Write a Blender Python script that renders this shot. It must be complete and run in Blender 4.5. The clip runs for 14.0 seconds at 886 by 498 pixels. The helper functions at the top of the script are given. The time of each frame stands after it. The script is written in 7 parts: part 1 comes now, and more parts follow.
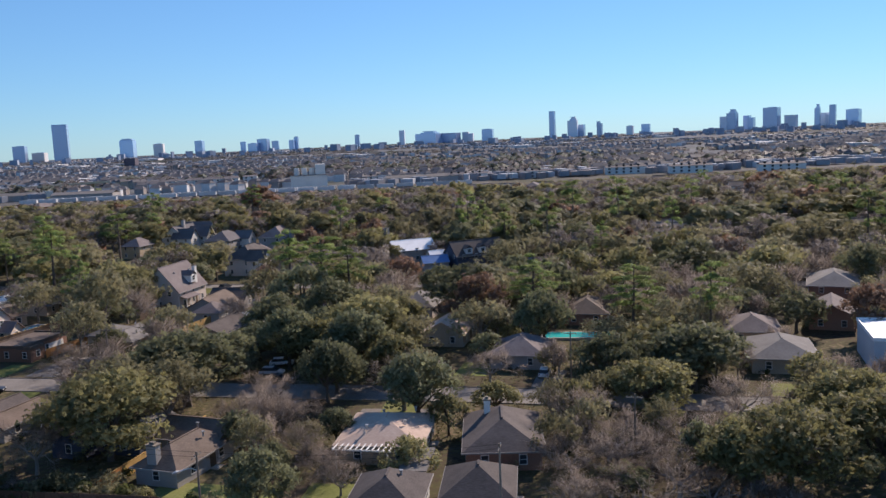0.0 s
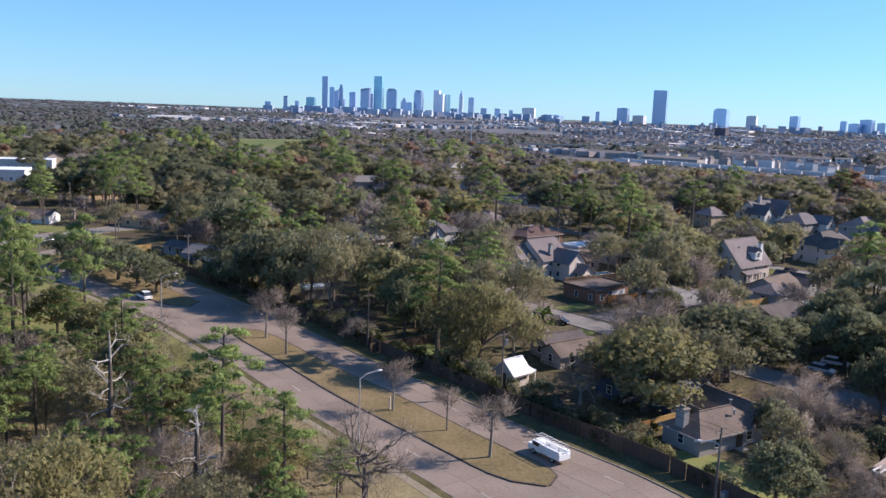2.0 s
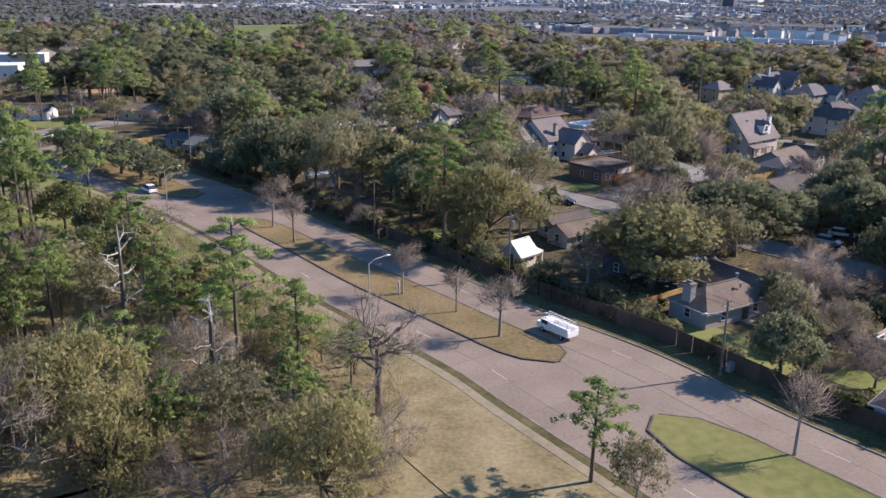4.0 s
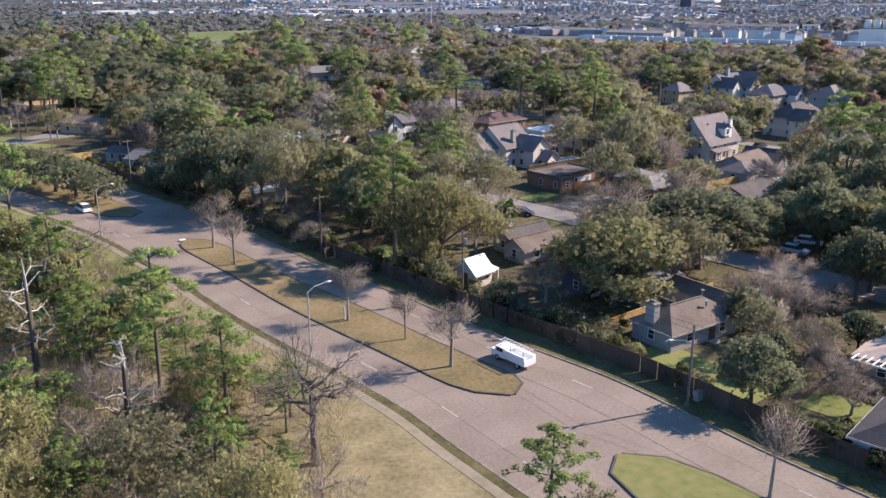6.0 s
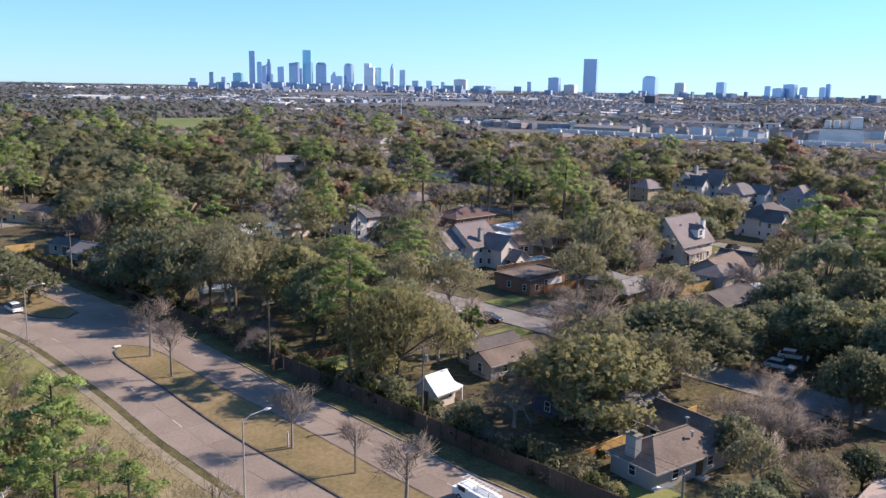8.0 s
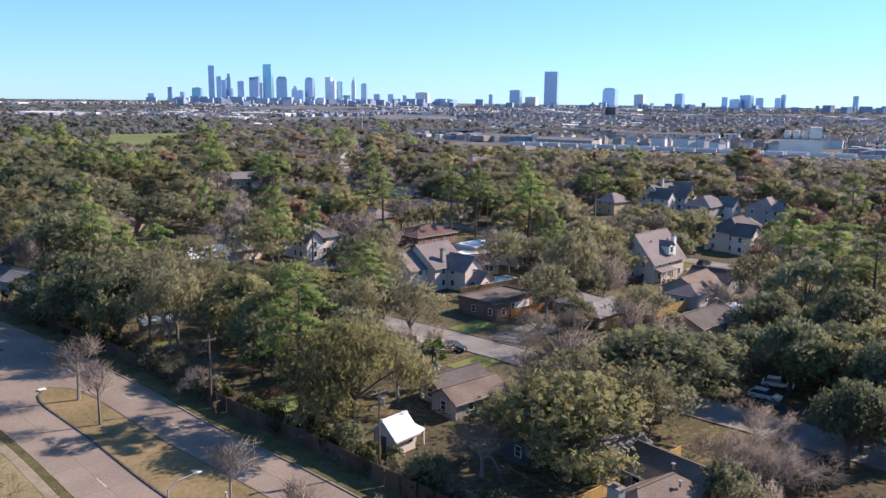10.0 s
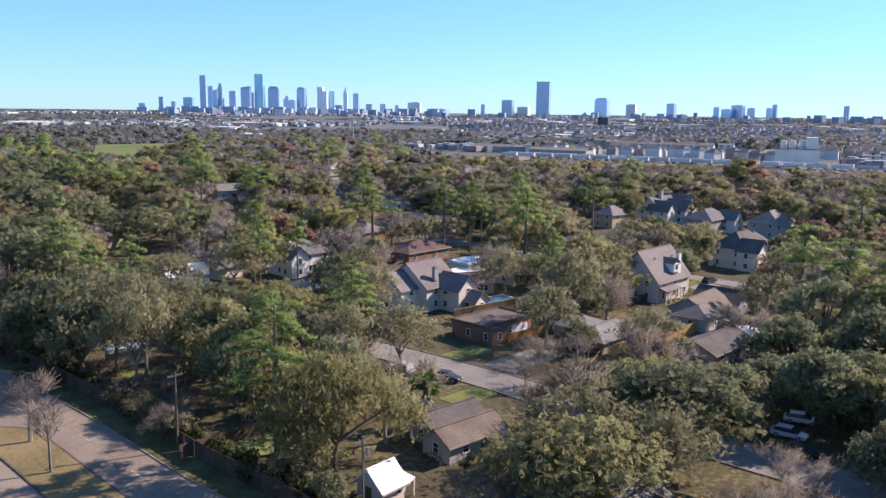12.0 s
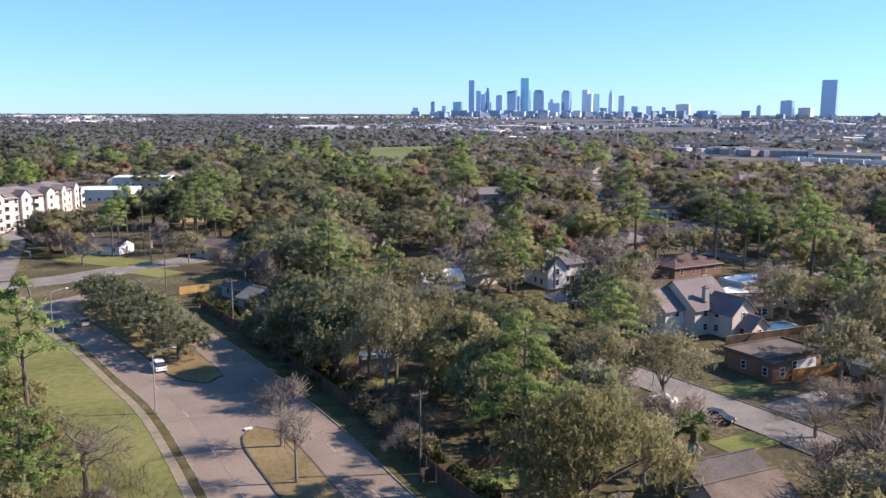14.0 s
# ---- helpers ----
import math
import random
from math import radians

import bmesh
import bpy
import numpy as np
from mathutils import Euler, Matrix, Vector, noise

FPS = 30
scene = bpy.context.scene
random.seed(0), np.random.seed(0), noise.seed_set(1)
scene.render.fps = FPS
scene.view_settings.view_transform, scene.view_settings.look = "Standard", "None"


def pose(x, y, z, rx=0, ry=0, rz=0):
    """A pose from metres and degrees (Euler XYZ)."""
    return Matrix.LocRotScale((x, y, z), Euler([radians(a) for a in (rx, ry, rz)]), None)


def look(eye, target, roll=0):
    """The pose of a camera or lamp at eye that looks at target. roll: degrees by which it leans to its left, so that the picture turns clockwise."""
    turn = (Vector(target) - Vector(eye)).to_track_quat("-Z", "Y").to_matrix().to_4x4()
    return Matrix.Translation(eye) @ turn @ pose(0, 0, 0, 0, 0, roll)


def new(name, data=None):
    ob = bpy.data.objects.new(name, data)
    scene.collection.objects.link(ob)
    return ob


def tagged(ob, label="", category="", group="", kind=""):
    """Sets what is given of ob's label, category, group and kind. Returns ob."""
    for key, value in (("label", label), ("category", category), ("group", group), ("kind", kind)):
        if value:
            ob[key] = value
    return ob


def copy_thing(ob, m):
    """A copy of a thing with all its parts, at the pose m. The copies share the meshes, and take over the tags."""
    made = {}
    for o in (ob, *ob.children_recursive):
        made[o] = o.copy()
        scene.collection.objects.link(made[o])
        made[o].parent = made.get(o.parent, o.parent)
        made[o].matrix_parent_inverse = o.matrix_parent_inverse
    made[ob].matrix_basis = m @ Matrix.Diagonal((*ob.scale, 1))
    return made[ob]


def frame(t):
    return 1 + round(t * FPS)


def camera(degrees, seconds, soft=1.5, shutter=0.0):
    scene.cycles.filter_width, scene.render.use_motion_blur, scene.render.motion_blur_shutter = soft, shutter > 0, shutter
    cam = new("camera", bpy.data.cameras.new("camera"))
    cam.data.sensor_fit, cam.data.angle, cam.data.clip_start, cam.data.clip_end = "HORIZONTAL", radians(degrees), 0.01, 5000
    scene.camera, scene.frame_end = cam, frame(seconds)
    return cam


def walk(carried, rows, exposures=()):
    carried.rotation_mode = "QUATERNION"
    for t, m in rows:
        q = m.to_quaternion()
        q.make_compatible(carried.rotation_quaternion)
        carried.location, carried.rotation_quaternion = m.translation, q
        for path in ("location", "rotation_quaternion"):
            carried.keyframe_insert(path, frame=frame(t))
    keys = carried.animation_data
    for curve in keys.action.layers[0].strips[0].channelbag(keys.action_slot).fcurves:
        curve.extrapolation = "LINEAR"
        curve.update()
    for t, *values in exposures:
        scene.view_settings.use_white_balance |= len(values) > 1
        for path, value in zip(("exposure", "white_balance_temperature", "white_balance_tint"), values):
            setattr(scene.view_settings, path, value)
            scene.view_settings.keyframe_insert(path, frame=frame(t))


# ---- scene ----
# The camera: a small drone about 44 m up, drifting towards the towers while it turns.
cam = camera(55.24, 14.0, 1.45)
PATH = [
    (0, (0.09, 0.07, 43.60), (66.638, 73.652, 30.55), -2.6),
    (0.5, (0.41, -0.15, 43.49), (47.126, 87.430, 31.338), 0.49),
    (0.6, (0.49, -0.18, 43.48), (42.598, 89.674, 31.112), 0.84),
    (1, (0.79, -0.27, 43.43), (21.426, 96.587, 29.539), 1.10),
    (1.5, (1.06, -0.32, 43.50), (9.844, 98.097, 28.080), 1.52),
    (2, (1.18, -0.35, 43.56), (8.989, 98.029, 27.429), 2.29),
    (2.5, (1.28, -0.28, 43.54), (8.355, 98.105, 27.090), 2.38),
    (3, (1.24, -0.24, 43.49), (6.997, 98.216, 26.967), 2.31),
    (3.5, (1.05, -0.20, 43.32), (6.711, 96.177, 17.258), 0.73),
    (3.7, (1.00, -0.14, 43.27), (7.518, 95.479, 14.719), 0.65),
    (5.8, (4.19, 7.37, 43.10), (13.943, 102.027, 12.370), -0.49),
    (6, (4.42, 8.50, 43.21), (15.644, 103.558, 14.243), -0.17),
    (6.5, (4.98, 11.45, 43.49), (18.582, 106.694, 16.224), 0.37),
    (7, (5.60, 14.17, 43.60), (20.450, 110.227, 20.104), 0.81),
    (7.5, (6.21, 16.97, 43.84), (21.330, 113.645, 23.208), 1.01),
    (8, (6.96, 19.68, 43.91), (22.130, 116.675, 24.898), 1.10),
    (10.3, (9.85, 32.34, 43.85), (29.968, 128.778, 26.664), 0.87),
    (10.5, (10.04, 33.54, 43.83), (30.627, 129.916, 26.893), 1.05),
    (11, (10.56, 36.50, 43.75), (32.301, 132.680, 27.129), 1.11),
    (11.5, (11.27, 39.33, 43.79), (33.746, 135.363, 27.266), 1.23),
    (12, (11.86, 42.09, 43.77), (32.125, 138.642, 27.435), 0.70),
    (12.5, (12.35, 44.89, 43.78), (27.631, 142.349, 27.380), 0.23),
    (13, (12.67, 47.58, 43.70), (23.847, 145.699, 27.955), 1.51),
    (13.5, (12.59, 50.24, 43.72), (14.075, 148.966, 27.882), 0.78),
    (14, (12.49, 53.12, 43.78), (2.604, 151.303, 27.560), 0.15),
]
EXPOSURES = [(0, 0.08, 6350, 17), (0.6, 0.25, 6250, 17), (1.5, 0.4, 5950, 17), (3, 0.46, 6000, 17), (6, 0.8, 6150, 16), (7, 0.68, 6200, 16), (10.5, 0.66, 6250, 17), (14, 0.67, 6250, 17)]
walk(cam, [(t, look(eye, target, roll)) for t, eye, target, roll in PATH], EXPOSURES)

# ---- daylight ----
SUN_UP, SUN_TURN = radians(34), math.atan2(0.98, 0.22)
world = bpy.data.worlds.new("sky")
scene.world = world
world.use_nodes = True
wn, wl = world.node_tree.nodes, world.node_tree.links
wn.clear()
sky = wn.new("ShaderNodeTexSky")
sky.sky_type, sky.sun_disc = "NISHITA", False
sky.sun_elevation, sky.sun_rotation = SUN_UP, SUN_TURN
sky.altitude, sky.air_density, sky.dust_density, sky.ozone_density = 300, 1.0, 0.0, 6.0
back, wout = wn.new("ShaderNodeBackground"), wn.new("ShaderNodeOutputWorld")
back.inputs["Strength"].default_value = 0.175
soft, tint = wn.new("ShaderNodeGamma"), wn.new("ShaderNodeVectorMath")
soft.inputs["Gamma"].default_value = 0.72
tint.operation, tint.inputs[1].default_value = "MULTIPLY", (0.6, 0.9, 1.12)
wl.new(sky.outputs[0], soft.inputs[0])
wl.new(soft.outputs[0], tint.inputs[0])
wl.new(tint.outputs[0], back.inputs[0])
wl.new(back.outputs[0], wout.inputs[0])
sun = new("sun", bpy.data.lights.new("sun", "SUN"))
sun.data.energy, sun.data.angle, sun.data.color = 6.0, radians(0.6), (1.0, 0.86, 0.7)
sun.matrix_world = look((math.sin(SUN_TURN) * 300, math.cos(SUN_TURN) * 300, math.tan(SUN_UP) * 300), (0, 0, 0))


# ---- materials ----
def shader(name):
    m = bpy.data.materials.new(name)
    m.use_nodes = True
    return m, m.node_tree.nodes, m.node_tree.links, m.node_tree.nodes["Principled BSDF"]


def ramp_of(nodes, stops):
    r = nodes.new("ShaderNodeValToRGB")
    while len(r.color_ramp.elements) < len(stops):
        r.color_ramp.elements.new(0.5)
    for e, (p, c) in zip(r.color_ramp.elements, stops):
        e.position, e.color = p, (*c, 1)
    return r


def surface(name, a, b, c=None, big=0.15, fine=3.0, rough=0.85, metal=0.0, bump=0.3, vary=0.25, stretch=(1, 1, 1), spec=0.3):
    """A weathered surface: two noises move the colour from a to b (to c), each object a little lighter or darker."""
    m, n, l, p = shader(name)
    geo, mapping = n.new("ShaderNodeNewGeometry"), n.new("ShaderNodeMapping")
    mapping.inputs["Scale"].default_value = stretch
    l.new(geo.outputs["Position"], mapping.inputs["Vector"])
    one, two = n.new("ShaderNodeTexNoise"), n.new("ShaderNodeTexNoise")
    one.inputs["Scale"].default_value, one.inputs["Detail"].default_value = big, 5
    two.inputs["Scale"].default_value, two.inputs["Detail"].default_value = fine, 4
    l.new(geo.outputs["Position"], one.inputs["Vector"])
    l.new(mapping.outputs[0], two.inputs["Vector"])
    add = n.new("ShaderNodeMath")
    add.operation = "MULTIPLY_ADD"
    add.inputs[1].default_value = 0.45
    l.new(two.outputs[0], add.inputs[0])
    half = n.new("ShaderNodeMath")
    half.operation = "MULTIPLY"
    half.inputs[1].default_value = 0.55
    l.new(one.outputs[0], half.inputs[0])
    l.new(half.outputs[0], add.inputs[2])
    stops = [(0.34, a), (0.66, b)] if c is None else [(0.33, a), (0.5, b), (0.67, c)]
    r = ramp_of(n, stops)
    l.new(add.outputs[0], r.inputs[0])
    info, scale = n.new("ShaderNodeObjectInfo"), n.new("ShaderNodeMapRange")
    scale.inputs["To Min"].default_value, scale.inputs["To Max"].default_value = 1 - vary, 1 + vary
    l.new(info.outputs["Random"], scale.inputs[0])
    mul = n.new("ShaderNodeVectorMath")
    mul.operation = "SCALE"
    l.new(r.outputs[0], mul.inputs[0])
    l.new(scale.outputs[0], mul.inputs["Scale"])
    l.new(mul.outputs[0], p.inputs["Base Color"])
    p.inputs["Roughness"].default_value, p.inputs["Metallic"].default_value = rough, metal
    p.inputs["Specular IOR Level"].default_value = spec
    if bump:
        b2 = n.new("ShaderNodeBump")
        b2.inputs["Strength"].default_value, b2.inputs["Distance"].default_value = bump, 0.05
        l.new(two.outputs[0], b2.inputs["Height"])
        l.new(b2.outputs[0], p.inputs["Normal"])
    return m


def foliage(name, a, b, c, through_light=0.45, vary=0.25, patch=0.07, gaps=0.455, grain=5.5):
    """Leaves: each spray takes its own shade between three, each tree its own, and stands of trees drift in hue.
    A spray is open between its leaves: gaps is how much of it is air, grain how many leaves go to a metre."""
    m, n, l, p = shader(name)
    geo, info, wide = n.new("ShaderNodeNewGeometry"), n.new("ShaderNodeObjectInfo"), n.new("ShaderNodeTexNoise")
    wide.inputs["Scale"].default_value, wide.inputs["Detail"].default_value = patch, 2
    l.new(geo.outputs["Position"], wide.inputs["Vector"])
    mix = n.new("ShaderNodeMath")
    mix.operation = "MULTIPLY_ADD"
    mix.inputs[1].default_value = 0.34
    l.new(geo.outputs["Random Per Island"], mix.inputs[0])
    shift = n.new("ShaderNodeMapRange")
    shift.inputs["From Min"].default_value, shift.inputs["From Max"].default_value = 0.35, 0.65
    shift.inputs["To Min"].default_value, shift.inputs["To Max"].default_value = 0.0, 0.45
    l.new(wide.outputs[0], shift.inputs[0])
    l.new(shift.outputs[0], mix.inputs[2])
    r = ramp_of(n, [(0.05, a), (0.5, b), (0.95, c)])
    l.new(mix.outputs[0], r.inputs[0])
    scale = n.new("ShaderNodeMapRange")
    scale.inputs["To Min"].default_value, scale.inputs["To Max"].default_value = 1 - vary, 1 + vary
    l.new(info.outputs["Random"], scale.inputs[0])
    mul = n.new("ShaderNodeVectorMath")
    mul.operation = "SCALE"
    leaf, tone, toned = n.new("ShaderNodeTexNoise"), n.new("ShaderNodeMapRange"), n.new("ShaderNodeMath")
    leaf.inputs["Scale"].default_value, leaf.inputs["Detail"].default_value, leaf.inputs["Roughness"].default_value = grain, 2, 0.6
    l.new(geo.outputs["Position"], leaf.inputs["Vector"])
    tone.inputs["From Min"].default_value, tone.inputs["From Max"].default_value = gaps, gaps + 0.22
    tone.inputs["To Min"].default_value, tone.inputs["To Max"].default_value = 0.72, 1.35
    l.new(leaf.outputs[0], tone.inputs[0])
    toned.operation = "MULTIPLY"
    l.new(scale.outputs[0], toned.inputs[0])
    l.new(tone.outputs[0], toned.inputs[1])
    l.new(r.outputs[0], mul.inputs[0])
    l.new(toned.outputs[0], mul.inputs["Scale"])
    l.new(mul.outputs[0], p.inputs["Base Color"])
    p.inputs["Roughness"].default_value, p.inputs["Specular IOR Level"].default_value = 0.7, 0.25
    tr, both = n.new("ShaderNodeBsdfTranslucent"), n.new("ShaderNodeMixShader")
    l.new(mul.outputs[0], tr.inputs[0])
    both.inputs[0].default_value = through_light
    l.new(p.outputs[0], both.inputs[1])
    l.new(tr.outputs[0], both.inputs[2])
    air, sieve, cut = n.new("ShaderNodeBsdfTransparent"), n.new("ShaderNodeMixShader"), n.new("ShaderNodeMath")
    cut.operation, cut.inputs[1].default_value = "GREATER_THAN", gaps
    l.new(leaf.outputs[0], cut.inputs[0])
    l.new(cut.outputs[0], sieve.inputs[0])
    l.new(air.outputs[0], sieve.inputs[1])
    l.new(both.outputs[0], sieve.inputs[2])
    l.new(sieve.outputs[0], n["Material Output"].inputs[0])
    return m


def ground_material():
    """Leaf litter, bare soil and winter grass in drifting patches; towards the city it turns to pale built-up land,
    blued for haze.
    """
    m, n, l, p = shader("ground")
    geo = n.new("ShaderNodeNewGeometry")
    one, two, three = (n.new("ShaderNodeTexNoise") for _ in range(3))
    for node, s, d in ((one, 0.06, 8), (two, 1.1, 8), (three, 0.006, 8)):
        node.inputs["Scale"].default_value, node.inputs["Detail"].default_value = s, d
        l.new(geo.outputs["Position"], node.inputs["Vector"])
    near = ramp_of(n, [(0.36, (0.04, 0.031, 0.022)), (0.45, (0.085, 0.064, 0.044)), (0.53, (0.082, 0.078, 0.036)), (0.6, (0.165, 0.125, 0.082))])
    blend = n.new("ShaderNodeMath")
    blend.operation = "MULTIPLY_ADD"
    blend.inputs[1].default_value = 0.5
    l.new(two.outputs[0], blend.inputs[0])
    half = n.new("ShaderNodeMath")
    half.operation = "MULTIPLY"
    half.inputs[1].default_value = 0.5
    l.new(one.outputs[0], half.inputs[0])
    l.new(half.outputs[0], blend.inputs[2])
    l.new(blend.outputs[0], near.inputs[0])
    # Cool grey-blue stops put distance haze into the far land's colour.
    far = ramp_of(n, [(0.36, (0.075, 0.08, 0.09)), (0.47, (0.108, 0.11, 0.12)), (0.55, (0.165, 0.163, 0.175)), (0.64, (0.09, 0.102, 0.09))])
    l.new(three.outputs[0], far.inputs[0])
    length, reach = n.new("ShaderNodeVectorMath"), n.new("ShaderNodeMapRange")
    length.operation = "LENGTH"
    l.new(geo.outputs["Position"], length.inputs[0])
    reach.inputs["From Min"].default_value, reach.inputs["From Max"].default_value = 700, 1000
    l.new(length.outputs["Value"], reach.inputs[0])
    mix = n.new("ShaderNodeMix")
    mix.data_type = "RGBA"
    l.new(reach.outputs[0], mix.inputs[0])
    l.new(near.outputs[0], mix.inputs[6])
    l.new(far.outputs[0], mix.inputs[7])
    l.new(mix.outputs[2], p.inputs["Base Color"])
    p.inputs["Roughness"].default_value, p.inputs["Specular IOR Level"].default_value = 0.95, 0.1
    return m


def facade(name, a, b, floors, bays, rough=0.25):
    """A far tower's curtain wall: storeys and bays of glass between lighter mullions."""
    m, n, l, p = shader(name)
    tc, brick = n.new("ShaderNodeTexCoord"), n.new("ShaderNodeTexBrick")
    brick.offset = 0.0
    brick.inputs["Color1"].default_value, brick.inputs["Color2"].default_value = (*a, 1), (a[0] * 1.2, a[1] * 1.2, a[2] * 1.2, 1)
    brick.inputs["Mortar"].default_value = (*b, 1)
    brick.inputs["Scale"].default_value, brick.inputs["Mortar Size"].default_value = 1.0, 0.03
    brick.inputs["Brick Width"].default_value, brick.inputs["Row Height"].default_value = 1.0 / bays, 1.0 / floors
    turn, cat = n.new("ShaderNodeSeparateXYZ"), n.new("ShaderNodeCombineXYZ")
    l.new(tc.outputs["Generated"], turn.inputs[0])
    addm = n.new("ShaderNodeMath")
    l.new(turn.outputs[0], addm.inputs[0])
    l.new(turn.outputs[1], addm.inputs[1])
    l.new(addm.outputs[0], cat.inputs[0])
    l.new(turn.outputs[2], cat.inputs[1])
    l.new(cat.outputs[0], brick.inputs["Vector"])
    info, scale, mul = n.new("ShaderNodeObjectInfo"), n.new("ShaderNodeMapRange"), n.new("ShaderNodeVectorMath")
    scale.inputs["To Min"].default_value, scale.inputs["To Max"].default_value = 0.88, 1.12
    mul.operation = "SCALE"
    l.new(info.outputs["Random"], scale.inputs[0])
    l.new(brick.outputs["Color"], mul.inputs[0])
    l.new(scale.outputs[0], mul.inputs["Scale"])
    l.new(mul.outputs[0], p.inputs["Base Color"])
    p.inputs["Roughness"].default_value, p.inputs["Metallic"].default_value = rough, 0.5 if rough < 0.5 else 0.0
    return m


GROUND = ground_material()
LAWN = surface("winter_lawn", (0.095, 0.11, 0.033), (0.152, 0.162, 0.053), (0.21, 0.188, 0.085), 0.12, 2.5, 0.95, bump=0.5, spec=0.1)
DRY_GRASS = surface("dry_grass", (0.11, 0.092, 0.045), (0.18, 0.137, 0.07), (0.245, 0.182, 0.104), 0.1, 2.0, 0.95, bump=0.5, vary=0.05, spec=0.1)
PARK_GRASS = surface("park_grass", (0.112, 0.12, 0.04), (0.168, 0.17, 0.062), (0.232, 0.2, 0.088), 0.05, 0.8, 0.95, bump=0.5, vary=0.05, spec=0.1)
FIELD = surface("mown_field", (0.085, 0.108, 0.04), (0.125, 0.146, 0.056), (0.165, 0.165, 0.085), 0.02, 0.3, 0.95, bump=0, vary=0.05, spec=0.1)
CONCRETE = surface("road_concrete", (0.165, 0.127, 0.1), (0.215, 0.168, 0.134), (0.258, 0.206, 0.168), 0.12, 2.5, 0.9, bump=0.15, vary=0.07)
JOINT = surface("tar_joint", (0.15, 0.115, 0.095), (0.22, 0.17, 0.14), big=0.3, vary=0.05)
STREET = surface("old_street_concrete", (0.13, 0.117, 0.105), (0.185, 0.166, 0.15), (0.235, 0.212, 0.194), 0.2, 2.0, 0.9, bump=0.15, vary=0.06)
WALKWAY = surface("pale_walkway", (0.36, 0.31, 0.25), (0.48, 0.42, 0.35), big=0.3, fine=3, vary=0.06)
KERB = surface("stained_kerb", (0.12, 0.1, 0.08), (0.3, 0.26, 0.21), big=0.4, fine=2, vary=0.1)
MEDIAN_KERB = surface("dark_kerb", (0.05, 0.042, 0.036), (0.13, 0.105, 0.085), big=0.4, fine=2, vary=0.1)
SCRUB_FLOOR = surface("dry_scrub_floor", (0.13, 0.105, 0.055), (0.22, 0.18, 0.1), (0.3, 0.245, 0.145), 0.2, 2.0, 0.95, bump=0.5, vary=0.05, spec=0.1)
# Dull grass, darkened to put the fence's shade into the far verge's colour.
VERGE = surface("dull_shade_toned_verge", (0.05, 0.045, 0.022), (0.1, 0.088, 0.04), (0.16, 0.13, 0.07), 0.3, 2.5, 0.95, bump=0.5, vary=0.05, spec=0.1)
WORN_PATH = surface("worn_path", (0.17, 0.14, 0.09), (0.27, 0.225, 0.16), big=0.4, fine=1.2, vary=0.05)
PAINT = surface("road_paint", (0.32, 0.28, 0.24), (0.48, 0.44, 0.4), fine=6, vary=0.05)
BARK = surface("bark", (0.07, 0.055, 0.042), (0.16, 0.13, 0.105), fine=5, stretch=(1, 1, 0.2), bump=0.8)
PALE_BARK = surface("pale_bark", (0.16, 0.135, 0.115), (0.28, 0.245, 0.21), fine=5, stretch=(1, 1, 0.2), bump=0.6)
DEADWOOD = surface("weathered_deadwood", (0.2, 0.17, 0.14), (0.42, 0.38, 0.33), (0.55, 0.51, 0.46), 0.5, 3, stretch=(1, 1, 0.3), bump=0.8)
LIVE_OAK = foliage("live_oak_leaves", (0.128, 0.138, 0.078), (0.176, 0.186, 0.104), (0.235, 0.242, 0.136), 0.5)
OLIVE_OAK = foliage("olive_leaves", (0.2, 0.19, 0.088), (0.255, 0.241, 0.112), (0.318, 0.297, 0.14), 0.5)
AIRY = foliage("thin_winter_leaves", (0.205, 0.192, 0.108), (0.257, 0.239, 0.136), (0.318, 0.294, 0.172), 0.5, gaps=0.475, grain=5.0)
PINE = foliage("pine_needles", (0.178, 0.235, 0.075), (0.232, 0.298, 0.098), (0.295, 0.368, 0.13), 0.5, gaps=0.5, grain=4.0)
RUSSET = foliage("russet_leaves", (0.2, 0.125, 0.085), (0.27, 0.17, 0.12), (0.33, 0.22, 0.155))
TWIGS = foliage("bare_twigs", (0.185, 0.155, 0.138), (0.235, 0.2, 0.178), (0.3, 0.258, 0.23), 0.35, gaps=0.3)
TWIG_HAZE = foliage("twig_masses", (0.195, 0.17, 0.16), (0.25, 0.22, 0.208), (0.315, 0.28, 0.265), 0.35, gaps=0.52, grain=3.0)
WILLOW = foliage("drooping_oak_leaves", (0.24, 0.225, 0.105), (0.31, 0.287, 0.135), (0.4, 0.365, 0.175), 0.62, gaps=0.49, grain=5.0)
HEDGE = foliage("hedge_leaves", (0.035, 0.045, 0.016), (0.07, 0.08, 0.028), (0.12, 0.125, 0.05), gaps=0.4)
PALM = foliage("palm_fronds", (0.06, 0.085, 0.02), (0.11, 0.145, 0.035), (0.19, 0.22, 0.075), 0.3, gaps=0.2)
GLASS = surface("window_glass", (0.02, 0.025, 0.03), (0.05, 0.06, 0.07), rough=0.15, bump=0, spec=0.35)
TRIM = surface("white_trim", (0.6, 0.58, 0.55), (0.75, 0.73, 0.7), vary=0.1, rough=0.6)
FASCIA = surface("weathered_fascia", (0.22, 0.2, 0.185), (0.36, 0.335, 0.31), vary=0.3, rough=0.7)
DOOR = surface("brown_door", (0.09, 0.06, 0.04), (0.17, 0.12, 0.08), vary=0.3, rough=0.5)
STEEL = surface("galvanised_steel", (0.36, 0.36, 0.36), (0.5, 0.5, 0.5), rough=0.45, metal=0.6, bump=0.05)
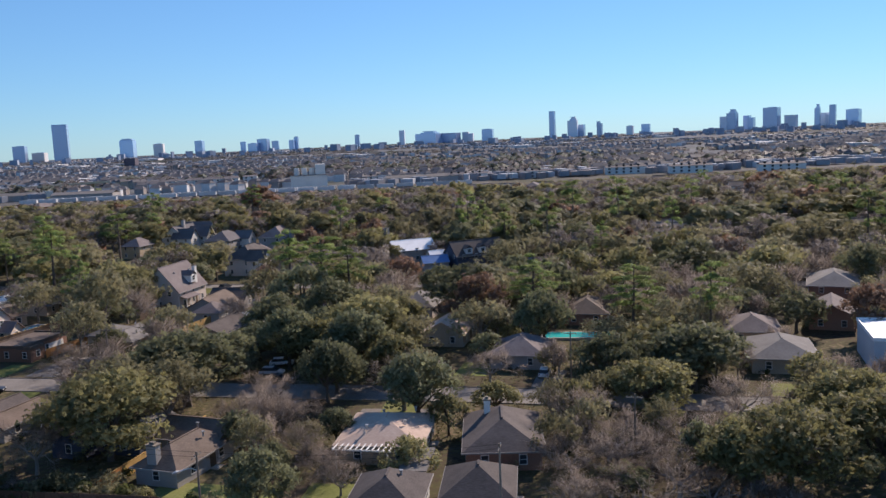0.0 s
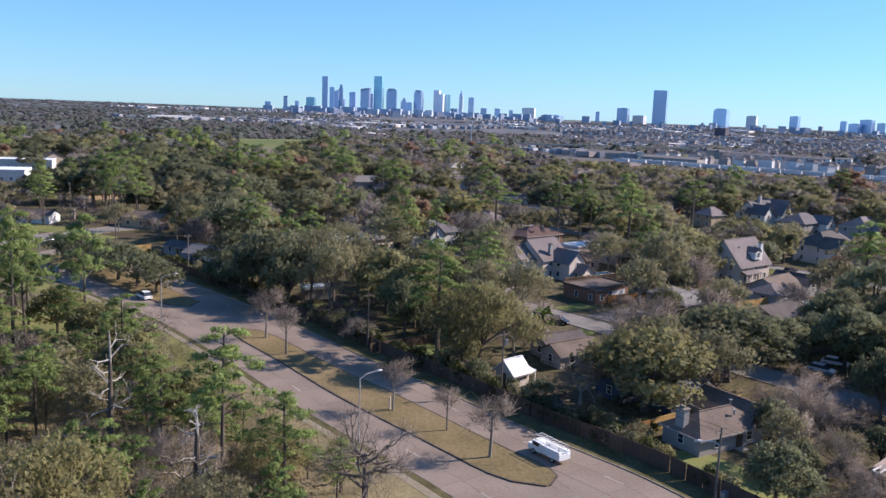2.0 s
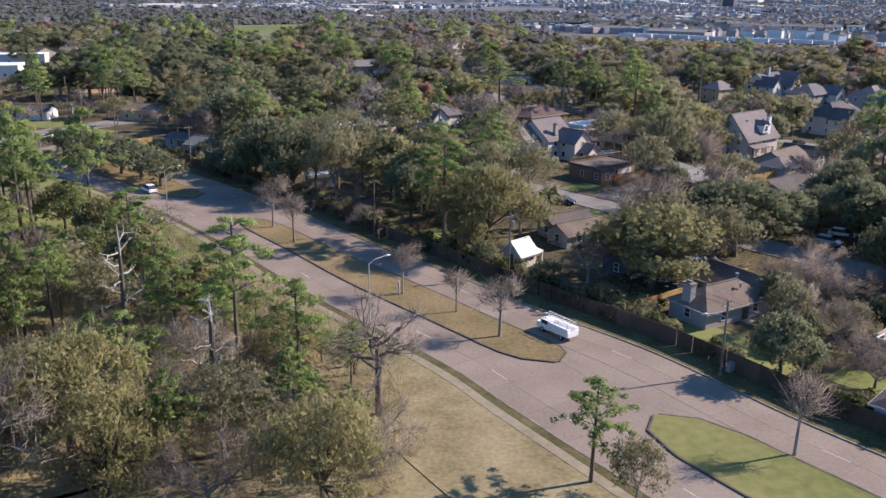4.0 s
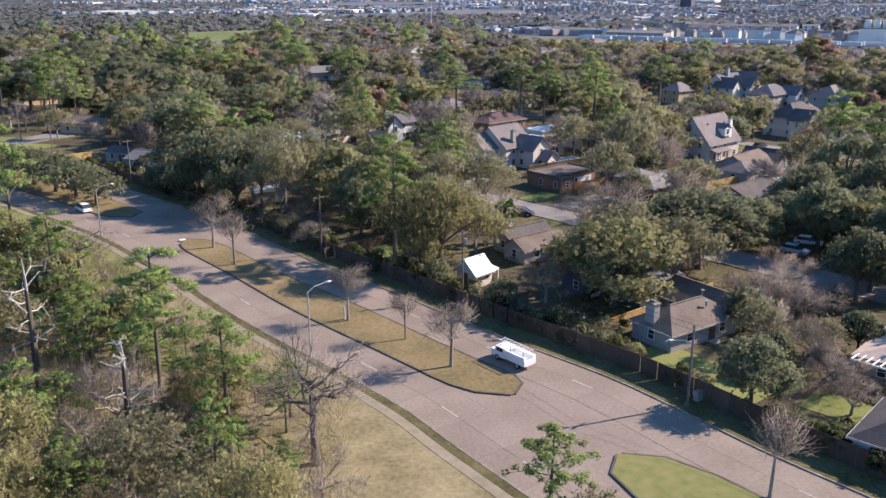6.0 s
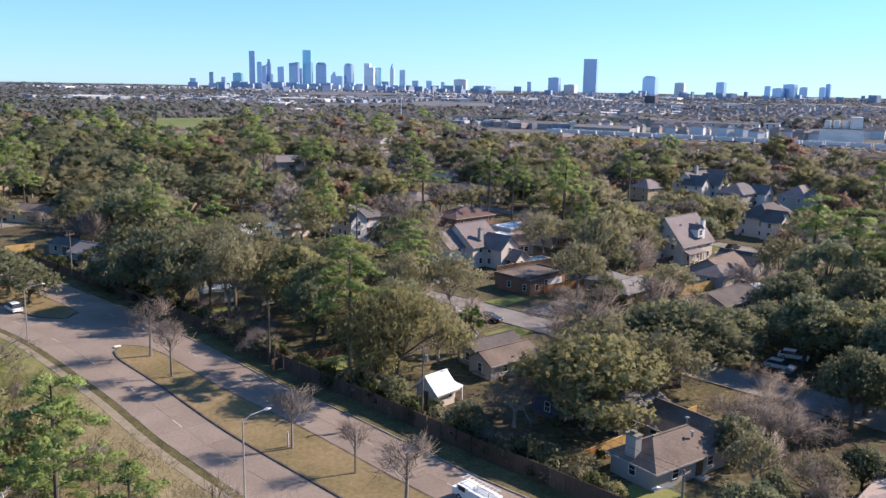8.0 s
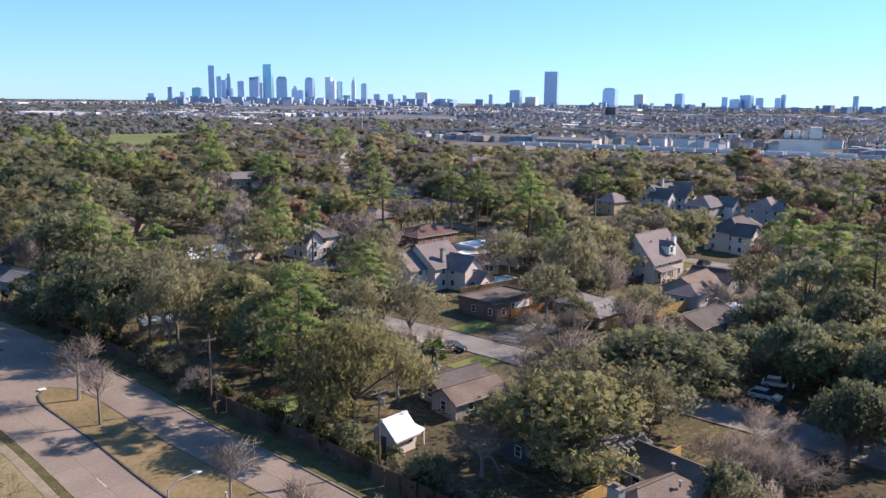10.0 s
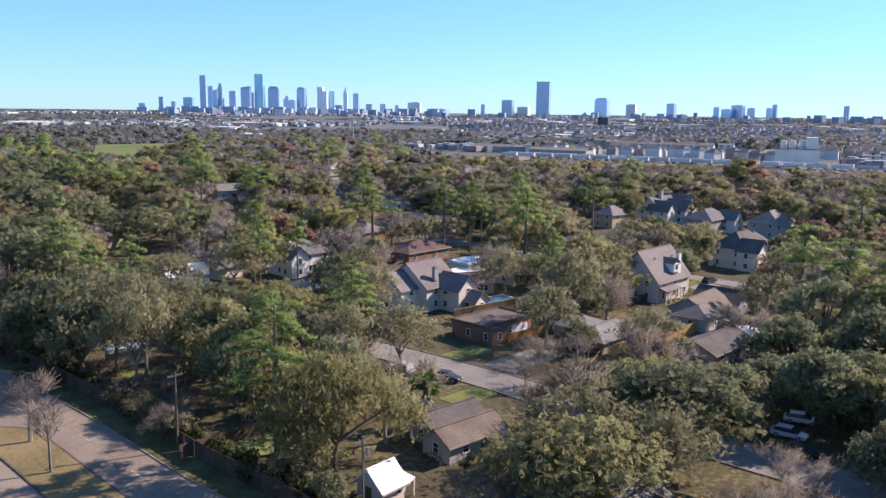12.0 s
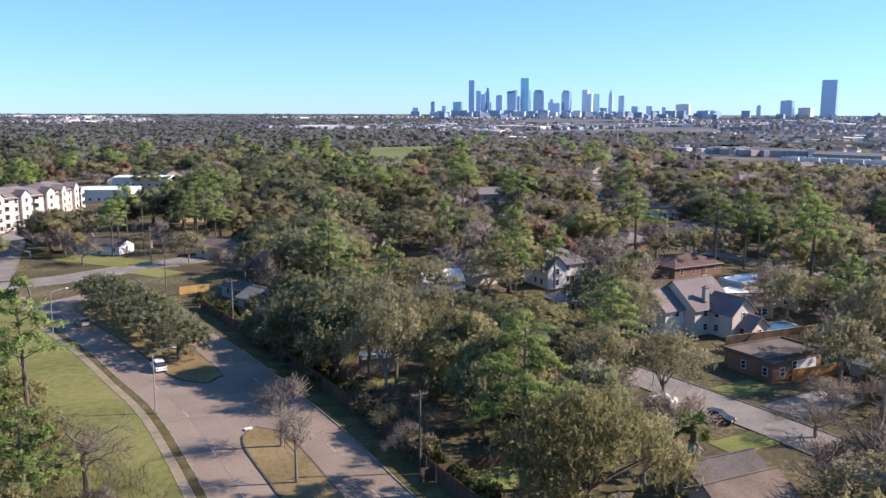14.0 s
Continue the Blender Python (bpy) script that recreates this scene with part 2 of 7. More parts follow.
POLEWOOD = surface("pole_wood", (0.13, 0.105, 0.085), (0.24, 0.2, 0.165), fine=5, stretch=(1, 1, 0.15))
CEDAR = surface("weathered_fence", (0.06, 0.042, 0.032), (0.12, 0.08, 0.058), fine=4, stretch=(1, 1, 0.3), vary=0.25)
NEW_CEDAR = surface("orange_cedar", (0.38, 0.16, 0.05), (0.52, 0.25, 0.09), fine=4, stretch=(1, 1, 0.3), vary=0.15)
YELLOW_CEDAR = surface("yellow_cedar", (0.42, 0.26, 0.09), (0.55, 0.36, 0.14), fine=4, stretch=(1, 1, 0.3), vary=0.15)
RUBBER = surface("tyre_rubber", (0.015, 0.015, 0.015), (0.03, 0.03, 0.03), rough=0.8)
WIRE = surface("black_wire", (0.02, 0.02, 0.02), (0.04, 0.04, 0.04), bump=0)
POOL = surface("turquoise_water", (0.03, 0.42, 0.42), (0.06, 0.55, 0.52), rough=0.1, bump=0.1, vary=0)
BALLAST = surface("rail_yard_gravel", (0.2, 0.17, 0.15), (0.32, 0.28, 0.25), big=0.02, fine=0.2, bump=0, vary=0.05)


def roofing(name, a, b):
    return surface(name, a, b, big=0.35, fine=2.2, rough=0.9, bump=0.4, vary=0.12, stretch=(1, 1, 5))


ROOFS = {
    "mauve": roofing("mauve_grey_shingles", (0.13, 0.106, 0.104), (0.205, 0.172, 0.168)),
    "brown": roofing("brown_shingles", (0.1, 0.075, 0.06), (0.18, 0.138, 0.112)),
    "grey": roofing("grey_shingles", (0.13, 0.12, 0.115), (0.205, 0.192, 0.183)),
    "dark": roofing("dark_shingles", (0.062, 0.052, 0.05), (0.12, 0.1, 0.094)),
    "tan": roofing("pinkish_tan_shingles", (0.46, 0.33, 0.26), (0.6, 0.46, 0.37)),
    "red": roofing("red_brown_shingles", (0.085, 0.052, 0.045), (0.14, 0.086, 0.074)),
    "white": surface("white_sheet_metal", (0.66, 0.67, 0.68), (0.82, 0.83, 0.84), big=0.3, rough=0.6, bump=0.05, vary=0.08),
    "blue": surface("blue_sheet_metal", (0.08, 0.16, 0.36), (0.14, 0.24, 0.46), rough=0.35, bump=0.05),
    "slate": roofing("slate_blue_shingles", (0.105, 0.095, 0.1), (0.165, 0.152, 0.155)),
}
WALLS = {
    "cream": surface("cream_siding", (0.56, 0.47, 0.41), (0.68, 0.59, 0.52), fine=3, stretch=(0.3, 0.3, 6), vary=0.1),
    "beige": surface("beige_brick", (0.33, 0.265, 0.2), (0.46, 0.38, 0.295), fine=5, vary=0.12),
    "grey": surface("grey_siding", (0.29, 0.265, 0.245), (0.4, 0.37, 0.345), fine=3, stretch=(0.3, 0.3, 6), vary=0.12),
    "white": surface("white_siding", (0.6, 0.58, 0.55), (0.74, 0.72, 0.68), fine=3, stretch=(0.3, 0.3, 6), vary=0.06),
    "brick": surface("red_brown_brick", (0.2, 0.108, 0.075), (0.34, 0.195, 0.135), fine=6, vary=0.2),
    "blue": surface("pale_blue_siding", (0.42, 0.44, 0.48), (0.54, 0.57, 0.61), fine=3, stretch=(0.3, 0.3, 6), vary=0.06),
    "tan": surface("tan_brick", (0.4, 0.29, 0.17), (0.55, 0.42, 0.27), fine=5, vary=0.1),
    "navy": surface("navy_siding", (0.05, 0.06, 0.09), (0.082, 0.096, 0.135), fine=3, stretch=(0.3, 0.3, 6), vary=0.06),
    "green": surface("green_siding", (0.1, 0.2, 0.1), (0.16, 0.28, 0.15), fine=3, vary=0.06),
}


# ---- building blocks ----
rng = np.random.default_rng(7)


def leafy(name, verts, quads, facing, material):
    """A crown mesh whose leaves take their shading from the rounded mass that they belong to."""
    me = mesh_of(name, verts, quads, None, material, True)
    me.normals_split_custom_set_from_vertices(np.asarray(facing, dtype=np.float32).tolist())
    return me


def mesh_of(name, verts, quads, tris=None, material=None, smooth=False):
    """A mesh from arrays of corners, four-sided and three-sided faces."""
    me = bpy.data.meshes.new(name)
    verts = np.asarray(verts, dtype=np.float32).reshape(-1, 3)
    quads = np.asarray(quads if quads is not None else [], dtype=np.int32).reshape(-1, 4)
    tris = np.asarray(tris if tris is not None else [], dtype=np.int32).reshape(-1, 3)
    loops = np.concatenate([quads.ravel(), tris.ravel()])
    totals = np.concatenate([np.full(len(quads), 4), np.full(len(tris), 3)]).astype(np.int32)
    me.vertices.add(len(verts))
    me.vertices.foreach_set("co", verts.ravel())
    me.loops.add(len(loops))
    me.loops.foreach_set("vertex_index", loops.astype(np.int32))
    me.polygons.add(len(totals))
    me.polygons.foreach_set("loop_start", np.concatenate([[0], np.cumsum(totals)[:-1]]).astype(np.int32))
    me.polygons.foreach_set("use_smooth", np.full(len(totals), smooth))
    me.update(calc_edges=True)
    if material:
        me.materials.append(material)
    return me


class Solid:
    """Gathers boxes, prisms and tubes into one mesh."""

    def __init__(self):
        self.v, self.q, self.t = [], [], []

    def box(self, cx, cy, cz, sx, sy, sz, turn=0.0):
        i, c, s = len(self.v), math.cos(turn), math.sin(turn)
        for dz in (-0.5, 0.5):
            for dx, dy in ((-0.5, -0.5), (0.5, -0.5), (0.5, 0.5), (-0.5, 0.5)):
                x, y = dx * sx, dy * sy
                self.v.append((cx + c * x - s * y, cy + s * x + c * y, cz + dz * sz))
        self.q += [(i, i + 3, i + 2, i + 1), (i + 4, i + 5, i + 6, i + 7)]
        self.q += [(i + k, i + (k + 1) % 4, i + 4 + (k + 1) % 4, i + 4 + k) for k in range(4)]
        return self

    def face(self, *corners):
        i = len(self.v)
        self.v += corners
        if len(corners) == 4:
            self.q.append((i, i + 1, i + 2, i + 3))
        else:
            self.t.append((i, i + 1, i + 2))
        return self

    def slab(self, corners, thick):
        """A sheet of three or four corners, given thickness downwards."""
        low = [(x, y, z - thick) for x, y, z in corners]
        self.face(*corners)
        self.face(*low[::-1])
        for k in range(len(corners)):
            j = (k + 1) % len(corners)
            self.face(corners[k], low[k], low[j], corners[j])
        return self

    def tube(self, points, radii, sides=6, root=None):
        """A bent, tapering rod; root joins it to an earlier corner of the same mesh."""
        points = [Vector(p) for p in points]
        i = len(self.v)
        if root is not None:
            self.t.append((root, i, i + 1))
        for k, (p, r) in enumerate(zip(points, radii)):
            way = (points[min(k + 1, len(points) - 1)] - points[max(k - 1, 0)]).normalized()
            a = way.cross(Vector((0.31, 0.87, 0.17) if abs(way.z) > 0.8 else (0, 0, 1))).normalized()
            b = way.cross(a)
            for s in range(sides):
                w = 2 * math.pi * s / sides
                self.v.append(tuple(p + a * (r * math.cos(w)) + b * (r * math.sin(w))))
        for k in range(len(points) - 1):
            for s in range(sides):
                j = (s + 1) % sides
                self.q.append((i + k * sides + s, i + k * sides + j, i + (k + 1) * sides + j, i + (k + 1) * sides + s))
        if sides == 4:
            self.q.append(tuple(i + (len(points) - 1) * 4 + s for s in range(4)))
        else:
            top = i + (len(points) - 1) * sides
            self.t += [(top, top + s, top + s + 1) for s in range(1, sides - 1)]
        return self

    def mesh(self, name, material, smooth=False):
        return mesh_of(name, self.v, self.q, self.t, material, smooth)


def part(name, solid, material, parent, label=""):
    ob = new(name, solid.mesh(name, material) if isinstance(solid, Solid) else solid)
    ob.parent = parent
    return tagged(ob, label)


def thing(name, x, y, z=0.0, turn=0.0, label="", category="", group="", kind=""):
    ob = new(name)
    ob.empty_display_size = 0.3
    ob.matrix_basis = pose(x, y, z, 0, 0, turn)
    return tagged(ob, label, category, group, kind)


def glide(points, step=2.0):
    """A smooth line through the points, in even steps."""
    pts = [Vector((*p, 0)) for p in points]
    pts = [pts[0] * 2 - pts[1]] + pts + [pts[-1] * 2 - pts[-2]]
    dense = []
    for a, b, c, d in zip(pts, pts[1:], pts[2:], pts[3:]):
        for k in range(24):
            t = k / 24
            dense.append(0.5 * (2 * b + (c - a) * t + (2 * a - 5 * b + 4 * c - d) * t * t + (3 * b - a - 3 * c + d) * t ** 3))
    dense.append(pts[-2])
    out, gone = [dense[0]], 0.0
    for a, b in zip(dense, dense[1:]):
        gone += (b - a).length
        if gone >= step:
            out.append(b)
            gone = 0.0
    return out


def shifted(line, d):
    """The line moved d metres to its right."""
    out = []
    for k, p in enumerate(line):
        w = (line[min(k + 1, len(line) - 1)] - line[max(k - 1, 0)]).normalized()
        out.append(p + Vector((w.y, -w.x, 0)) * d)
    return out


def strip(left, right, z, thick=0.0):
    """A ribbon between two lines, with sides where it has thickness."""
    n = len(left)
    v = [(p.x, p.y, z) for p in left] + [(p.x, p.y, z) for p in right]
    q = [(k, n + k, n + k + 1, k + 1) for k in range(n - 1)]
    if thick:
        v += [(p.x, p.y, z - thick) for p in left] + [(p.x, p.y, z - thick) for p in right]
        q += [(k, k + 1, 2 * n + k + 1, 2 * n + k) for k in range(n - 1)]
        q += [(n + k + 1, n + k, 3 * n + k, 3 * n + k + 1) for k in range(n - 1)]
        q += [(0, 2 * n, 3 * n, n), (n - 1, 2 * n - 1, 4 * n - 1, 3 * n - 1)]
    return v, q


def distance_to(line, x, y):
    return min(math.hypot(p.x - x, p.y - y) for p in line)


# ---- ground ----
def build_ground():
    rings = [0, 40, 100, 200, 350, 600, 1000, 1600, 2400, 3400, 4300, 4900]
    v, q, t = [(0, 0, 0)], [], []
    sides = 72
    for r in rings[1:]:
        lift = 19.0 * max(0, (r - 1600) / 3300) ** 1.3
        v += [(r * math.cos(2 * math.pi * s / sides), r * math.sin(2 * math.pi * s / sides), lift) for s in range(sides)]
    t += [(0, 1 + s, 1 + (s + 1) % sides) for s in range(sides)]
    for k in range(len(rings) - 2):
        for s in range(sides):
            j = (s + 1) % sides
            a, b = 1 + k * sides, 1 + (k + 1) * sides
            q.append((a + s, b + s, b + j, a + j))
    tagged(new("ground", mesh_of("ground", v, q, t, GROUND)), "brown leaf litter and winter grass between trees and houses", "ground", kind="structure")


build_ground()

# ---- the boulevard: two concrete roadways with a grass median ----
NEAR_KERB = [(102, -70), (70, -10), (48, 24), (30.5, 54), (15.4, 80.8), (8.1, 94), (-9.8, 119.2), (-22.9, 140.2), (-40, 165), (-54, 181), (-67, 195.5), (-80, 208.5), (-93, 223), (-104, 238), (-116, 256)]
FAR_KERB = [(128, -62), (95, -2), (72, 32), (52.5, 65), (44.3, 78), (35, 95), (23.9, 109.8), (11.7, 127.8), (0.4, 143.2), (-12, 162.2), (-31, 188.5), (-46.5, 208), (-61, 226), (-76, 244), (-90, 262)]
near_line, far_line = glide(NEAR_KERB), glide(FAR_KERB)


def along(line, y0, y1):
    return [p for p in line if y0 <= p.y <= y1]


def even(a, b, n):
    """n points along each of two lines, paired by share of length."""
    pick = lambda line: [line[round(k * (len(line) - 1) / (n - 1))] for k in range(n)]  # noqa: E731
    return pick(a), pick(b)


def roadway(outer, inner_shift, y0, y1, name):
    """One roadway: a tar bed with concrete slabs in two lanes and white dashes between them."""
    a = along(outer, y0, y1)
    lanes = [shifted(a, inner_shift * s) for s in (0.0, 0.5, 1.0)]
    v, q = strip(lanes[0], lanes[2], 0.02)
    road = tagged(new(name, mesh_of(name, v, q, None, JOINT)), "pinkish concrete boulevard roadway with tar joints", "road", kind="structure")
    for lane in (0, 1):
        l0, l1 = lanes[lane], lanes[lane + 1]
        for k in range(0, len(a) - 3, 3):
            corners = []
            for p, r, w in ((l0[k], l1[k], 0), (l0[k + 3], l1[k + 3], 1)):
                mid, other = (l0[k] + l0[k + 3]) / 2, (l1[k] + l1[k + 3]) / 2
                for c, o in ((p, mid), (r, other)):
                    e = c + (o - c).normalized() * 0.022
                    corners.append(e)
            w = (corners[1] - corners[0]).normalized() * 0.018
            e = [corners[0] + w, corners[1] - w, corners[3] - w, corners[2] + w]
            part("slab", Solid().slab([(c.x, c.y, 0.035) for c in e], 0.012), CONCRETE, road)
    mid = lanes[1]
    for k in range(1, len(a) - 2, 6):
        c, w = mid[k], (mid[k + 1] - mid[k]).normalized()
        part("lane_dash", Solid().box(c.x, c.y, 0.04, 3.0, 0.13, 0.006, math.atan2(w.y, w.x)), PAINT, road)
    return road


def road_bed():
    """Plain concrete between the outer kerbs, seen where the median is open for turning."""
    a, b = even(along(near_line, -60, 232), along(far_line, -52, 258), 120)
    v, q = strip(a, b, 0.014)
    tagged(new("road_crossing", mesh_of("road_crossing", v, q, None, CONCRETE)), "pinkish concrete at the median openings", "road", kind="structure")


road_bed()
roadway(near_line, 7.3, -60, 232, "road_near")
roadway(far_line, -7.3, -52, 258, "road_far")


def kerb(line, name="kerb"):
    v, q = strip(shifted(line, -0.09), shifted(line, 0.09), 0.16, 0.16)
    tagged(new(name, mesh_of(name, v, q, None, KERB)), "dirt-stained concrete kerb beside the roadway", "kerb", kind="structure")


kerb(near_line)
kerb(far_line)


def median(y0, y1, label, cover, pinch0=True, pinch1=True):
    """A raised grass island with a dark kerb, rounded at its ends."""
    a, b = along(shifted(near_line, 7.35), y0, y1), along(shifted(far_line, -7.35), y0 + 3.5, y1 + 3.5)
    a, b = even(a, b, 40)
    left, right = [], []
    for k, (p, r) in enumerate(zip(a, b)):
        mid, s = (p + r) / 2, 1.0
        d0, d1 = (a[0] - p).length, (a[-1] - p).length
        if pinch0 and d0 < 9:
            s = min(s, math.sqrt(max(0.0, 1 - (1 - d0 / 9) ** 2)))
        if pinch1 and d1 < 9:
            s = min(s, math.sqrt(max(0.0, 1 - (1 - d1 / 9) ** 2)))
        s = max(s, 0.06)
        left.append(mid + (p - mid) * s)
        right.append(mid + (r - mid) * s)
    v, q = strip(left, right, 0.15, 0.15)
    isle = tagged(new("median", mesh_of("median", v, q, None, cover)), label, "median", kind="structure")
    for line, s in ((left, -1), (right, 1)):
        v, q = strip(shifted(line, -0.12), shifted(line, 0.12), 0.17, 0.17)
        part("median_kerb", mesh_of("median_kerb", v, q, None, MEDIAN_KERB), None, isle)


median(90.6, 162, "raised median of dry tan grass with a dark kerb", DRY_GRASS)
median(177, 236, "raised median of dry leaf-strewn grass under oaks", DRY_GRASS)
median(-56, 79, "raised median of green and tan grass", PARK_GRASS, False, True)


def verge(line, d0, d1, z, material, name, label, y0=-60, y1=240):
    a = along(line, y0, y1)
    v, q = strip(shifted(a, d0), shifted(a, d1), z, z)
    tagged(new(name, mesh_of(name, v, q, None, material)), label, name, kind="structure")


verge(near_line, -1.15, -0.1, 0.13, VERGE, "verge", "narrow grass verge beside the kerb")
verge(near_line, -2.45, -1.2, 0.14, WORN_PATH, "pavement", "dirt-covered narrow pavement along the park lawn")
verge(near_line, -15, -2.47, 0.11, SCRUB_FLOOR, "scrub_strip", "strip of rough tan grass beside the wood", -60, 142)
verge(near_line, -32, -2.47, 0.1, PARK_GRASS, "lawn", "open park lawn of patchy dry grass", 140, 232)
verge(near_line, -75, -15, 0.03, SCRUB_FLOOR, "scrub_floor", "dry tan ground under the near wood", -60, 150)
verge(far_line, 0.1, 3.8, 0.13, VERGE, "verge", "rough grass verge, the fence's shade put into its dark colour")

# ---- side streets ----
STREET_A = glide([(-20, 262), (8, 226), (26, 198), (36, 186), (48, 170), (60, 152), (74, 132), (91, 109), (104, 90), (119, 66), (140, 34), (165, -5)])
STREET_B = glide([(60, 332), (90, 292), (130, 236), (170, 180), (212, 118), (262, 45)])
STREET_C = glide([(-190, 400), (-165, 330), (-132, 268), (-122, 250)])
STREET_D = glide([(-185, 218), (-118, 249), (-96, 276), (-66, 318)])


def street(line, half, name, label):
    v, q = strip(shifted(line, -half), shifted(line, half), 0.03)
    tagged(new(name, mesh_of(name, v, q, None, STREET)), label, "street", kind="structure")
    for d in (-half, half):
        kerb(shifted(line, d))


street(STREET_A, 4.2, "street_a", "pale concrete neighbourhood street between houses")
street(STREET_B, 4.0, "street_b", "pale concrete neighbourhood street under trees")
street(STREET_D, 5.5, "street_d", "concrete cross street past open lawns")
street(STREET_C, 4.5, "street_c", "concrete side street leaving the boulevard")


def driveway(x, y, w, d, turn, material=STREET, name="driveway", z=0.045, label="pale concrete driveway"):
    tagged(new(name, Solid().box(0, 0, z / 2, w, d, z).mesh(name, material)), label, name, kind="structure").matrix_basis = pose(x, y, 0, 0, 0, turn)


driveway(56, 181, 15, 7, 37)
driveway(104, 190, 12, 9, 33, WALKWAY)
driveway(122, 236, 14, 5, 33)
driveway(82, 103, 5, 13, 40)
driveway(112, 97, 11, 5, 33)
driveway(34, 205, 10, 4, 33)
driveway(72, 120, 8, 4, 33)
LAWNS = [(9, 150, 9, 8, 34), (-8, 184.5, 8, 5, 30), (46, 96.5, 17, 6.5, -57), (47, 187, 9, 5, 36), (42, 164, 9, 5, 36), (84, 105, 9, 6, 40), (130, 60, 12, 8, 30), (118, 240, 10, 6, 33), (94, 200, 12, 4, 33), (-112, 286, 30, 12, -20), (-88, 270, 14, 9, -25), (8, 174, 10, 6, 34), (108, 112, 9, 6, 33), (56.5, 86, 6, 5.5, -52)]
for lx, ly, lw, ld, lt in LAWNS:
    driveway(lx, ly, lw, ld, lt, LAWN, "lawn", 0.06, "patch of green winter lawn in a yard")
tagged(new("field", Solid().slab([(-114, 708, 3.0), (0, 806, 3.0), (-2, 925, 9.0), (-134, 838, 9.0)], 9.5).mesh("field", FIELD)), "wide green mown bank beyond the woods", "field", kind="structure")
tagged(new("retaining_wall", Solid().box(-96, 694, 3.0, 26, 0.6, 6.0, 0.55).box(-96, 694.2, 6.1, 26.6, 1.0, 0.3, 0.55).mesh("retaining_wall", WALKWAY)), "pale concrete retaining wall below the mown bank", "wall", kind="structure")
driveway(35, 1400, 90, 260, -8, FIELD, "field", 0.5, "green mown field before the city")
driveway(345, 985, 100, 190, -30, FIELD, "field", 0.5, "pale mown field beside the rail yard")
driveway(385, 672, 420, 46, -41, BALLAST, "rail_yard", 0.3, "pale gravel rail yard ground")


# ---- trees ----
def clumps(g, lobes, n, size, slim=0.75, up=0.15, hang=0.0, inner=0.72, loose=0.0):
    """Leaf clumps: small folded blades on the outsides of rounded lobes."""
    lobes = np.asarray(lobes, dtype=float)
    w = lobes[:, 3] ** 2
    pick = g.choice(len(lobes), n, p=w / w.sum())
    d = g.normal(size=(n, 3))
    d[:, 2] += up * 1.5
    d /= np.linalg.norm(d, axis=1)[:, None]
    reach = lobes[pick, 3] * g.uniform(inner, 1.08 + 0.45 * loose, n)
    squash = np.ones((n, 3))
    squash[:, 2] = lobes[pick, 4] if lobes.shape[1] > 4 else 0.8
    c = lobes[pick, :3] + d * reach[:, None] * squash
    normal = d + g.normal(size=(n, 3)) * (0.55 + 0.6 * loose)
    normal /= np.linalg.norm(normal, axis=1)[:, None]
    side = np.cross(normal, g.normal(size=(n, 3)))
    side[:, 2] -= hang
    side /= np.linalg.norm(side, axis=1)[:, None]
    other = np.cross(normal, side)
    s = size * g.uniform(0.6, 1.4, n)[:, None]
    bend = normal * s * g.uniform(-0.25, 0.25, n)[:, None]
    v = np.stack([c - side * s * 0.5, c - other * s * slim * 0.5 + bend * 0.3, c + side * s * 0.5, c + other * s * slim * 0.5 + bend], axis=1)
    facing = d * (0.8 - 0.45 * loose) + normal * (0.35 + 0.3 * loose)
    facing /= np.linalg.norm(facing, axis=1)[:, None]
    return v.reshape(-1, 3), np.arange(n * 4).reshape(-1, 4), np.repeat(facing, 4, axis=0)


def backed(g, lobes, v, q, nn, share):
    """Adds the ragged inner leaf mass of each lobe behind its outer clumps, every face loose from the next."""
    box = np.array([(x, y, z) for z in (-1, 1) for x, y in ((-1, -1), (1, -1), (1, 1), (-1, 1))]) * 0.62
    sides = ((4, 5, 6, 7), (0, 1, 5, 4), (1, 2, 6, 5), (2, 3, 7, 6), (3, 0, 4, 7))
    vs, ns, extra, n = [v], [nn], [], len(v)
    for x, y, z, r, flat in lobes:
        a = g.uniform(0, 1.57)
        turn = np.array([[math.cos(a), math.sin(a), 0], [-math.sin(a), math.cos(a), 0], [0, 0, 1]])
        pts = (box * g.uniform(0.7, 1.25, (8, 1))) @ turn * r * share * (1, 1, flat) + (x, y, z)
        for side in sides:
            k = list(side)
            vs.append(pts[k] + g.normal(size=3) * r * 0.07)
            ns.append((box[k] @ turn) / 1.08 + g.normal(size=(4, 3)) * 0.15)
            extra.append((n, n + 1, n + 2, n + 3))
            n += 4
    ns = np.concatenate(ns)
    return np.concatenate(vs), np.concatenate([q, np.array(extra)]), ns / np.linalg.norm(ns, axis=1)[:, None]


